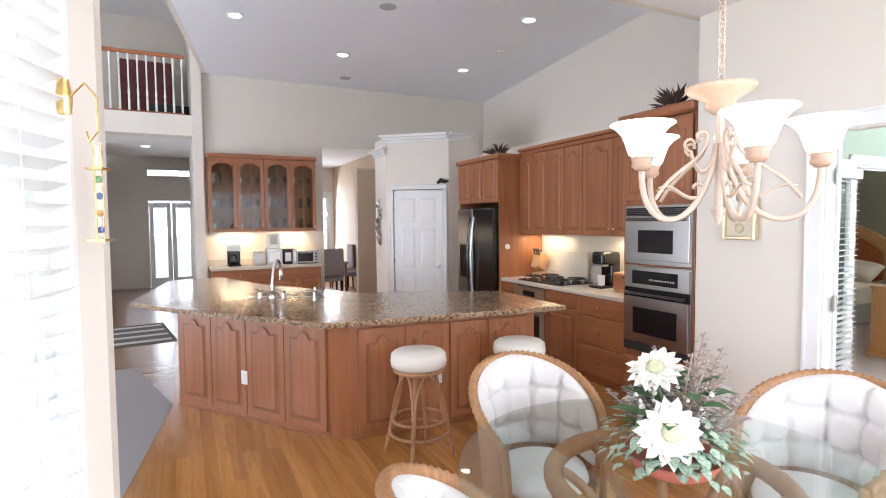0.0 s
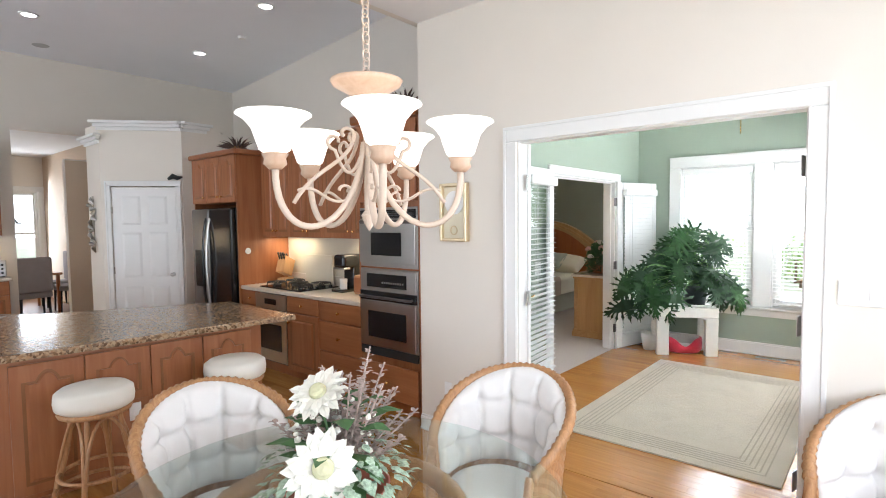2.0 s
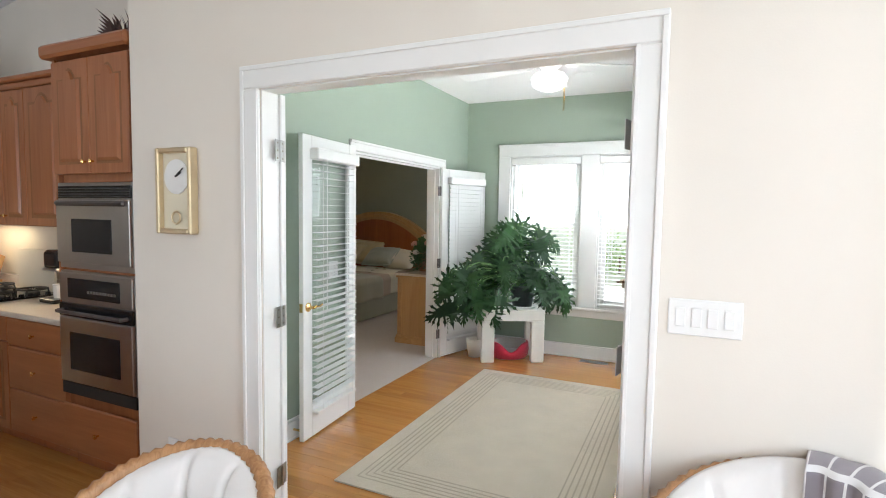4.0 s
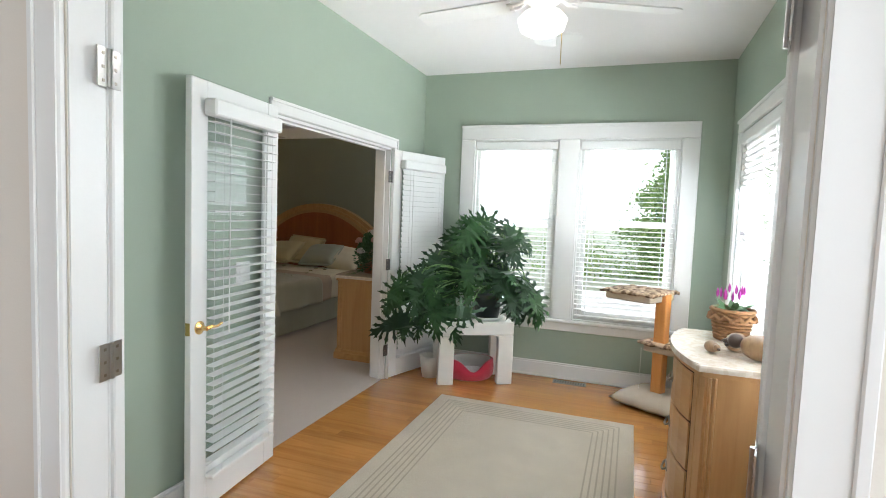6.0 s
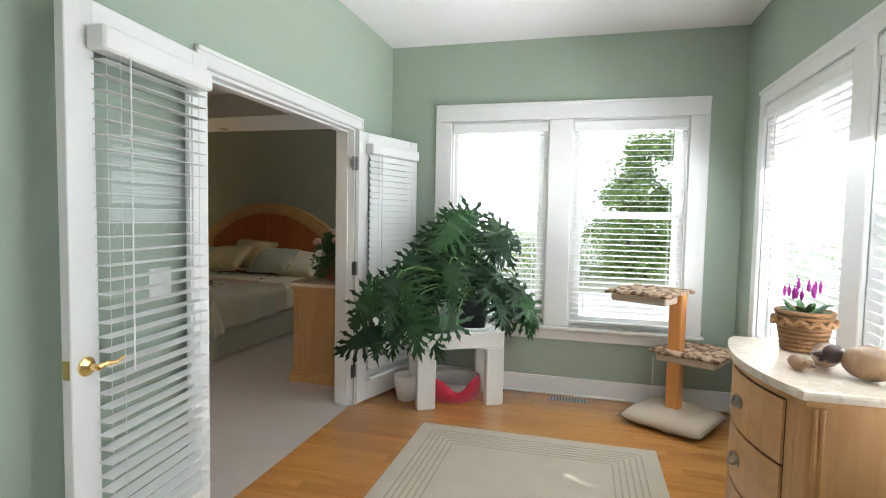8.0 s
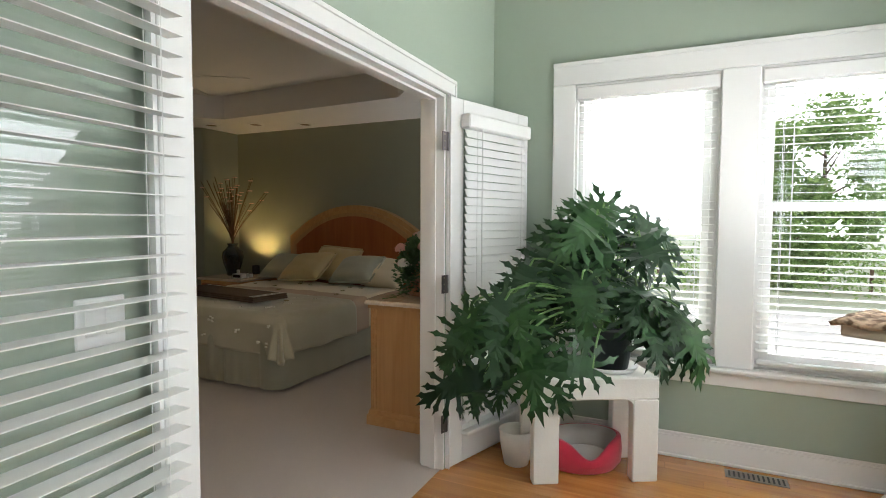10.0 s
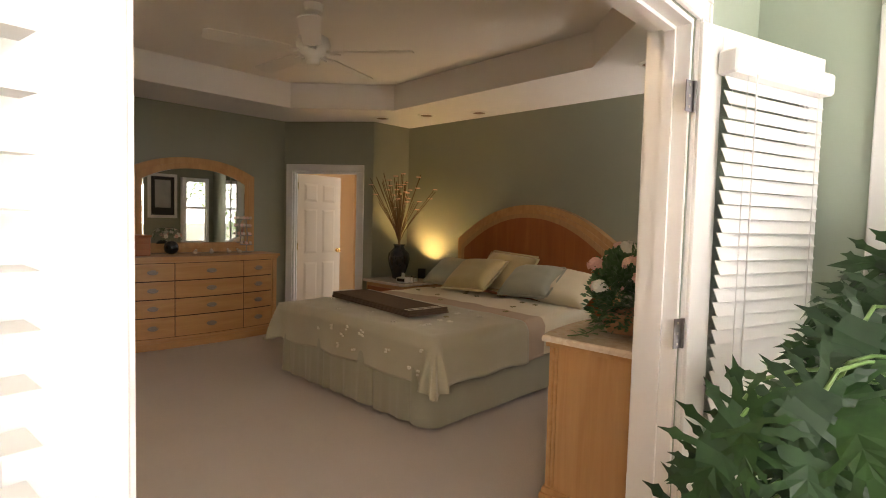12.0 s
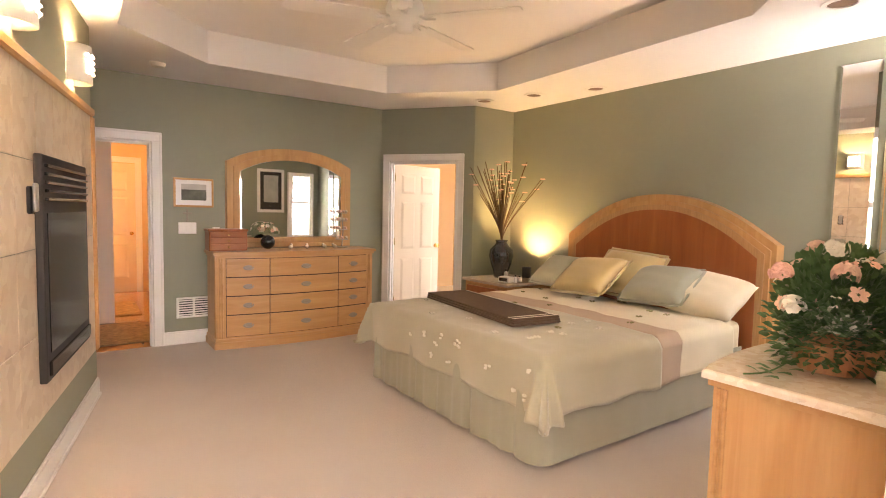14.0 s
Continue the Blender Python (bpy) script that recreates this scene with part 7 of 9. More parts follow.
def petal_mesh(bm, c, nrm, l, w, n, curl=0.2):
    nrm = nrm.normalized()
    u = nrm.orthogonal().normalized()
    v = nrm.cross(u)
    for k in range(n):
        a = 2 * math.pi * k / n + random.uniform(-0.08, 0.08)
        d = u * math.cos(a) + v * math.sin(a)
        s = nrm.cross(d)
        ll = l * random.uniform(0.85, 1.08)
        mid, far, tip = c + d * ll * 0.42 + nrm * curl * ll * 0.30, c + d * ll * 0.78 + nrm * curl * ll * 0.32, c + d * ll + nrm * curl * ll * 0.10
        vs = [bm.verts.new(q) for q in (c + d * 0.1 * ll, mid + s * w * 0.46, far + s * w * 0.40, tip, far - s * w * 0.40, mid - s * w * 0.46)]
        rid, rif = bm.verts.new(mid - nrm * 0.05 * ll), bm.verts.new(far - nrm * 0.04 * ll)
        for f in ((vs[0], vs[1], rid), (vs[1], vs[2], rif, rid), (vs[2], vs[3], rif), (vs[3], vs[4], rif), (vs[4], vs[5], rid, rif), (vs[5], vs[0], rid)):
            bm.faces.new(f)


def sunflower(c, nrm, r):
    c, nrm = Vector(c), Vector(nrm)
    bm = bmesh.new()
    petal_mesh(bm, c, nrm, r, r * 0.36, 16, 0.25)
    petal_mesh(bm, c + nrm.normalized() * 0.006, nrm, r * 0.8, r * 0.38, 12, 0.4)
    fl = part("flower_head", bm, FWHITE, e, "large white silk sunflower")
    bm = lathe(bmesh.new(), [(0.0, 0.02), (r * 0.16, 0.018), (r * 0.25, 0.012), (r * 0.27, 0.0), (0, -0.004)], 18)
    bmesh.ops.transform(bm, matrix=Matrix.Translation(c + nrm.normalized() * 0.014) @ nrm.to_track_quat("Z", "Y").to_matrix().to_4x4(), verts=bm.verts[:])
    part("flower_eye", bm, FEYE, fl)
    bm = tube(bmesh.new(), bez((0, 0, 0.04), (0, 0, 0.12), c * 0.7, c - nrm.normalized() * 0.01, 8), 0.005, 6)
    part("stem", bm, LEAFG, fl)


sunflower((-0.13, -0.10, 0.20), (-0.55, -0.75, 0.35), 0.115)
sunflower((-0.02, 0.06, 0.35), (-0.5, -0.2, 0.75), 0.105)
sunflower((0.05, 0.14, 0.20), (0.4, 0.9, 0.3), 0.11)


def leaf_into(bm, c, d, nrm, l, w):
    d = d.normalized()
    s = d.cross(nrm).normalized()
    pts = [c, c + d * l * 0.3 + s * w / 2, c + d * l * 0.65 + s * w * 0.35, c + d * l - nrm * l * 0.15, c + d * l * 0.65 - s * w * 0.35, c + d * l * 0.3 - s * w / 2]
    m_ = bm.verts.new(c + d * l * 0.45 + nrm * l * 0.06)
    vs = [bm.verts.new(p) for p in pts]
    for k in range(6):
        bm.faces.new((vs[k], vs[(k + 1) % 6], m_))


for nm, mt, cnt, lab in (("large_leaf", LEAFG, 26, ""), ):
    for k in range(cnt):
        a = random.uniform(0, 6.28)
        bm = bmesh.new()
        c = Vector((0.07 * math.cos(a), 0.07 * math.sin(a), random.uniform(0.06, 0.34)))
        leaf_into(bm, c, Vector((math.cos(a), math.sin(a), random.uniform(-0.2, 0.5))), Vector((0, 0, 1)), random.uniform(0.10, 0.16), 0.075)
        part("leaf", bm, mt, e)
bm = bmesh.new()
for k in range(240):
    a = random.uniform(0, 6.28)
    r = random.uniform(0.10, 0.23)
    c = Vector((r * math.cos(a), r * math.sin(a), max(0.0, 0.14 - 0.6 * (r - 0.12)) + random.uniform(-0.03, 0.09)))
    leaf_into(bm, c, Vector((math.cos(a), math.sin(a), random.uniform(-0.9, 0.2))), Vector((0.2 * random.random(), 0.2, 1)), random.uniform(0.03, 0.05), 0.035)
ivy = part("ivy", bm, VARIEG, e, "variegated ivy trailing over the dish")
ivy["kind"] = "stuff"
for k in range(26):
    a = -1.9 + 0.17 * k
    top = Vector(((0.10 + 0.05 * (k % 4)) * math.cos(a) + 0.03, (0.10 + 0.05 * (k % 4)) * math.sin(a) + 0.02, 0.44 - 0.055 * (k % 4) + 0.05 * (k % 3) - 0.006 * k))
    bm = bmesh.new()
    base = Vector((0.03, 0.02, 0.06))
    for q in range(26):
        t = 0.35 + 0.65 * q / 26
        p = base.lerp(top, t)
        rr = 0.024 * (1.15 - t)
        aa = q * 2.4
        leaf_into(bm, p, Vector((math.cos(aa), math.sin(aa), 0.4)), Vector((0, 0, 1)), 0.024 + rr, 0.019)
    tube(bm, [base, top], 0.003, 5)
    part("flower_spike", bm, SPIKE, e, "dusty mauve flower spike")
for k in range(40):
    a = random.uniform(0, 6.28)
    r = random.uniform(0.05, 0.15)
    c = Vector((r * math.cos(a), r * math.sin(a), random.uniform(0.15, 0.33)))
    bm = bmesh.new()
    bmesh.ops.create_icosphere(bm, subdivisions=1, radius=random.uniform(0.006, 0.012), matrix=Matrix.Translation(c))
    part("berry_bud", bm, FWHITE, e)

# hanging glass thermometer by the nook window
e = thing("hanging_thermometer", 1.118, 2.155, 1.70, 67.7, "brass frame with a hanging glass thermometer tube", "thermometer")
bm = bmesh.new()
tube(bm, [(0.0, 0.0, 0.30), (0.0, -0.05, 0.34), (0.0, -0.09, 0.30), (0.0, -0.09, 0.20), (0.0, -0.06, 0.17), (0.0, -0.05, 0.20)], 0.004, 6)
for dx in (-0.022, 0.022):
    tube(bm, [(dx, -0.085, 0.17), (dx, -0.085, -0.13)], 0.003, 5)
for z in (0.09, -0.12):
    add_box(bm, -0.03, 0.03, -0.115, -0.055, z - 0.003, z + 0.003)
part("brass_frame", bm, BRASS, e)
part("wall_bracket", lathe(bmesh.new(), [(0, 0.24), (0.022, 0.25), (0.026, 0.30), (0.018, 0.35), (0, 0.36)], 12, 0, 0.02), BRASS, e)
part("glass_tube", tube(bmesh.new(), [(0, -0.085, -0.11), (0, -0.085, 0.16)], 0.016, 10), GLASS, e)
for k, c in enumerate(((0.05, 0.08, 0.3), (0.6, 0.3, 0.05), (0.05, 0.1, 0.3), (0.1, 0.3, 0.1))):
    bm = bmesh.new()
    bmesh.ops.create_icosphere(bm, subdivisions=2, radius=0.011, matrix=Matrix.Translation((0, -0.085, -0.09 + 0.05 * k)))
    part("floating_bulb", bm, paint("float_glass", c, 0.1), e)
e.matrix_basis = pose(1.118, 2.155, 1.68, 0, 0, 67.7) @ Matrix.Diagonal((0.6, 0.6, 0.72, 1))

# ---- sunroom things ----
RUG = paint("taupe_wool_rug", (0.63, 0.545, 0.42), 0.97, 0.13, 5.0, 0.8, 350, 0, 0, 0.3)
RUGD = paint("carved_rug_line", (0.50, 0.43, 0.33), 0.97, 0.08, 3.5, 0.8, 350)
e = thing("area_rug", 6.725, 1.98, 0, 0, "beige wool rug with carved border lines", "rug")
rw, rl = 1.255, 0.76
part("rug_body", add_box(bmesh.new(), -rw, rw, -rl, rl, 0.001, 0.012, 0.003), RUG, e)
for k, o in enumerate((0.10, 0.135, 0.17, 0.205, 0.24, 0.275)):
    bm = bmesh.new()
    w_ = 0.005
    for s in (-1, 1):
        add_box(bm, -rw + o, rw - o, s * (rl - o) - w_, s * (rl - o) + w_, 0.0121, 0.0132)
        add_box(bm, s * (rw - o) - w_, s * (rw - o) + w_, -rl + o + w_, rl - o - w_, 0.0121, 0.0132)
    part("carved_line", bm, RUGD, e)

# white waterfall table in the corner
tx, ty = 8.20, 2.86
tv = (Vector((8.54, 2.24)) - Vector((tx, ty))).normalized()
ta = math.degrees(math.atan2(tv.y, tv.x))
e = thing("side_table", tx, ty, 0, ta, "low white painted table with a cut-out arch", "table")
WTAB = paint("chalky_white_paint", (0.78, 0.77, 0.72), 0.55, 0.05, 12, 0.1, 80)
TW, TD, TH = 0.68, 0.36, 0.57
for s in (0, 1):
    part("leg_panel", add_box(bmesh.new(), s * (TW - 0.14), s * (TW - 0.14) + 0.14, 0, 0.07, 0, TH - 0.121, 0.006), WTAB, e)
    part("leg_panel", add_box(bmesh.new(), s * (TW - 0.14), s * (TW - 0.14) + 0.14, TD - 0.07, TD, 0, TH - 0.121, 0.006), WTAB, e)
part("top", add_box(bmesh.new(), 0, TW, 0, TD, TH - 0.12, TH, 0.008), WTAB, e)
for s in (0, 1):
    x0 = 0.14 if s == 0 else TW - 0.14
    d = 1 if s == 0 else -1
    bm = bmesh.new()
    pts = [(x0, TH - 0.12)] + [(x0 + d * 0.04 * (1 - math.cos(t)), TH - 0.12 - 0.04 * (1 - math.sin(t))) for t in [math.pi / 2 * q / 5 for q in range(5, -1, -1)]]
    panel(bm, pts, 0.0, 0.07)
    part("arch_corner", bm, WTAB, e)
tm = pose(tx, ty, 0, 0, 0, ta)
# pet bed beneath
REDF = paint("red_fleece", (0.5, 0.02, 0.05), 0.95, 0.1, 20, 0.4, 300, 0, 0, 0.4)
GREYF = paint("grey_fleece", (0.45, 0.42, 0.38), 0.95, 0.08, 20, 0.5, 300, 0, 0, 0.4)
pc = tm @ Vector((0.34, 0.21, 0))
e = thing("pet_bed", pc.x, pc.y, 0.0, ta, "small red pet bed with grey lining under the table", "pet bed")
bm = bmesh.new()
n = 48
g = []
for k in range(n):
    a = 2 * math.pi * k / n
    dip = 0.10 * math.exp(-((a - 1.5 * math.pi) / 0.5) ** 2)
    h = 0.19 - dip
    row = []
    for rr, zz in ((0.86, 0.01), (1.0, 0.05), (1.02, h * 0.6), (0.98, h), (0.86, h * 1.02), (0.80, h * 0.7), (0.76, 0.07)):
        row.append(bm.verts.new((0.215 * rr * math.cos(a), 0.155 * rr * math.sin(a), zz)))
    g.append(row)
for k in range(n):
    p, q = g[k], g[(k + 1) % n]
    for j in range(6):
        f = bm.faces.new((p[j], q[j], q[j + 1], p[j + 1]))
        f.material_index = 1 if j >= 4 else 0
part("bolster", bm, (REDF, GREYF), e, "red fleece wall with grey lining", True)
bm = lathe(bmesh.new(), [(0, 0.004), (0.17, 0.004), (0.17, 0.06), (0.13, 0.085), (0, 0.09)], 30)
bmesh.ops.scale(bm, vec=(1, 0.72, 1), verts=bm.verts[:])
part("cushion", bm, GREYF, e, "", True)
# pots
pot = tm @ Vector((0.47, 0.19, 0))
DPOT = paint("dark_green_pot", (0.012, 0.02, 0.02), 0.3, 0.1, 10, 0.02, 100)
e = thing("potted_philodendron", pot.x, pot.y, TH + 0.001, 0, "large split-leaf philodendron in a dark pot", "plant")
part("saucer", lathe(bmesh.new(), [(0, 0), (0.14, 0), (0.16, 0.025), (0.15, 0.028), (0.13, 0.012), (0, 0.01)], 28), WHITE, e, "clear-white saucer", True)
part("pot", lathe(bmesh.new(), [(0, 0.012), (0.105, 0.012), (0.135, 0.22), (0.145, 0.225), (0.145, 0.25), (0.13, 0.25), (0.125, 0.20), (0, 0.20)], 28), DPOT, e, "", True)
part("soil", lathe(bmesh.new(), [(0, 0.205), (0.127, 0.203), (0.127, 0.198), (0, 0.198)], 20), BLACKMATT, e)
PHILO, pn, pl, pp_ = material("philodendron_leaf")
tc = pn.new("ShaderNodeTexCoord")
nz1 = pn.new("ShaderNodeTexNoise")
nz1.inputs["Scale"].default_value = 25
inf = pn.new("ShaderNodeObjectInfo")
mxa = pn.new("ShaderNodeMixRGB")
mxa.inputs[1].default_value, mxa.inputs[2].default_value = (0.008, 0.028, 0.011, 1), (0.034, 0.10, 0.026, 1)
adn = pn.new("ShaderNodeMath")
adn.operation = "MULTIPLY"
pl.new(tc.outputs["Object"], nz1.inputs["Vector"])
pl.new(inf.outputs["Random"], adn.inputs[0])
pl.new(nz1.outputs["Fac"], adn.inputs[1])
adm = pn.new("ShaderNodeMath")
adm.operation = "MULTIPLY"
adm.inputs[1].default_value = 1.5
pl.new(adn.outputs[0], adm.inputs[0])
pl.new(adm.outputs[0], mxa.inputs[0])
pl.new(mxa.outputs[0], pp_.inputs["Base Color"])
pp_.inputs["Roughness"].default_value = 0.42
pp_.inputs["Specular IOR Level"].default_value = 0.3


def philo_leaf(L, lobes, bend, seed):
    """A heart-shaped blade along +x, cut deep into notched fingers that fan out from its midrib."""
    rnd = random.Random(seed)
    bm = bmesh.new()

    def place(x, y):
        u = x / L
        r = math.hypot(x - 0.25 * L, y) / L
        return (x * (1 - 0.10 * bend * max(0, u)), y, -0.42 * bend * L * r * r + 0.10 * abs(y) * (1 - r) + 0.008 * math.sin(x * 45 + seed))

    nh = lobes
    hub = [bm.verts.new(place(0.74 * L * k / (nh - 1), 0)) for k in range(nh)]
    for side in (-1, 1):
        prev = None
        for k in range(lobes):
            f = k / (lobes - 1)
            ang = radians(150 - 128 * f ** 0.85 + rnd.uniform(-4, 4))
            root = 0.74 * L * f
            reach = L * (0.36 + 0.25 * math.sin(math.pi * (0.2 + 0.62 * f)) - 0.16 * f) * rnd.uniform(0.88, 1.12)
            dx, dy = math.cos(ang), side * math.sin(ang)
            nx, ny = -dy * side, dx * side
            w = L * (0.046 - 0.012 * f)

            def q(t, o):
                return bm.verts.new(place(root + dx * reach * t + nx * o, dy * reach * t + ny * o))

            b0, f0 = q(0.34, w * 0.85), q(0.34, -w * 0.85)
            b1, f1 = q(0.58, w * 0.80), q(0.55, -w * 0.80)
            b2, f2 = q(0.72, w * 1.55), q(0.70, -w * 1.45)
            b3, f3, tip = q(0.80, w * 0.55), q(0.78, -w * 0.60), q(1.0, -0.012 * L)
            bm.faces.new((hub[k], b0, f0))
            bm.faces.new((b0, b1, f1, f0))
            bm.faces.new((b1, b3, f3, f1))
            bm.faces.new((b1, b2, b3))
            bm.faces.new((f1, f3, f2))
            bm.faces.new((b3, tip, f3))
            if prev:
                bm.faces.new((prev[0], prev[1], b0, hub[k]))
            prev = (hub[k], f0)
        ends = prev[1]
        if side < 0:
            first = ends
    s1, s2, tip = bm.verts.new(place(0.92 * L, 0.055 * L)), bm.verts.new(place(0.92 * L, -0.055 * L)), bm.verts.new(place(1.14 * L, 0))
    mid = bm.verts.new(place(0.90 * L, 0))
    for a in ((hub[-1], ends, s1, mid), (hub[-1], mid, s2, first), (mid, s1, tip), (mid, tip, s2)):
        bm.faces.new(a)
    bmesh.ops.recalc_face_normals(bm, faces=bm.faces[:])
    me = bpy.data.meshes.new("leaf")
    bm.to_mesh(me)
    bm.free()
    me.materials.append(PHILO)
    return me


leaves = [philo_leaf(0.27, 7, 0.6, 1), philo_leaf(0.30, 8, 0.9, 2), philo_leaf(0.24, 7, 0.45, 3), philo_leaf(0.32, 8, 1.1, 4)]
STALK = paint("green_stalk", (0.10, 0.2, 0.05), 0.45, 0.15, 20)
random.seed(5)
west = Vector((tv.x, tv.y, 0))          # along the table front, towards the window
toward = Vector((-0.88, -0.45, 0))      # into the room
for k in range(66):
    if k < 36:
        a = random.uniform(0, 2 * math.pi)
        reach = random.uniform(0.12, 0.34)
        tip = Vector((0, 0, 0.25)) + (-west) * (0.05 + reach * math.cos(a)) + toward * (0.05 + 0.5 * reach * math.sin(a))
        tip.z = 0.30 + random.uniform(0.10, 0.62) - 0.25 * abs(math.cos(a)) * reach
    elif k < 59:
        tip = (-west) * random.uniform(0.22, 0.90) + toward * random.uniform(0.0, 0.50)
        tip.z = random.uniform(0.02, 0.66) - 0.12 * max(0.0, tip.length - 0.6)
    else:
        tip = west * random.uniform(0.16, 0.40) + toward * random.uniform(0.0, 0.14)
        tip.z = random.uniform(0.2, 0.45)
    wld = Vector((pot.x, pot.y, TH)) + tip
    if wld.x > 8.72:
        tip.x -= wld.x - 8.72
    if wld.y > 3.06:
        tip.y -= wld.y - 3.06
    start = Vector((random.uniform(-.05, .05), random.uniform(-.05, .05), 0.2))
    stp = bez(start, start + Vector((0, 0, 0.22)), tip + Vector((0, 0, 0.16)), tip, 8)
    part("leaf_stalk", tube(bmesh.new(), stp, 0.0055, 6), STALK, e)
    o = new("leaf", leaves[k % 4])
    o.parent = e
    rad = Vector((tip.x, tip.y, 0))
    rad = rad.normalized() if rad.length > 0.03 else toward.copy()
    nrm = (toward * random.uniform(0.35, 1.0) + Vector((0, 0, random.uniform(0.25, 1.0))) + rad * 0.35 + Vector((random.uniform(-.4, .4), random.uniform(-.4, .4), 0))).normalized()
    d = rad * random.uniform(0.5, 1.2) + Vector((random.uniform(-.5, .5), random.uniform(-.5, .5), random.uniform(-0.9, 0.3)))
    if wld.x > 8.5 or wld.y > 2.85:
        d += toward * 0.9
    d = (d - nrm * d.dot(nrm)).normalized()
    yv = nrm.cross(d).normalized()
    rot = Matrix((d, yv, nrm)).transposed().to_4x4()
    sc = random.uniform(0.9, 1.3)
    o.matrix_basis = Matrix.Translation(tip) @ rot @ Matrix.Diagonal((sc, sc, sc, 1))
# a second, pale pot behind the table leg
e = thing("planter", 8.42, 3.02, 0, 0, "pale round planter half hidden behind the table", "planter")
part("bowl", lathe(bmesh.new(), [(0, 0), (0.07, 0), (0.09, 0.10), (0.10, 0.2), (0.09, 0.2), (0.07, 0.05), (0, 0.05)], 20), WTAB, e, "", True)

# cat tree
ORANGE = wood("orange_pine_post", (0.45, 0.17, 0.04), (0.6, 0.27, 0.07), "z", 0.5, 1.0)
CANVAS = paint("tan_canvas", (0.5, 0.42, 0.32), 0.9, 0.06, 10, 0.3, 300)
e = thing("cat_tree", 8.53, 1.04, 0, -30, "wooden cat tree with two furry perches", "cat tree")
bm = bmesh.new()
n = 14
top, bot = [], []
for sgn, lst in ((1, top), (-1, bot)):
    for i in range(n + 1):
        row = []
        for j in range(n + 1):
            u, v = 2 * i / n - 1, 2 * j / n - 1
            b = max(0, (1 - u ** 4) * (1 - v ** 4)) ** 0.5
            row.append(bm.verts.new((u * 0.285, v * 0.285, 0.055 + (0.065 if sgn > 0 else -0.053) * b + 0.006 * noise.noise((u * 3, v * 3, 1)))))
        lst.append(row)
    for p, q in zip(lst, lst[1:]):
        for j in range(n):
            bm.faces.new((p[j], p[j + 1], q[j + 1], q[j]))
bmesh.ops.remove_doubles(bm, verts=bm.verts[:], dist=0.0005)
part("base_cushion", bm, CANVAS, e, "tan canvas base cushion", True)
part("post", add_box(bmesh.new(), -0.045, 0.045, -0.045, 0.045, 0.08, 0.94, 0.006), ORANGE, e, "orange pine post")
FUR, fn, fl_, fp = material("mottled_fur")
ft = fn.new("ShaderNodeTexCoord")
fz = fn.new("ShaderNodeTexNoise")
fz.inputs["Scale"].default_value, fz.inputs["Detail"].default_value = 22, 5
fl_.new(ft.outputs["Object"], fz.inputs["Vector"])
frm = fn.new("ShaderNodeValToRGB")
frm.color_ramp.elements[0].position, frm.color_ramp.elements[0].color = 0.42, (0.13, 0.075, 0.04, 1)
frm.color_ramp.elements[1].position, frm.color_ramp.elements[1].color = 0.58, (0.5, 0.36, 0.24, 1)
fl_.new(fz.outputs["Fac"], frm.inputs[0])
fl_.new(frm.outputs[0], fp.inputs["Base Color"])
fp.inputs["Roughness"].default_value = 1.0
for z, cx, cy in ((0.94, -0.04, 0.19), (0.52, 0.14, -0.08)):
    pl_ = part("perch", add_box(bmesh.new(), cx - 0.20, cx + 0.20, cy - 0.20, cy + 0.20, z - 0.07, z, 0.012, 2), CANVAS, e, "canvas-sided perch")
    bm = bmesh.new()
    n = 16
    gt = [[bm.verts.new((cx + 0.235 * (2 * i / n - 1) * (1 + 0.03 * noise.noise((j * .7, z, 2))), cy + 0.235 * (2 * j / n - 1) * (1 + 0.03 * noise.noise((i * .7, z, 5))), z + 0.004 + 0.012 * (1 + noise.noise((i * 0.5, j * 0.5, z * 9))) - (0.012 if i in (0, n) or j in (0, n) else 0))) for j in range(n + 1)] for i in range(n + 1)]
    for p, q in zip(gt, gt[1:]):
        for j in range(n):
            bm.faces.new((p[j], q[j], q[j + 1], p[j + 1]))
    f_ = part("fur_mat", bm, FUR, pl_, "mottled brown fur mat", True)
    f_.modifiers.new("thick", "SOLIDIFY").thickness = 0.02
bm = bmesh.new()
for k in range(22):
    bmesh.ops.create_icosphere(bm, subdivisions=1, radius=0.005, matrix=Matrix.Translation((-0.05, 0.14, 0.46 - 0.016 * k)))
part("bead_string", bm, WHITE, e)

# things on the bow-fronted chest
WICK = paint("brown_wicker", (0.26, 0.13, 0.05), 0.7, 0.3, 60, 0.6, 120)
e = thing("basket_planter", 7.08, 0.78, 0.906, 0, "brown wicker basket with a purple flowering plant", "plant")
basket = part("basket", lathe(bmesh.new(), [(0, 0.002), (0.07, 0.002), (0.095, 0.16), (0, 0.15)], 20), WICK, e, "woven wicker basket", True)
for k in range(9):
    r = 0.075 + 0.028 * k / 8
    part("coil", tube(bmesh.new(), [(r * math.cos(2 * math.pi * q / 30), r * math.sin(2 * math.pi * q / 30), 0.012 + 0.019 * k) for q in range(30)], 0.011, 6, 0.12, True), WICK, basket, "", True)
bm = tube(bmesh.new(), [(0.112 * math.cos(2 * math.pi * q / 40), 0.112 * math.sin(2 * math.pi * q / 40), 0.125 + 0.012 * math.sin(q * 1.9)) for q in range(40)], 0.012, 6, 0.1, True)
part("twig_wreath", bm, WICK, e, "twisted twig band", True)
MAG = paint("magenta_bloom", (0.4, 0.03, 0.3), 0.6, 0.2, 40)
random.seed(9)
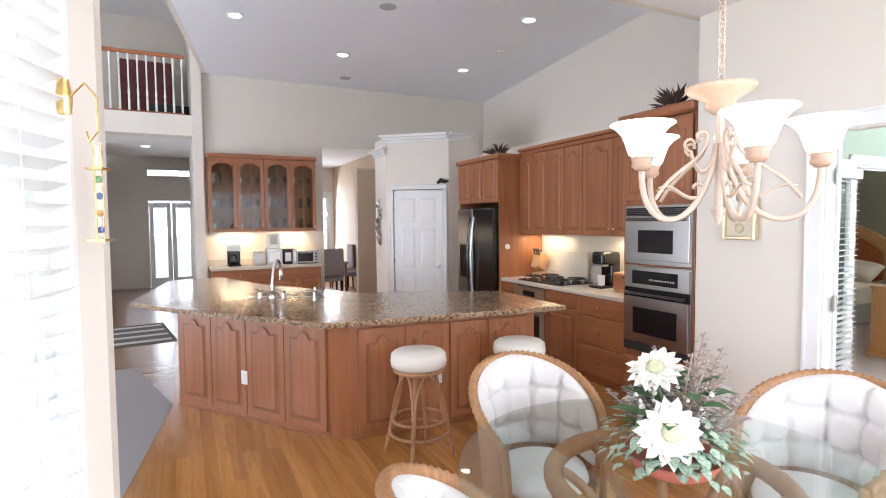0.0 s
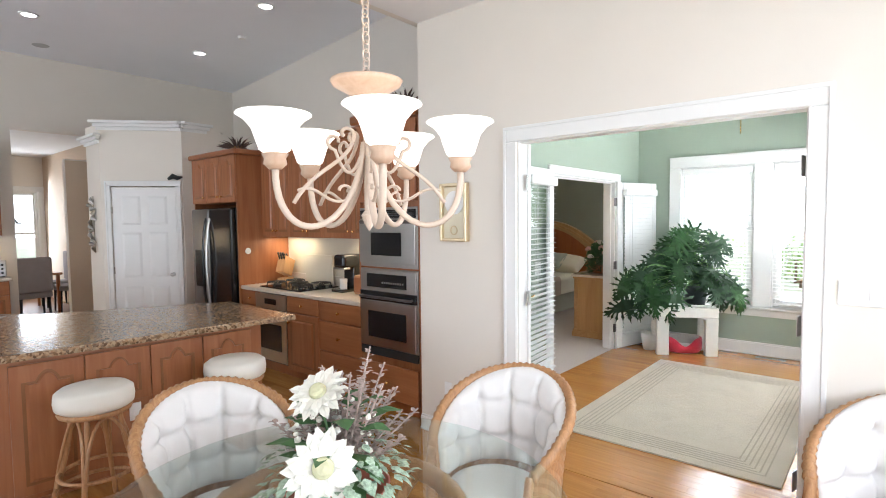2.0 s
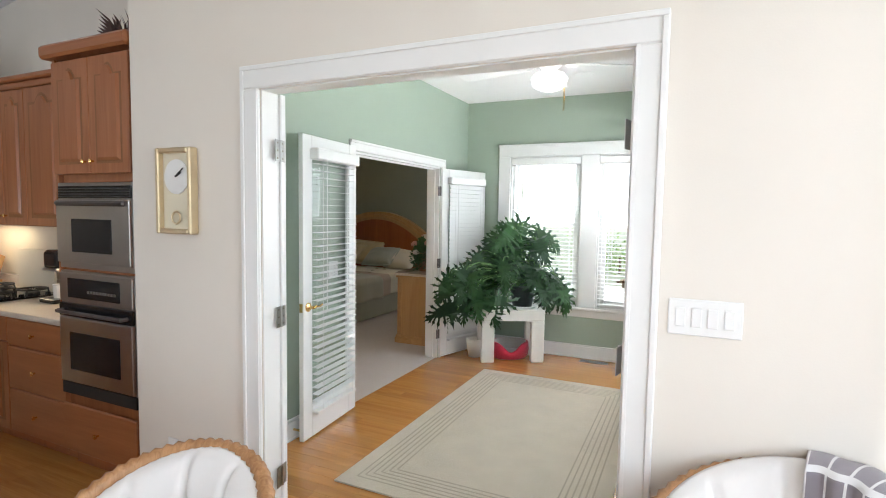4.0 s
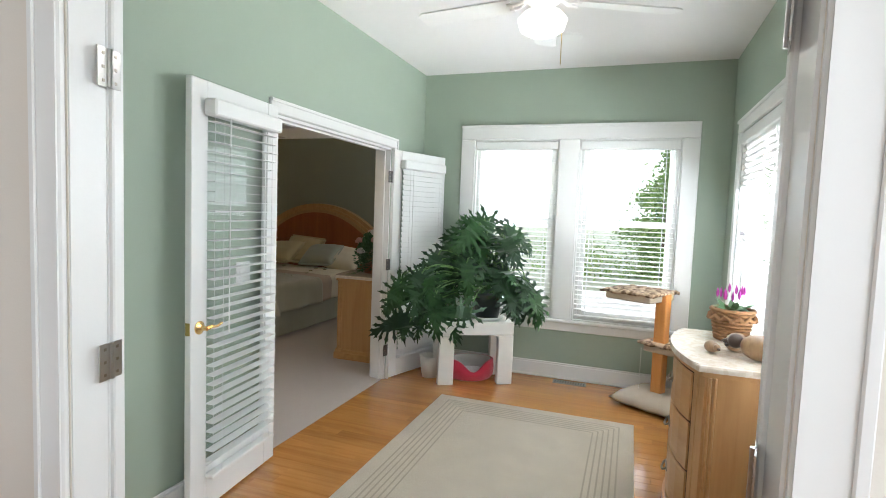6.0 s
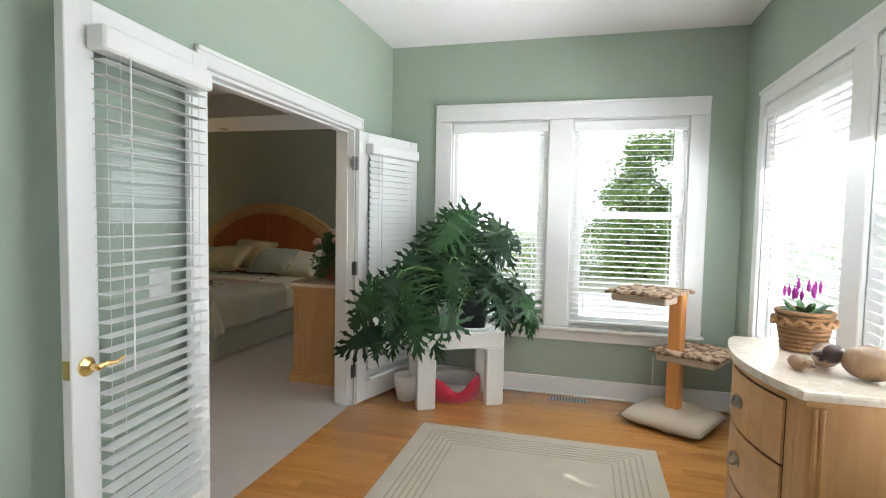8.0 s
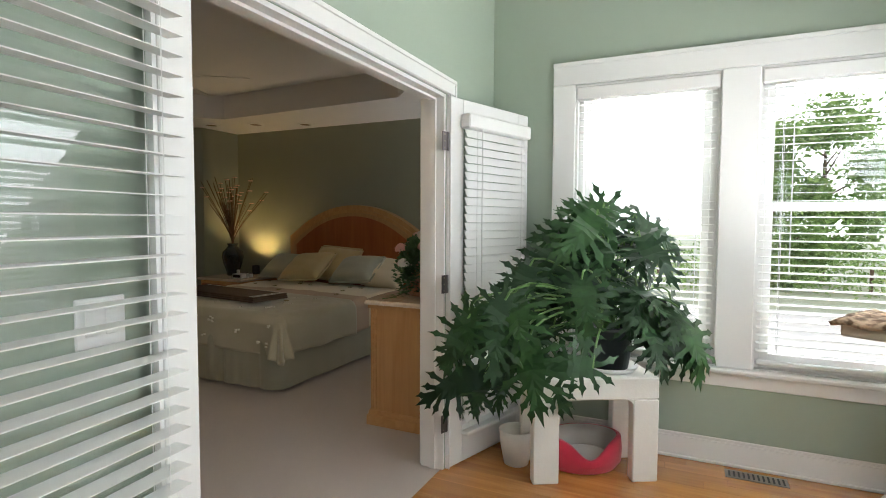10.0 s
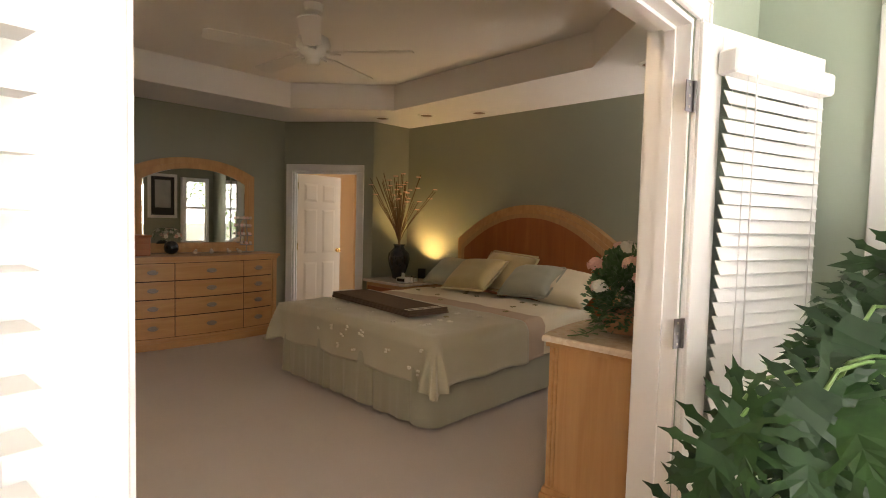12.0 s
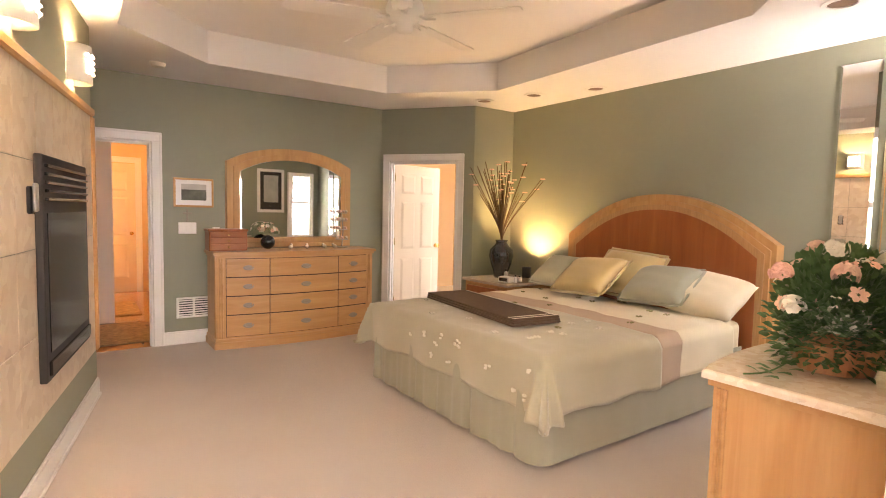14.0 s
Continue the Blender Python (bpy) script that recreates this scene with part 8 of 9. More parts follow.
for k in range(26):
    a = random.uniform(0, 6.28)
    bm = bmesh.new()
    leaf_into(bm, Vector((0.03 * math.cos(a), 0.03 * math.sin(a), 0.16)), Vector((math.cos(a), math.sin(a), random.uniform(0.2, 1.2))), Vector((0, 0, 1)), random.uniform(0.07, 0.12), 0.035)
    part("leaf", bm, LEAFG, e)
for k in range(12):
    a = random.uniform(0, 6.28)
    r = random.uniform(0.01, 0.08)
    bm = lathe(bmesh.new(), [(0, 0), (0.006, 0.01), (0.008, 0.03), (0, 0.06)], 6, r * math.cos(a), r * math.sin(a), random.uniform(0.2, 0.26))
    part("flower_spike", bm, MAG, e)
GOURD = wood("dried_gourd", (0.16, 0.085, 0.04), (0.40, 0.26, 0.14), "y", 0.4, 0.8, 0.2)
GOURDD = paint("dark_gourd_band", (0.06, 0.035, 0.025), 0.4, 0.2, 30)


def duck(name, x, y, rz, s, label):
    e = thing(name, x, y, 0.906, rz, label, "ornament", "gourd ducks")
    bm = bmesh.new()
    bmesh.ops.create_uvsphere(bm, u_segments=22, v_segments=14, radius=0.06, matrix=Matrix.Translation((0, 0, 0.058)) @ Matrix.Diagonal((1.35, 1.0, 0.95, 1)))
    part("body", bm, GOURD, e, "", True)
    bm = bmesh.new()
    bmesh.ops.create_uvsphere(bm, u_segments=16, v_segments=10, radius=0.034, matrix=Matrix.Translation((0.10, 0, 0.07)))
    part("head", bm, GOURDD if s > 1 else GOURD, e, "", True)
    part("beak", lathe(bmesh.new(), [(0, -0.012), (0.014, 0), (0.010, 0.02), (0, 0.035)], 8), GOURDD, e).matrix_basis = pose(0.13, 0, 0.062, 0, 90, 0)
    e.matrix_basis = pose(x, y, 0.906, 0, 0, rz) @ Matrix.Diagonal((s, s, s, 1))
    return e


duck("gourd_duck", 6.64, 0.73, 60, 1.05, "large polished gourd duck on the chest")
duck("gourd_duck", 6.80, 0.80, 150, 0.8, "medium polished gourd duck on the chest")
duck("gourd_duck", 6.72, 0.92, 200, 0.5, "tiny polished gourd duck on the chest")
e = thing("floor_vent", 8.80, 1.78, 0.0, 0, "brown slotted floor register near the baseboard", "vent")
part("plate", add_box(bmesh.new(), -0.05, 0.05, -0.15, 0.15, 0.0005, 0.005, 0.001), PEWTER, e)
for k in range(12):
    part("slot", add_box(bmesh.new(), -0.035, 0.035, -0.135 + 0.0235 * k, -0.125 + 0.0235 * k, 0.005, 0.006), BLACKMATT, e)
e = thing("door_stop", 5.80, 3.33, 0.08, 0, "small brass door stop on the baseboard", "door stop")
part("spring", tube(bmesh.new(), [(0, 0, 0), (0, -0.06, 0)], 0.008, 8), BRASS, e)

# ---- outdoors ----
# terraces kept pale so that they bounce sunlight up to the ceilings
PATIO = paint("pale_bounce_concrete", (0.68, 0.66, 0.62), 0.9, 0.12, 0.6, 0.2, 40)
ground = slab("ground", [(-300, -300), (300, -300), (300, 300), (-300, 300)], -0.5, -0.28, paint("lawn_and_drive", (0.34, 0.37, 0.26), 0.95, 0.25, 0.15, 0.3, 20), "pale sunlit lawn around the house", "ground")
slab("pavement_terrace", [(9.08, -14), (17, -14), (17, 9), (9.08, 9)], -0.28, -0.22, PATIO, "pale sunlit concrete terrace", "pavement")
# this one is unseen and added only as a reflector
slab("pavement_south_terrace", [(-2, -8), (9.07, -8), (9.07, -0.72), (-2, -0.72)], -0.28, -0.22, PATIO, "unseen pale slab added to bounce sunlight into the nook", "pavement")
LEAFO, on_, ol_, op_ = material("tree_leaf")
oi = on_.new("ShaderNodeNewGeometry")
om = on_.new("ShaderNodeMixRGB")
om.inputs[1].default_value, om.inputs[2].default_value = (0.13, 0.24, 0.06, 1), (0.36, 0.50, 0.17, 1)
ol_.new(oi.outputs["Random Per Island"], om.inputs[0])
ol_.new(om.outputs[0], op_.inputs["Base Color"])
op_.inputs["Roughness"].default_value = 0.6
otr = on_.new("ShaderNodeBsdfTranslucent")
omx = on_.new("ShaderNodeMixShader")
omx.inputs[0].default_value = 0.45
ol_.new(om.outputs[0], otr.inputs["Color"])
ol_.new(op_.outputs[0], omx.inputs[1])
ol_.new(otr.outputs[0], omx.inputs[2])
ol_.new(omx.outputs[0], on_["Material Output"].inputs["Surface"])
BARK = paint("tree_bark", (0.13, 0.09, 0.06), 0.95, 0.3, 8, 0.6, 30)


def tree(x, y, h, r, n, seed, low=0.25):
    rnd = random.Random(seed)
    e = thing("tree", x, y, -0.29, rnd.uniform(0, 360), "leafy green garden tree in full sun", "tree", "garden trees")
    part("trunk", tube(bmesh.new(), [(0, 0, 0), (0.05, 0, h * 0.3), (0, 0.06, h * 0.6), (0, 0, h * 0.85)], [0.12, 0.09, 0.06, 0.02], 8), BARK, e)
    tips = []
    for k in range(9):
        a = k * 2.4
        z0 = h * (0.25 + 0.06 * k)
        tip = Vector((r * 0.75 * math.cos(a), r * 0.75 * math.sin(a), z0 + h * 0.18))
        part("limb", tube(bmesh.new(), [(0, 0, z0), tip * 0.5 + Vector((0, 0, z0 * 0.5)), tip], [0.03, 0.02, 0.008], 6), BARK, e)
    vs, fs = [], []
    clumps = []
    for k in range(46):
        a, b = rnd.uniform(0, 6.28), rnd.uniform(-1, 1)
        q = rnd.uniform(0.35, 1.0) ** 0.5
        rr = r * q * math.sqrt(1 - b * b * 0.8)
        clumps.append((Vector((rr * math.cos(a), rr * math.sin(a), h * (low + (1 - low) / 2 * (1 + b * 0.95)))), rnd.uniform(0.25, 0.55) * r * 0.6))
    for k in range(n):
        c, cr = clumps[rnd.randrange(len(clumps))]
        p = c + Vector((rnd.gauss(0, 1), rnd.gauss(0, 1), rnd.gauss(0, 0.8))) * cr * 0.55
        u = Vector((rnd.uniform(-1, 1), rnd.uniform(-1, 1), rnd.uniform(-1, 1))).normalized()
        v = u.orthogonal().normalized()
        s = rnd.uniform(0.05, 0.11)
        i = len(vs)
        vs += [p, p + u * s + v * s * 0.5, p + u * s * 2, p + u * s - v * s * 0.5]
        fs.append((i, i + 1, i + 2, i + 3))
    me = bpy.data.meshes.new("crown")
    me.from_pydata([tuple(q) for q in vs], [], fs)
    me.materials.append(LEAFO)
    o = new("crown", me)
    o.parent = e
    o["label"] = "crown of many small leaves"


tree(23.0, -1.1, 4.8, 1.7, 12000, 3, 0.08)
tree(22.0, 0.3, 3.0, 1.5, 9000, 13, 0.04)
tree(14.0, -7.0, 6.0, 2.3, 2800, 6)
tree(8.0, -11.0, 6.5, 2.6, 2800, 7, 0.1)
tree(2.5, -12.0, 6.0, 2.6, 2600, 8, 0.1)
tree(10.6, -4.2, 5.0, 1.7, 2600, 9, 0.1)
for k in range(4):
    rnd = random.Random(40 + k)
    e = thing("hedge_bush", 21.0 + rnd.uniform(-.5, .5), -4.0 + 2.3 * k, -0.29, 0, "rounded green shrub beyond the terrace", "shrub", "terrace shrubs")
    vs, fs = [], []
    for q in range(900):
        p = Vector((rnd.gauss(0, 0.55), rnd.gauss(0, 0.75), abs(rnd.gauss(0.5, 0.35))))
        u = Vector((rnd.uniform(-1, 1), rnd.uniform(-1, 1), rnd.uniform(-1, 1))).normalized()
        v = u.orthogonal().normalized()
        i = len(vs)
        vs += [p, p + u * 0.06 + v * 0.03, p + u * 0.12, p + u * 0.06 - v * 0.03]
        fs.append((i, i + 1, i + 2, i + 3))
    me = bpy.data.meshes.new("foliage")
    me.from_pydata([tuple(q) for q in vs], [], fs)
    me.materials.append(LEAFO)
    o = new("foliage", me)
    o.parent = e
    part("stem", tube(bmesh.new(), [(0, 0, 0), (0, 0, 0.6)], 0.04, 6), BARK, e)
# glowing ring added for the overexposed distance; it also lights the rooms
bm = bmesh.new()
ring = [(bm.verts.new((90 * math.cos(a), 90 * math.sin(a), -0.3)), bm.verts.new((90 * math.cos(a), 90 * math.sin(a), 45))) for a in [2 * math.pi * q / 48 for q in range(48)]]
for q in range(48):
    a, b = ring[q], ring[(q + 1) % 48]
    bm.faces.new((a[0], b[0], b[1], a[1]))
struct(part("backdrop", bm, glow("blown_out_sky_glow", (0.95, 0.97, 1.0), 3.0)), "glowing white ring standing in for the overexposed sky", "sky")
BRICKW = paint("rose_brick", (0.72, 0.58, 0.52), 0.9, 0.15, 12, 0.3, 30)
e = thing("neighbour_house", 25.0, 14.5, -0.28, 0, "pale rose brick wing of the house across the terrace", "house")
part("wall", add_box(bmesh.new(), 0, 5, -4.2, 4, 0, 2.5), BRICKW, e)
part("roof", panel(bmesh.new(), [(-0.5, 2.45), (5.5, 2.45), (2.5, 4.2)], -4.6, 4.4), paint("roof_shingle", (0.62, 0.55, 0.52), 0.9, 0.2, 10), e)
w_ = part("window", add_box(bmesh.new(), -0.03, 0.0, -3.0, -1.9, 0.8, 2.1), WHITE, e)
part("pane", add_box(bmesh.new(), -0.04, -0.03, -2.9, -2.0, 0.9, 2.0), BLACK, w_)

# ---- kitchen things ----
def box_thing(name, x, y, z, rz, w, d, h, mat, label, cat, bev=0.01):
    e = thing(name, x, y, z, rz, label, cat)
    part("body", add_box(bmesh.new(), -w / 2, w / 2, -d / 2, d / 2, 0, h, bev, 2), mat, e)
    return e


CT = 0.9125
e = thing("cooktop", 5.19, 5.72, CT, -90, "black gas cooktop with iron grates", "cooktop")
part("glass_plate", add_box(bmesh.new(), -0.38, 0.38, -0.25, 0.25, 0, 0.012, 0.004), BLACK, e)
for bx, by in ((-0.24, -0.12), (0.24, -0.12), (-0.24, 0.12), (0.24, 0.12), (0.0, 0.0)):
    part("burner", lathe(bmesh.new(), [(0, 0.012), (0.045, 0.012), (0.05, 0.025), (0.03, 0.034), (0, 0.035)], 16, bx, by), BLACKMATT, e)
    bm = bmesh.new()
    for q in range(4):
        a = q * math.pi / 2 + 0.78
        tube(bm, [(bx + 0.02 * math.cos(a), by + 0.02 * math.sin(a), 0.055), (bx + 0.10 * math.cos(a), by + 0.10 * math.sin(a), 0.055), (bx + 0.11 * math.cos(a), by + 0.11 * math.sin(a), 0.012)], 0.007, 6)
    tube(bm, [(bx + 0.1 * math.cos(a), by + 0.1 * math.sin(a), 0.052) for a in [2 * math.pi * q / 16 for q in range(16)]], 0.006, 5, 0, True)
    part("grate", bm, BLACKMATT, e, "cast-iron grate")
for q in range(5):
    part("control_knob", lathe(bmesh.new(), [(0, 0.012), (0.018, 0.012), (0.016, 0.03), (0, 0.031)], 12, 0.33, -0.18 + 0.09 * q), BLACK, e)
e = thing("knife_block", 5.32, 6.22, CT, -70, "pale wood knife block full of black knives", "knife block")
bm = add_box(bmesh.new(), -0.055, 0.055, -0.09, 0.09, 0.02, 0.22, 0.006)
bmesh.ops.rotate(bm, cent=(0, 0.09, 0.02), matrix=Matrix.Rotation(radians(-22), 3, "X"), verts=bm.verts[:])
bmesh.ops.translate(bm, vec=(0, 0, 0.05), verts=bm.verts[:])
add_box(bm, -0.055, 0.055, -0.04, 0.12, 0.0, 0.06)
part("block", bm, BLOND, e)
for i in range(3):
    for j in range(2):
        p = Vector((-0.032 + 0.032 * i, 0.06 - 0.07 * j, 0.255 + 0.02 * j))
        part("knife_handle", tube(bmesh.new(), [p, p + Vector((0, -0.035, 0.085))], 0.011, 6), BLACKMATT, e)
e = thing("coffee_machine", 5.32, 5.02, CT, -90, "tall black and silver pod coffee machine", "coffee machine")
part("base", add_box(bmesh.new(), -0.09, 0.09, -0.16, 0.12, 0, 0.03, 0.01, 2), BLACK, e)
part("tower", add_box(bmesh.new(), -0.085, 0.085, 0.0, 0.12, 0.03, 0.36, 0.02, 2), BLACK, e)
part("head", add_box(bmesh.new(), -0.088, 0.088, -0.13, 0.12, 0.24, 0.38, 0.03, 3), BLACK, e)
part("silver_band", add_box(bmesh.new(), -0.09, 0.09, -0.135, -0.05, 0.23, 0.25, 0.004), STEEL, e)
part("cup", lathe(bmesh.new(), [(0, 0.03), (0.035, 0.03), (0.04, 0.13), (0, 0.12)], 14, 0, -0.07), WHITE, e)
e = thing("bread_box", 5.30, 4.62, CT, -90, "honey wood bread box on the worktop", "bread box")
part("body", add_box(bmesh.new(), -0.16, 0.16, -0.12, 0.12, 0, 0.19, 0.015, 2), BLOND_H, e)
part("lid", add_box(bmesh.new(), -0.15, 0.15, -0.128, -0.12, 0.02, 0.17, 0.004), MAPLE_H, e)
part("knob", lathe(bmesh.new(), [(0, 0), (0.012, 0), (0.012, 0.015), (0, 0.016)], 10), BLACKMATT, e).matrix_basis = pose(0, -0.128, 0.15, 90, 0, 0)
box_thing("chopping_board", 5.47, 5.72, CT, -90, 0.5, 0.02, 0.34, SPLASH, "pale board leaning behind the cooktop", "chopping board", 0.004)
# bar counter
e = thing("coffee_maker", 2.06, 10.15, CT, 0, "black drip coffee maker with a glass jug", "coffee maker")
part("base", add_box(bmesh.new(), -0.10, 0.10, -0.13, 0.10, 0, 0.03, 0.006), BLACK, e)
part("column", add_box(bmesh.new(), -0.10, 0.10, 0.03, 0.10, 0.03, 0.36, 0.006), BLACK, e)
part("head", add_box(bmesh.new(), -0.10, 0.10, -0.12, 0.10, 0.25, 0.36, 0.012, 2), WHITE, e)
part("jug", lathe(bmesh.new(), [(0, 0.03), (0.065, 0.03), (0.075, 0.10), (0.05, 0.17), (0.05, 0.2), (0, 0.2)], 18, 0, -0.05), BLACK, e, "", True)
for x, w, h, lab in ((2.45, 0.2, 0.24, "pale grey canister on the drinks bar"), (2.70, 0.26, 0.28, "silver radio on the drinks bar"), (2.92, 0.14, 0.26, "dark cookbook stand on the drinks bar"), (3.04, 0.08, 0.27, "grey book standing on the drinks bar")):
    e = box_thing("canister" if "canister" in lab else "radio" if "radio" in lab else "book", x, 10.15, CT, 0, w, 0.16, h, STEEL if "radio" in lab else LAMINATE if "grey" in lab else BLACKMATT, lab, "radio" if "radio" in lab else "canister" if "canister" in lab else "book")
    part("face", add_box(bmesh.new(), -w * 0.35, w * 0.35, -0.084, -0.08, 0.05, h - 0.06), WHITE if "radio" in lab or "book" in lab else STEEL, e)
e = thing("picture_frame", 2.70, 10.16, CT + 0.281, 0, "small white framed print standing on the radio", "picture")
part("frame", add_box(bmesh.new(), -0.11, 0.11, -0.01, 0.01, 0, 0.25, 0.004), WHITE, e)
part("print", add_box(bmesh.new(), -0.06, 0.06, -0.013, -0.01, 0.06, 0.2), PEWTER, e)
e = thing("toaster_oven", 3.24, 10.14, CT, 0, "steel toaster oven with a dark glass door", "toaster oven")
part("body", add_box(bmesh.new(), -0.19, 0.19, -0.14, 0.14, 0.01, 0.23, 0.012, 2), STEEL, e)
part("door", add_box(bmesh.new(), -0.17, 0.09, -0.147, -0.14, 0.04, 0.20, 0.003), BLACK, e)
part("handle", tube(bmesh.new(), [(-0.14, -0.165, 0.19), (0.06, -0.165, 0.19)], 0.007, 6), CHROME, e)
for q in range(3):
    part("dial", lathe(bmesh.new(), [(0, 0), (0.016, 0), (0.014, 0.015), (0, 0.016)], 10), BLACK, e).matrix_basis = pose(0.14, -0.14, 0.06 + 0.055 * q, 90, 0, 0)
part("foot", add_box(bmesh.new(), -0.17, 0.17, -0.12, 0.12, 0, 0.012), BLACKMATT, e)
# glassware on the shelves
random.seed(13)
GW = glass_mat("glassware", (0.9, 0.93, 0.92))
WARE = paint("white_porcelain", (0.75, 0.74, 0.7), 0.2, 0.03)
for cx in (1.70, 2.56):
    for z in (1.502, 1.893, 2.273):
        for q in range(6):
            x = cx + 0.08 + 0.137 * q
            h, r = random.uniform(0.09, 0.2), random.uniform(0.03, 0.045)
            e = thing("drinking_glass", x, 10.25 + random.uniform(-.05, .05), z, 0, "clear glass standing on a cabinet shelf", "glass", "glassware on cabinet shelves")
            part("bowl", lathe(bmesh.new(), [(0, 0), (r * 0.8, 0), (r, h), (r * 0.92, h), (r * 0.72, 0.01), (0, 0.01)], 12), WARE if q % 3 == 0 else GW, e)
# sink and taps on the island
e = thing("sink", 2.30, 6.12, 0.9145, -35, "undermounted double steel sink in the island", "sink")
for s in (-1, 1):
    bm = bmesh.new()
    for x0, x1, y0, y1 in ((-0.19, 0.19, -0.18, -0.165), (-0.19, 0.19, 0.165, 0.18), (-0.19, -0.175, -0.165, 0.165), (0.175, 0.19, -0.165, 0.165)):
        add_box(bm, x0 + s * 0.2, x1 + s * 0.2, y0, y1, 0, 0.004)
    bw = part("basin_rim", bm, STEEL, e)
    # no hollow: the basin's inner shade is a flat black sheet
    part("basin", add_box(bmesh.new(), s * 0.2 - 0.175, s * 0.2 + 0.175, -0.165, 0.165, 0, 0.0015), BLACK, bw, "flat black sheet painting the shade inside the basin")
e = thing("faucet", 2.06, 5.98, 0.9145, 55, "chrome gooseneck kitchen faucet", "faucet")
part("base", lathe(bmesh.new(), [(0, 0), (0.03, 0), (0.028, 0.015), (0.02, 0.03), (0, 0.03)], 16), CHROME, e)
part("spout", tube(bmesh.new(), bez((0, 0, 0.02), (0, 0, 0.42), (0.20, 0, 0.42), (0.19, 0, 0.22), 20), 0.013, 10), CHROME, e, "", True)
part("spray_head", lathe(bmesh.new(), [(0, 0.15), (0.017, 0.15), (0.02, 0.2), (0.016, 0.24), (0, 0.24)], 12, 0.19), CHROME, e)
for dy in (-0.12, 0.12):
    h = part("handle_base", lathe(bmesh.new(), [(0, 0), (0.022, 0), (0.016, 0.05), (0.02, 0.07), (0, 0.08)], 12, 0, dy), CHROME, e)
    part("lever", tube(bmesh.new(), [(0, dy, 0.07), (-0.06, dy * 1.2, 0.09)], 0.006, 6), CHROME, h)
e = thing("soap_dispenser", 2.38, 5.60, 0.9145, 55, "chrome soap dispenser beside the sink", "soap dispenser")
part("body", lathe(bmesh.new(), [(0, 0), (0.022, 0), (0.016, 0.04), (0.012, 0.07), (0.016, 0.09), (0, 0.1)], 12), CHROME, e)
part("nozzle", tube(bmesh.new(), [(0, 0, 0.09), (0.0, 0, 0.12), (0.06, 0, 0.115)], 0.006, 6), CHROME, e)


# dried plants on top of cabinets
def spiky(x, y, z, r, label):
    e = thing("dried_plant", x, y, z, 0, label, "plant", "dried plants on the cabinets")
    random.seed(int(x * 100))
    for k in range(44):
        a, b = random.uniform(0, 6.28), random.uniform(0.1, 1.3)
        d = Vector((math.cos(a) * math.cos(b), math.sin(a) * math.cos(b), math.sin(b)))
        bm = bmesh.new()
        leaf_into(bm, d * 0.02 + Vector((0, 0, 0.03)), d, Vector((-d.y, d.x, 0.3)).normalized(), r * random.uniform(0.7, 1.1), 0.03)
        part("leaf", bm, SPIKEP, e)
    part("pot", lathe(bmesh.new(), [(0, 0), (0.06, 0), (0.07, 0.07), (0, 0.07)], 14), WICK, e)


SPIKEP = paint("plum_dried_leaf", (0.10, 0.06, 0.05), 0.8, 0.3, 30)
spiky(5.08, 6.75, 2.462, 0.20, "dark plum dried plant on the fridge cabinet")
spiky(5.15, 4.05, 2.542, 0.22, "dark plum dried plant on the oven cabinet")
# metal art on the pantry side and a small dark ornament above the pantry door
e = thing("wall_art", 4.208, 8.98, 1.62, -90, "vertical silver metal wall sculpture", "wall art")
random.seed(17)
for k in range(12):
    a = random.uniform(0, 3.14)
    c = (random.uniform(-.09, .09), -0.03, -0.32 + 0.058 * k)
    part("metal_leaf", tube(bmesh.new(), [(c[0] - 0.08 * math.cos(a), -0.02, c[2] - 0.06 * math.sin(a)), (c[0], -0.045, c[2]), (c[0] + 0.08 * math.cos(a), -0.02, c[2] + 0.06 * math.sin(a))], [0.006, 0.03, 0.006], 6), STEEL if k % 2 else PEWTER, e)
part("spine", tube(bmesh.new(), [(0, -0.006, -0.36), (0, -0.006, 0.38)], 0.006, 6), PEWTER, e)
pq = Vector(PA) + pvec * 0.93 + Vector((pvec.y, -pvec.x)) * 0.03
e = thing("door_top_ornament", pq.x, pq.y, 2.192, pan, "small dark carved ornament on the door casing", "ornament")
part("carving", tube(bmesh.new(), [(-0.09, 0, 0.02), (-0.03, 0, 0.06), (0.03, 0, 0.035), (0.09, 0, 0.05)], [0.018, 0.035, 0.028, 0.012], 8), BLACKMATT, e)

# gallery railing; plain blocks stand in for red drapes and dark chairs upstairs
e = thing("gallery_railing", -1.2, 10.46, 3.381, 0, "white balusters under an oak handrail", "railing")
part("handrail", add_box(bmesh.new(), -1.6, 2.62, -0.03, 0.03, 0.90, 0.96, 0.012), MAPLE_H, e)
part("bottom_rail", add_box(bmesh.new(), -1.6, 2.62, -0.02, 0.02, 0.0, 0.03), MAPLE_H, e)
for k in range(34):
    x = -1.55 + 0.125 * k
    part("baluster", lathe(bmesh.new(), [(0.016, 0.03), (0.016, 0.2), (0.012, 0.24), (0.018, 0.28), (0.011, 0.4), (0.012, 0.75), (0.016, 0.8), (0.016, 0.90)], 6, x), WHITE, e)
box_thing("red_armoire", 0.75, 13.2, 3.37, 0, 0.9, 0.4, 1.5, paint("oxblood_red", (0.13, 0.02, 0.015), 0.5, 0.1), "oxblood block standing in for red drapes on the landing", "cabinet")
box_thing("console_table", 1.2, 12.6, 3.37, 0, 0.8, 0.35, 0.55, BLACKMATT, "dark block standing in for chairs on the landing", "table")
# front door with sidelight, lit panes
DOORW = WHITE
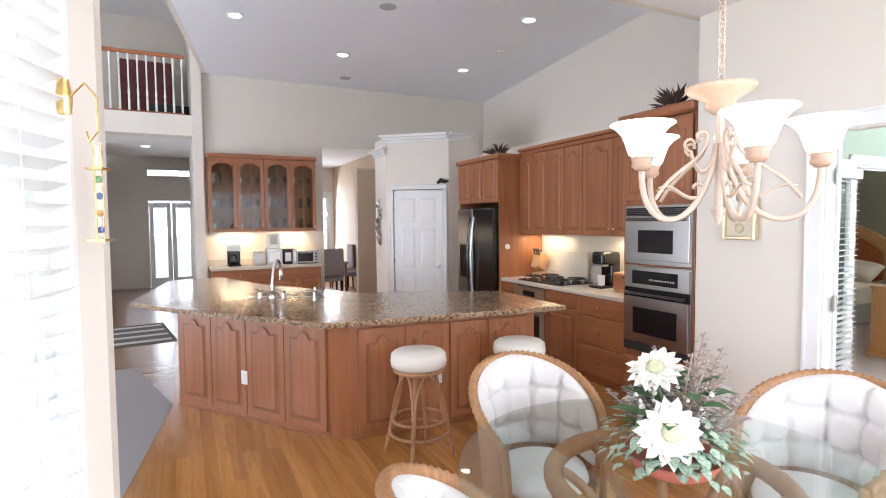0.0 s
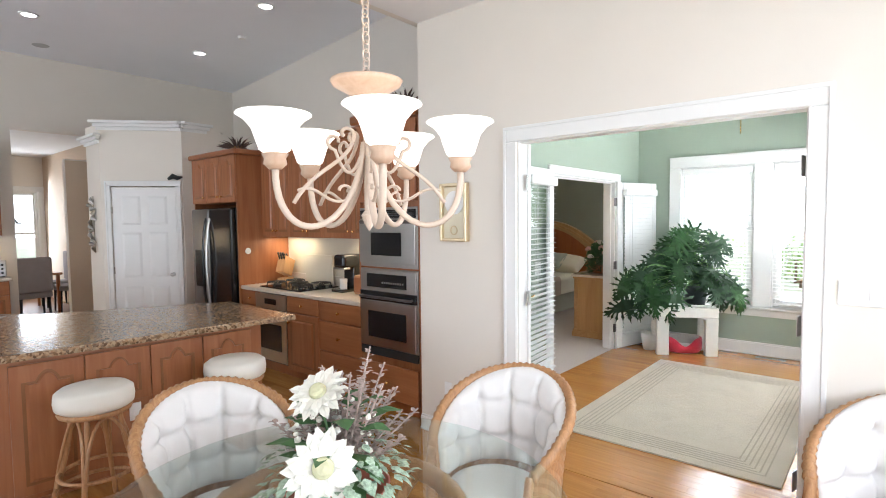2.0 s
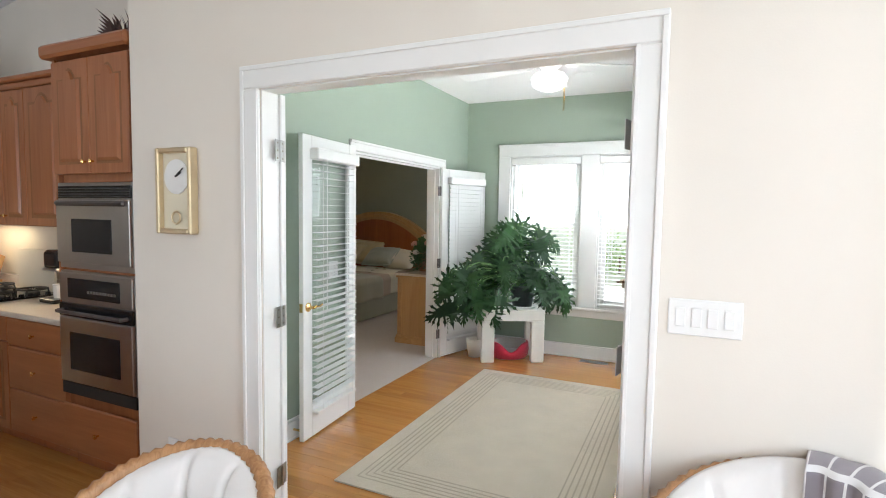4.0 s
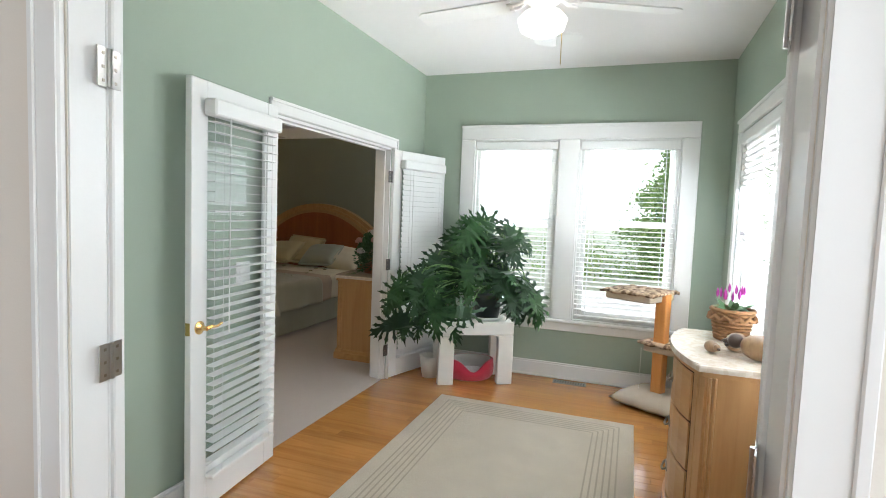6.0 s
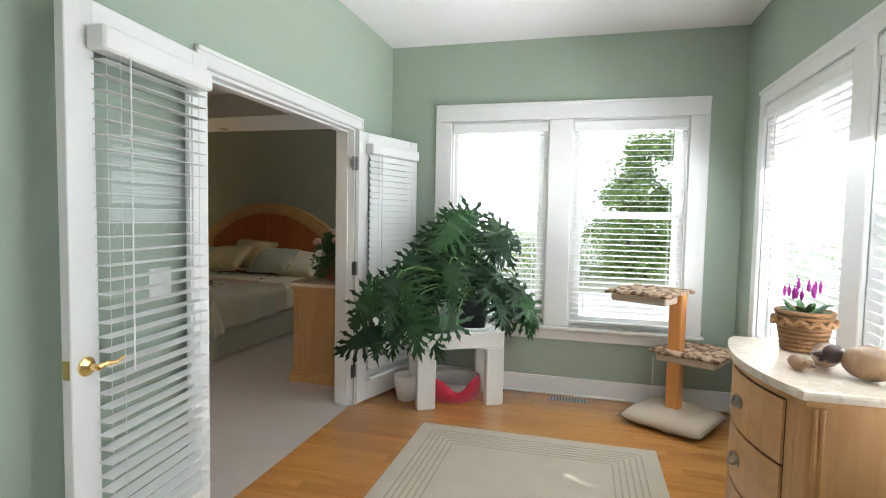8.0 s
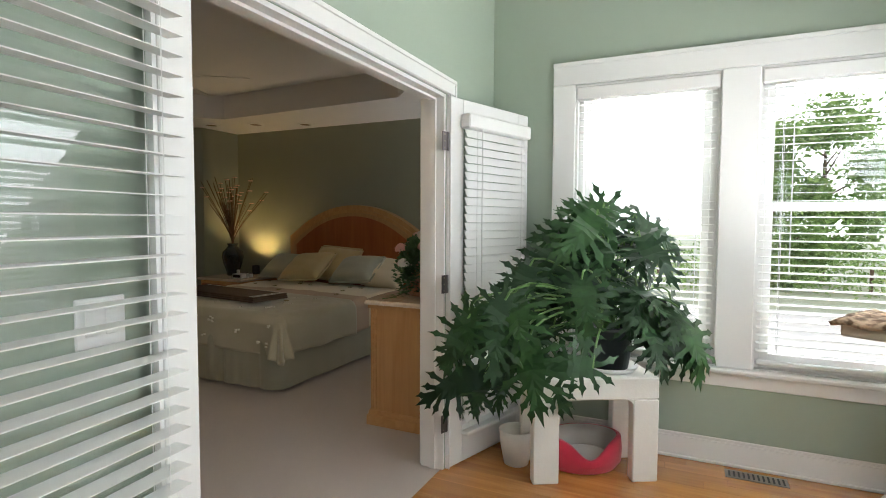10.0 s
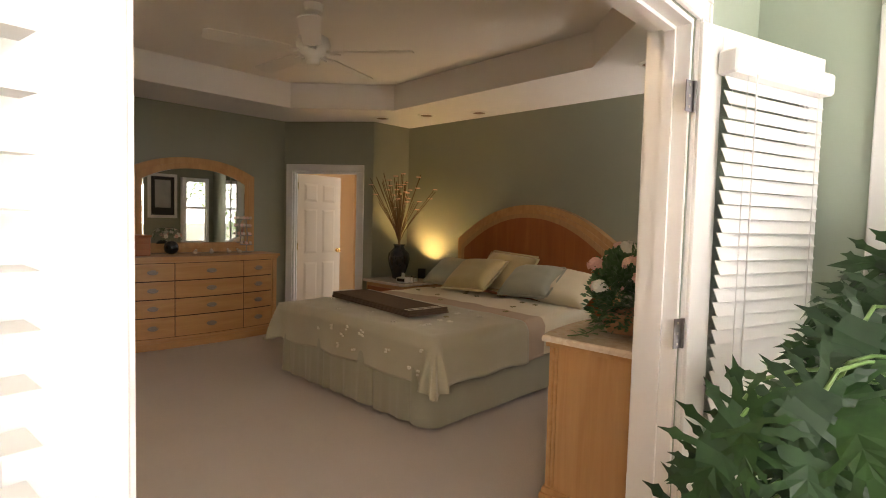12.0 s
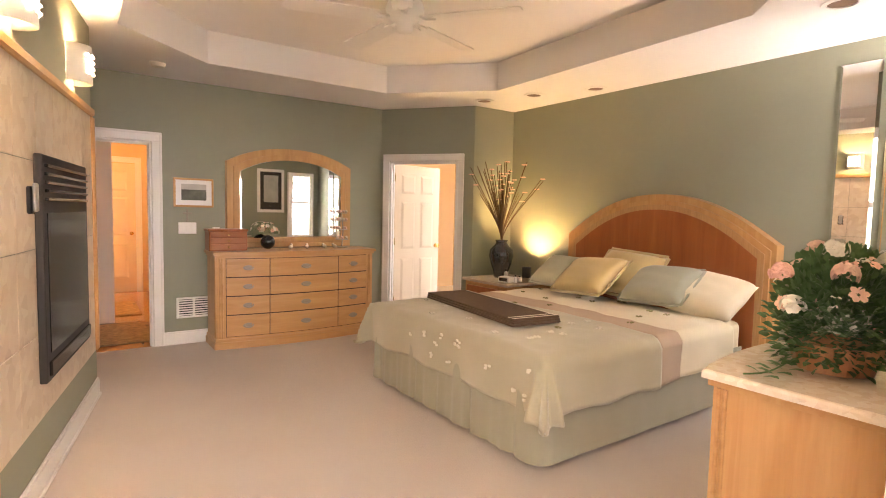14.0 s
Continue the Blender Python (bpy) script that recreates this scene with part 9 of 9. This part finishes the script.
e = thing("door_8", 0.55, 15.99, 0.0, 0, "white glazed front door with a sidelight", "door", kind="structure")
for x0, x1 in ((0.01, 0.50), (0.515, 1.03)):
    bm = bmesh.new()
    s_ = 0.10
    add_box(bm, x0, x0 + s_, -0.02, 0.03, 0, 2.15, 0.004)
    add_box(bm, x1 - s_, x1, -0.02, 0.03, 0, 2.15, 0.004)
    add_box(bm, x0 + s_, x1 - s_, -0.02, 0.03, 0, 0.25, 0.004)
    add_box(bm, x0 + s_, x1 - s_, -0.02, 0.03, 2.02, 2.15, 0.004)
    f = part("door_leaf", bm, WHITE, e)
    part("pane", add_box(bmesh.new(), x0 + s_, x1 - s_, 0.0, 0.006, 0.25, 2.02), GLASS, f).visible_shadow = False
casing("trim_front_door", (0.555, 16.0), (1.585, 16.0), 2.2, 0.03)
e = thing("wall_mask", -0.35, 14.4, 1.7, -60, "dark carved round wall plaque", "wall art")
part("plaque", lathe(bmesh.new(), [(0, 0), (0.17, 0), (0.2, 0.03), (0.12, 0.06), (0, 0.05)], 18), BLACKMATT, e).matrix_basis = pose(0, 0, 0, 90, 0, 0)
wall("wall_entrance_west", (-0.45, 16.0), (-0.45, 11.5), 0.1, 0, 3.06, [(2.2, 3.1, 0, 2.1)], BEIGE, BEIGE)
e = thing("striped_rug", 0.35, 9.6, 0.002, 8, "grey and cream striped runner rug", "rug")
part("rug_body", add_box(bmesh.new(), -0.9, 0.75, -0.8, 0.8, 0, 0.01, 0.003), paint("charcoal_rug", (0.12, 0.12, 0.12), 0.95, 0.15, 20, 0.5, 300), e)
for q in range(4):
    part("stripe", add_box(bmesh.new(), -0.85, 0.70, -0.68 + 0.4 * q, -0.54 + 0.4 * q, 0.0101, 0.012), GREYF, e)

# dining room beyond
wall("wall_dining_north", (2.4, 15.2), (6.4, 15.2), 0.12, 0, 3.2, [(1.55, 2.55, 0.35, 2.35)], BEIGE, BEIGE)
wall("wall_dining_east", (5.15, 15.2), (5.15, 10.52), -0.1, 0, 3.2, [], DTAN, BEIGE)
wall("wall_dining_west", (2.4, 10.52), (2.4, 15.2), -0.1, 0, 3.2, [], BEIGE, BEIGE)
slab("ceiling_dining", [(2.3, 10.5), (6.0, 10.5), (6.0, 15.3), (2.3, 15.3)], 3.1, 3.2, CEIL, "white ceiling of the dining room", "ceiling")
window("window_10", (3.95, 15.2), (4.95, 15.2), 0.35, 2.35, 0.12, 0, "tall dining room window with daylight", False)
window_trim("trim_window_dining", (3.95, 15.2), (4.95, 15.2), 0.35, 2.35, [], 0.1)
e = thing("dining_table", 4.25, 13.0, 0, 0, "dark dining table set for guests", "table")
part("tabletop", add_box(bmesh.new(), -0.35, 0.35, -0.8, 0.8, 0.71, 0.75, 0.008), CHERRY, e)
for sx in (-0.3, 0.3):
    for sy in (-0.7, 0.7):
        part("leg", tube(bmesh.new(), [(sx, sy, 0), (sx, sy, 0.71)], [0.025, 0.035], 8), CHERRY, e)
TAUPEF = paint("taupe_upholstery", (0.3, 0.26, 0.25), 0.9, 0.08, 10, 0.3, 200)


def dining_seat(x, y, rz):
    e = thing("upholstered_chair", x, y, 0, rz, "taupe upholstered high-back dining chair", "chair", "formal dining chairs")
    part("seat", add_box(bmesh.new(), -0.24, 0.24, -0.24, 0.24, 0.40, 0.50, 0.03, 3), TAUPEF, e)
    bm = add_box(bmesh.new(), -0.24, 0.24, 0.18, 0.27, 0.5, 1.08, 0.035, 3)
    part("backrest", bm, TAUPEF, e)
    for sx in (-0.2, 0.2):
        for sy in (-0.2, 0.2):
            part("leg", tube(bmesh.new(), [(sx, sy, 0), (sx * 0.95, sy * 0.95, 0.4)], [0.014, 0.022], 6), BLACKMATT, e)
    return e


d0 = dining_seat(4.78, 12.5, -90)
copy_thing(d0, pose(4.78, 13.4, 0, 0, 0, -90))
copy_thing(d0, pose(4.05, 11.75, 0, 0, 0, 180))
e = thing("dining_chandelier", 4.05, 12.9, 1.75, 0, "black iron candle chandelier over the dining table", "chandelier")
part("stem", tube(bmesh.new(), [(0, 0, -0.1), (0, 0, 1.35)], 0.008, 6), BLACKMATT, e)
for k in range(6):
    a = k * math.pi / 3
    c_, s_ = math.cos(a), math.sin(a)
    ar = part("arm", tube(bmesh.new(), bez((0, 0, 0.1), (0.05 * c_, 0.05 * s_, -0.2), (0.22 * c_, 0.22 * s_, -0.15), (0.24 * c_, 0.24 * s_, 0.02), 8), 0.008, 6), BLACKMATT, e)
    part("candle", tube(bmesh.new(), [(0.24 * c_, 0.24 * s_, 0.02), (0.24 * c_, 0.24 * s_, 0.11)], 0.011, 6), BULBM, ar)

# ---- bedroom small things ----
e = thing("landscape_picture", 7.72, BYN - 0.001, 1.525, 0, "small framed landscape picture with a white mount", "picture")
part("frame", add_box(bmesh.new(), -0.185, 0.185, -0.02, 0, -0.145, 0.145, 0.005), BLOND_H, e)
part("mount", add_box(bmesh.new(), -0.165, 0.165, -0.022, -0.02, -0.125, 0.125), WHITE, e)
part("print", add_box(bmesh.new(), -0.115, 0.115, -0.024, -0.022, -0.075, 0.085), paint("dark_landscape", (0.12, 0.13, 0.1), 0.5, 0.8, 14), e)
part("print_sky", add_box(bmesh.new(), -0.115, 0.115, -0.0245, -0.0241, 0.03, 0.085), paint("pale_sky_print", (0.5, 0.5, 0.46), 0.5, 0.2, 14), e)
e = thing("small_cross", 7.66, BYN - 0.001, 1.29, 0, "small bronze cross on the wall", "ornament")
bm = add_box(bmesh.new(), -0.008, 0.008, -0.012, 0, -0.06, 0.07, 0.003)
add_box(bm, -0.04, 0.04, -0.012, 0, 0.02, 0.036, 0.003)
part("cross", bm, PEWTER, e)
e = thing("return_vent", 7.71, BYN - 0.001, 0.365, 0, "white louvred return-air grille low on the wall", "vent")
bm = bmesh.new()
for x0, x1, z0, z1 in ((-0.16, -0.135, -0.105, 0.105), (0.135, 0.16, -0.105, 0.105), (-0.135, 0.135, -0.105, -0.085), (-0.135, 0.135, 0.085, 0.105), (-0.01, 0.01, -0.085, 0.085)):
    add_box(bm, x0, x1, -0.012, 0, z0, z1, 0.002)
part("frame", bm, WHITE, e)
part("backing", add_box(bmesh.new(), -0.135, 0.135, -0.002, -0.0005, -0.085, 0.085), BLACKMATT, e)
for q in range(7):
    part("louvre", add_box(bmesh.new(), -0.135, 0.135, -0.011, -0.003, -0.078 + 0.024 * q, -0.066 + 0.024 * q), WHITE, e)
DT = 0.956
e = thing("jewellery_box", 7.98, BYN - 0.22, DT, 0, "reddish wooden jewellery chest with small drawers", "jewellery box")
part("body", add_box(bmesh.new(), -0.18, 0.18, -0.10, 0.10, 0, 0.19, 0.006), CHERRY, e)
part("lid", add_box(bmesh.new(), -0.19, 0.19, -0.11, 0.11, 0.191, 0.215, 0.006), CHERRY, e)
for q in range(3):
    d = part("drawer_front", add_box(bmesh.new(), -0.165, 0.165, -0.107, -0.1, 0.012 + 0.06 * q, 0.066 + 0.06 * q, 0.003), MAPLE_H, e)
    part("knob", add_box(bmesh.new(), -0.012, 0.012, -0.115, -0.107, 0.033 + 0.06 * q, 0.043 + 0.06 * q), BRASS, d)
e = thing("flower_vase", 8.40, BYN - 0.20, DT, 0, "dark blue round vase with a small posy", "vase")
bm = bmesh.new()
bmesh.ops.create_uvsphere(bm, u_segments=18, v_segments=12, radius=0.075, matrix=Matrix.Translation((0, 0, 0.075)))
part("bowl", bm, NAVY, e, "", True)
random.seed(31)


def posy(e, cx, cz, rx, rz_, n, leafs, cols, pet=0.21):
    for mt, cnt in cols:
        bm = bmesh.new()
        for k in range(cnt):
            a, b = random.uniform(0, 6.28), random.uniform(-0.3, 1.5)
            c = Vector((cx + rx * math.cos(a) * math.cos(b), rx * 0.8 * math.sin(a) * math.cos(b), cz + rz_ * math.sin(b)))
            petal_mesh(bm, c, (c - Vector((cx, 0, cz))) + Vector((0, 0, 0.01)), rx * pet, rx * pet * 0.75, 6, 0.3)
        part("blossom", bm, mt, e)
    bm = bmesh.new()
    for k in range(leafs):
        a, b = random.uniform(0, 6.28), random.uniform(-0.7, 1.5)
        q = random.uniform(0.5, 1.0)
        c = Vector((cx + q * rx * math.cos(a) * math.cos(b), q * rx * 0.8 * math.sin(a) * math.cos(b), cz + q * rz_ * math.sin(b)))
        leaf_into(bm, c, c - Vector((cx, 0, cz - 0.1)), Vector((random.uniform(-1, 1), random.uniform(-1, 1), 1)).normalized(), rx * 0.15, rx * 0.10)
    lf = part("foliage", bm, LEAFG, e, "dark green small leaves")
    lf["kind"] = "stuff"


posy(e, 0, 0.19, 0.12, 0.09, 1, 70, ((FWHITE, 12), (BLOSSOM, 6)))
for x in (8.62, 8.80, 9.0, 9.12):
    e = thing("figurine", x, BYN - 0.28, DT, x * 90, "small pale ceramic animal figurine on the dresser", "ornament", "dresser figurines")
    bm = bmesh.new()
    bmesh.ops.create_uvsphere(bm, u_segments=10, v_segments=7, radius=0.025, matrix=Matrix.Translation((0, 0, 0.024)) @ Matrix.Diagonal((1.5, 1, 0.9, 1)))
    bmesh.ops.create_uvsphere(bm, u_segments=10, v_segments=7, radius=0.016, matrix=Matrix.Translation((0.035, 0, 0.045)))
    part("figure", bm, MARBLE, e, "", True)
e = thing("earring_tree", 9.26, BYN - 0.16, DT, 20, "ornate dark metal stand hung with small trinkets", "stand")
part("post", tube(bmesh.new(), [(0, 0, 0), (0.02, 0, 0.2), (-0.01, 0, 0.42)], 0.007, 6), PEWTER, e)
part("foot", lathe(bmesh.new(), [(0, 0), (0.07, 0), (0.07, 0.01), (0, 0.012)], 14), PEWTER, e)
for z in (0.09, 0.2, 0.3, 0.39):
    sh = part("tier", lathe(bmesh.new(), [(0, z), (0.085 - z * 0.08, z), (0.08 - z * 0.08, z + 0.006), (0, z + 0.006)], 14), PEWTER, e)
    for q in range(4):
        bm = bmesh.new()
        a = q * 1.6 + z * 9
        bmesh.ops.create_icosphere(bm, subdivisions=1, radius=0.02, matrix=Matrix.Translation((0.05 * math.cos(a), 0.05 * math.sin(a), z + 0.025)))
        part("trinket", bm, MARBLE if q % 2 else BLOSSOM, sh)
# flowers on the chest
e = thing("silk_flowers", 8.94, 3.88, 0.862, 0, "pink and white silk flowers in a low basket", "flowers")
part("basket", lathe(bmesh.new(), [(0, 0), (0.12, 0), (0.15, 0.10), (0.14, 0.10), (0, 0.03)], 20), wood("terracotta_basket", (0.35, 0.16, 0.08), (0.5, 0.26, 0.14), "x"), e)
PINK = paint("pink_silk", (0.78, 0.45, 0.38), 0.8, 0.1, 40)
posy(e, 0, 0.18, 0.26, 0.25, 1, 2200, ((FWHITE, 10), (PINK, 8), (BLOSSOM, 6)), 0.12)
for k, (a, b, mt) in enumerate(((3.6, 0.7, BLOSSOM), (2.9, 0.15, FWHITE), (4.6, 0.35, PINK), (5.4, 0.9, FWHITE), (1.2, 1.1, BLOSSOM), (3.3, 1.25, FWHITE), (5.9, 0.3, BLOSSOM), (2.2, 0.6, PINK))):
    bm = bmesh.new()
    cc = Vector((0.25 * math.cos(a) * math.cos(b), 0.21 * math.sin(a) * math.cos(b), 0.20 + 0.24 * math.sin(b)))
    for q in range(22):
        u, v = random.uniform(0, 6.28), random.uniform(-0.2, 1.0)
        d = Vector((math.cos(u) * math.sqrt(1 - v * v), math.sin(u) * math.sqrt(1 - v * v), v))
        petal_mesh(bm, cc + d * 0.036, d, 0.021, 0.019, 5, 0.25)
    part("hydrangea_head", bm, mt, e, "rounded silk flower head")
bm = bmesh.new()
tube(bm, bez((-0.12, 0.05, 0.05), (-0.22, 0.1, 0.02), (-0.3, 0.05, 0.012), (-0.40, 0.12, 0.012), 12), 0.003, 5)
for q in range(9):
    leaf_into(bm, Vector((-0.16 - 0.027 * q, 0.07 + 0.02 * math.sin(q * 2), 0.016)), Vector((-0.3, math.sin(q * 2.2), 0.25)), Vector((0, 0, 1)), 0.055, 0.045)
part("ivy_trail", bm, LEAFG, e, "trailing ivy sprig")
for x, y, h, r in ((9.42, 3.72, 0.2, 0.05), (9.3, 3.62, 0.14, 0.04)):
    e = thing("grey_jar", x, y, 0.862, 0, "grey ceramic jar on the chest of drawers", "jar", "chest jars")
    part("jar", lathe(bmesh.new(), [(0, 0), (r * 1.3, 0), (r * 1.3, 0.015), (r, 0.03), (r * 1.1, h * 0.6), (r * 0.7, h), (0, h)], 18), paint("grey_ceramic", (0.35, 0.34, 0.34), 0.4, 0.1), e, "", True)
# mirrors on the east wall
for y in (4.55, 4.27):
    e = thing("mirror_panel", BX1 - 0.004, y, 1.62, -90, "tall narrow clear mirror on the olive wall", "mirror", "tall wall mirrors")
    part("glass", panel(bmesh.new(), [(-0.12, -0.85), (0.12, -0.85), (0.12, 0.85), (-0.12, 0.85)], 0, -0.014, 0.018), MIRROR, e)
# picture seen in the dresser mirror
e = thing("framed_print", 10.12, BY0 + 0.002, 1.75, 180, "large white-framed print with a grey picture", "picture")
part("frame", add_box(bmesh.new(), -0.28, 0.28, -0.025, 0, -0.45, 0.45, 0.006), WHITE, e)
part("mount", add_box(bmesh.new(), -0.22, 0.22, -0.027, -0.025, -0.39, 0.39), BLACKMATT, e)
part("print", add_box(bmesh.new(), -0.15, 0.15, -0.029, -0.027, -0.24, 0.32), paint("grey_print", (0.4, 0.4, 0.38), 0.5, 0.3, 6), e)
# rugs in the back hall
for y in (9.75, 11.35):
    e = thing("hall_rug", 7.0, y, 0.001, 0, "patterned beige hall rug on the oak floor", "rug", "hall rugs")
    part("rug_body", add_box(bmesh.new(), -0.42, 0.42, -0.55, 0.55, 0, 0.01, 0.003), paint("patterned_rug", (0.3, 0.22, 0.13), 0.95, 0.8, 14, 0.5, 200), e)
    part("border", add_box(bmesh.new(), -0.38, 0.38, -0.51, 0.51, 0.0101, 0.0115), paint("rug_field", (0.38, 0.27, 0.15), 0.95, 0.7, 20, 0.5, 200), e)
# bathroom glimpse
box_thing("bath_vanity", 11.1, 10.6, 0, 0, 1.1, 0.55, 0.8, BLOND, "blond bathroom vanity under the window", "cabinet")

# ---- floor boards ----
def boards(floor, x0, x1, y0, y1, limit, seed):
    rnd = random.Random(seed)
    w = 0.085
    bm = add_box(bmesh.new(), 0, w - 0.0007, 0, 1.0, -0.012, 0.0)
    for v in bm.verts:
        if v.co.z > -0.001:
            v.co.x = min(max(v.co.x, 0.0004), w - 0.0011)
    me = bpy.data.meshes.new("floor_board")
    bm.to_mesh(me)
    bm.free()
    me.materials.append(OAKFLOOR)
    vs, fs = [], []
    made = 0
    x = x0
    while x < x1 - 0.02:
        y = y0 - rnd.uniform(0, 0.9)
        while y < y1:
            ln = rnd.uniform(0.9, 1.9)
            a, b = max(y, y0), min(y + ln, y1)
            y += ln
            if b - a < 0.03:
                continue
            if made < limit:
                o = new("floor_board", me)
                o.parent = floor
                o.location = (x, a, 0)
                o.scale = (1, b - a - 0.0007, 1)
                made += 1
            else:
                i = len(vs)
                vs += [(x, a, 0), (x + w - 0.0007, a, 0), (x + w - 0.0007, b - 0.0007, 0), (x, b - 0.0007, 0), (x, a, -0.01), (x + w - 0.0007, a, -0.01), (x + w - 0.0007, b - 0.0007, -0.01), (x, b - 0.0007, -0.01)]
                fs += [(i, i + 1, i + 2, i + 3), (i, i + 4, i + 5, i + 1), (i + 1, i + 5, i + 6, i + 2), (i + 2, i + 6, i + 7, i + 3), (i + 3, i + 7, i + 4, i)]
        x += w
    if vs:
        me = bpy.data.meshes.new("floor_boards")
        me.from_pydata(vs, [], fs)
        me.materials.append(OAKREST)
        o = new("floor_boards", me)
        o.parent = floor
        o["kind"] = "stuff"


boards(scene.objects["floor_sunroom"], 4.90, 9.06, 0.44, 3.378, 300, 1)
boards(scene.objects["floor_kitchen"], 0.89, 4.88, -0.6, 3.62, 300, 2)
boards(scene.objects["floor_kitchen"], 0.89, 5.70, 3.62, 10.6, 0, 3)
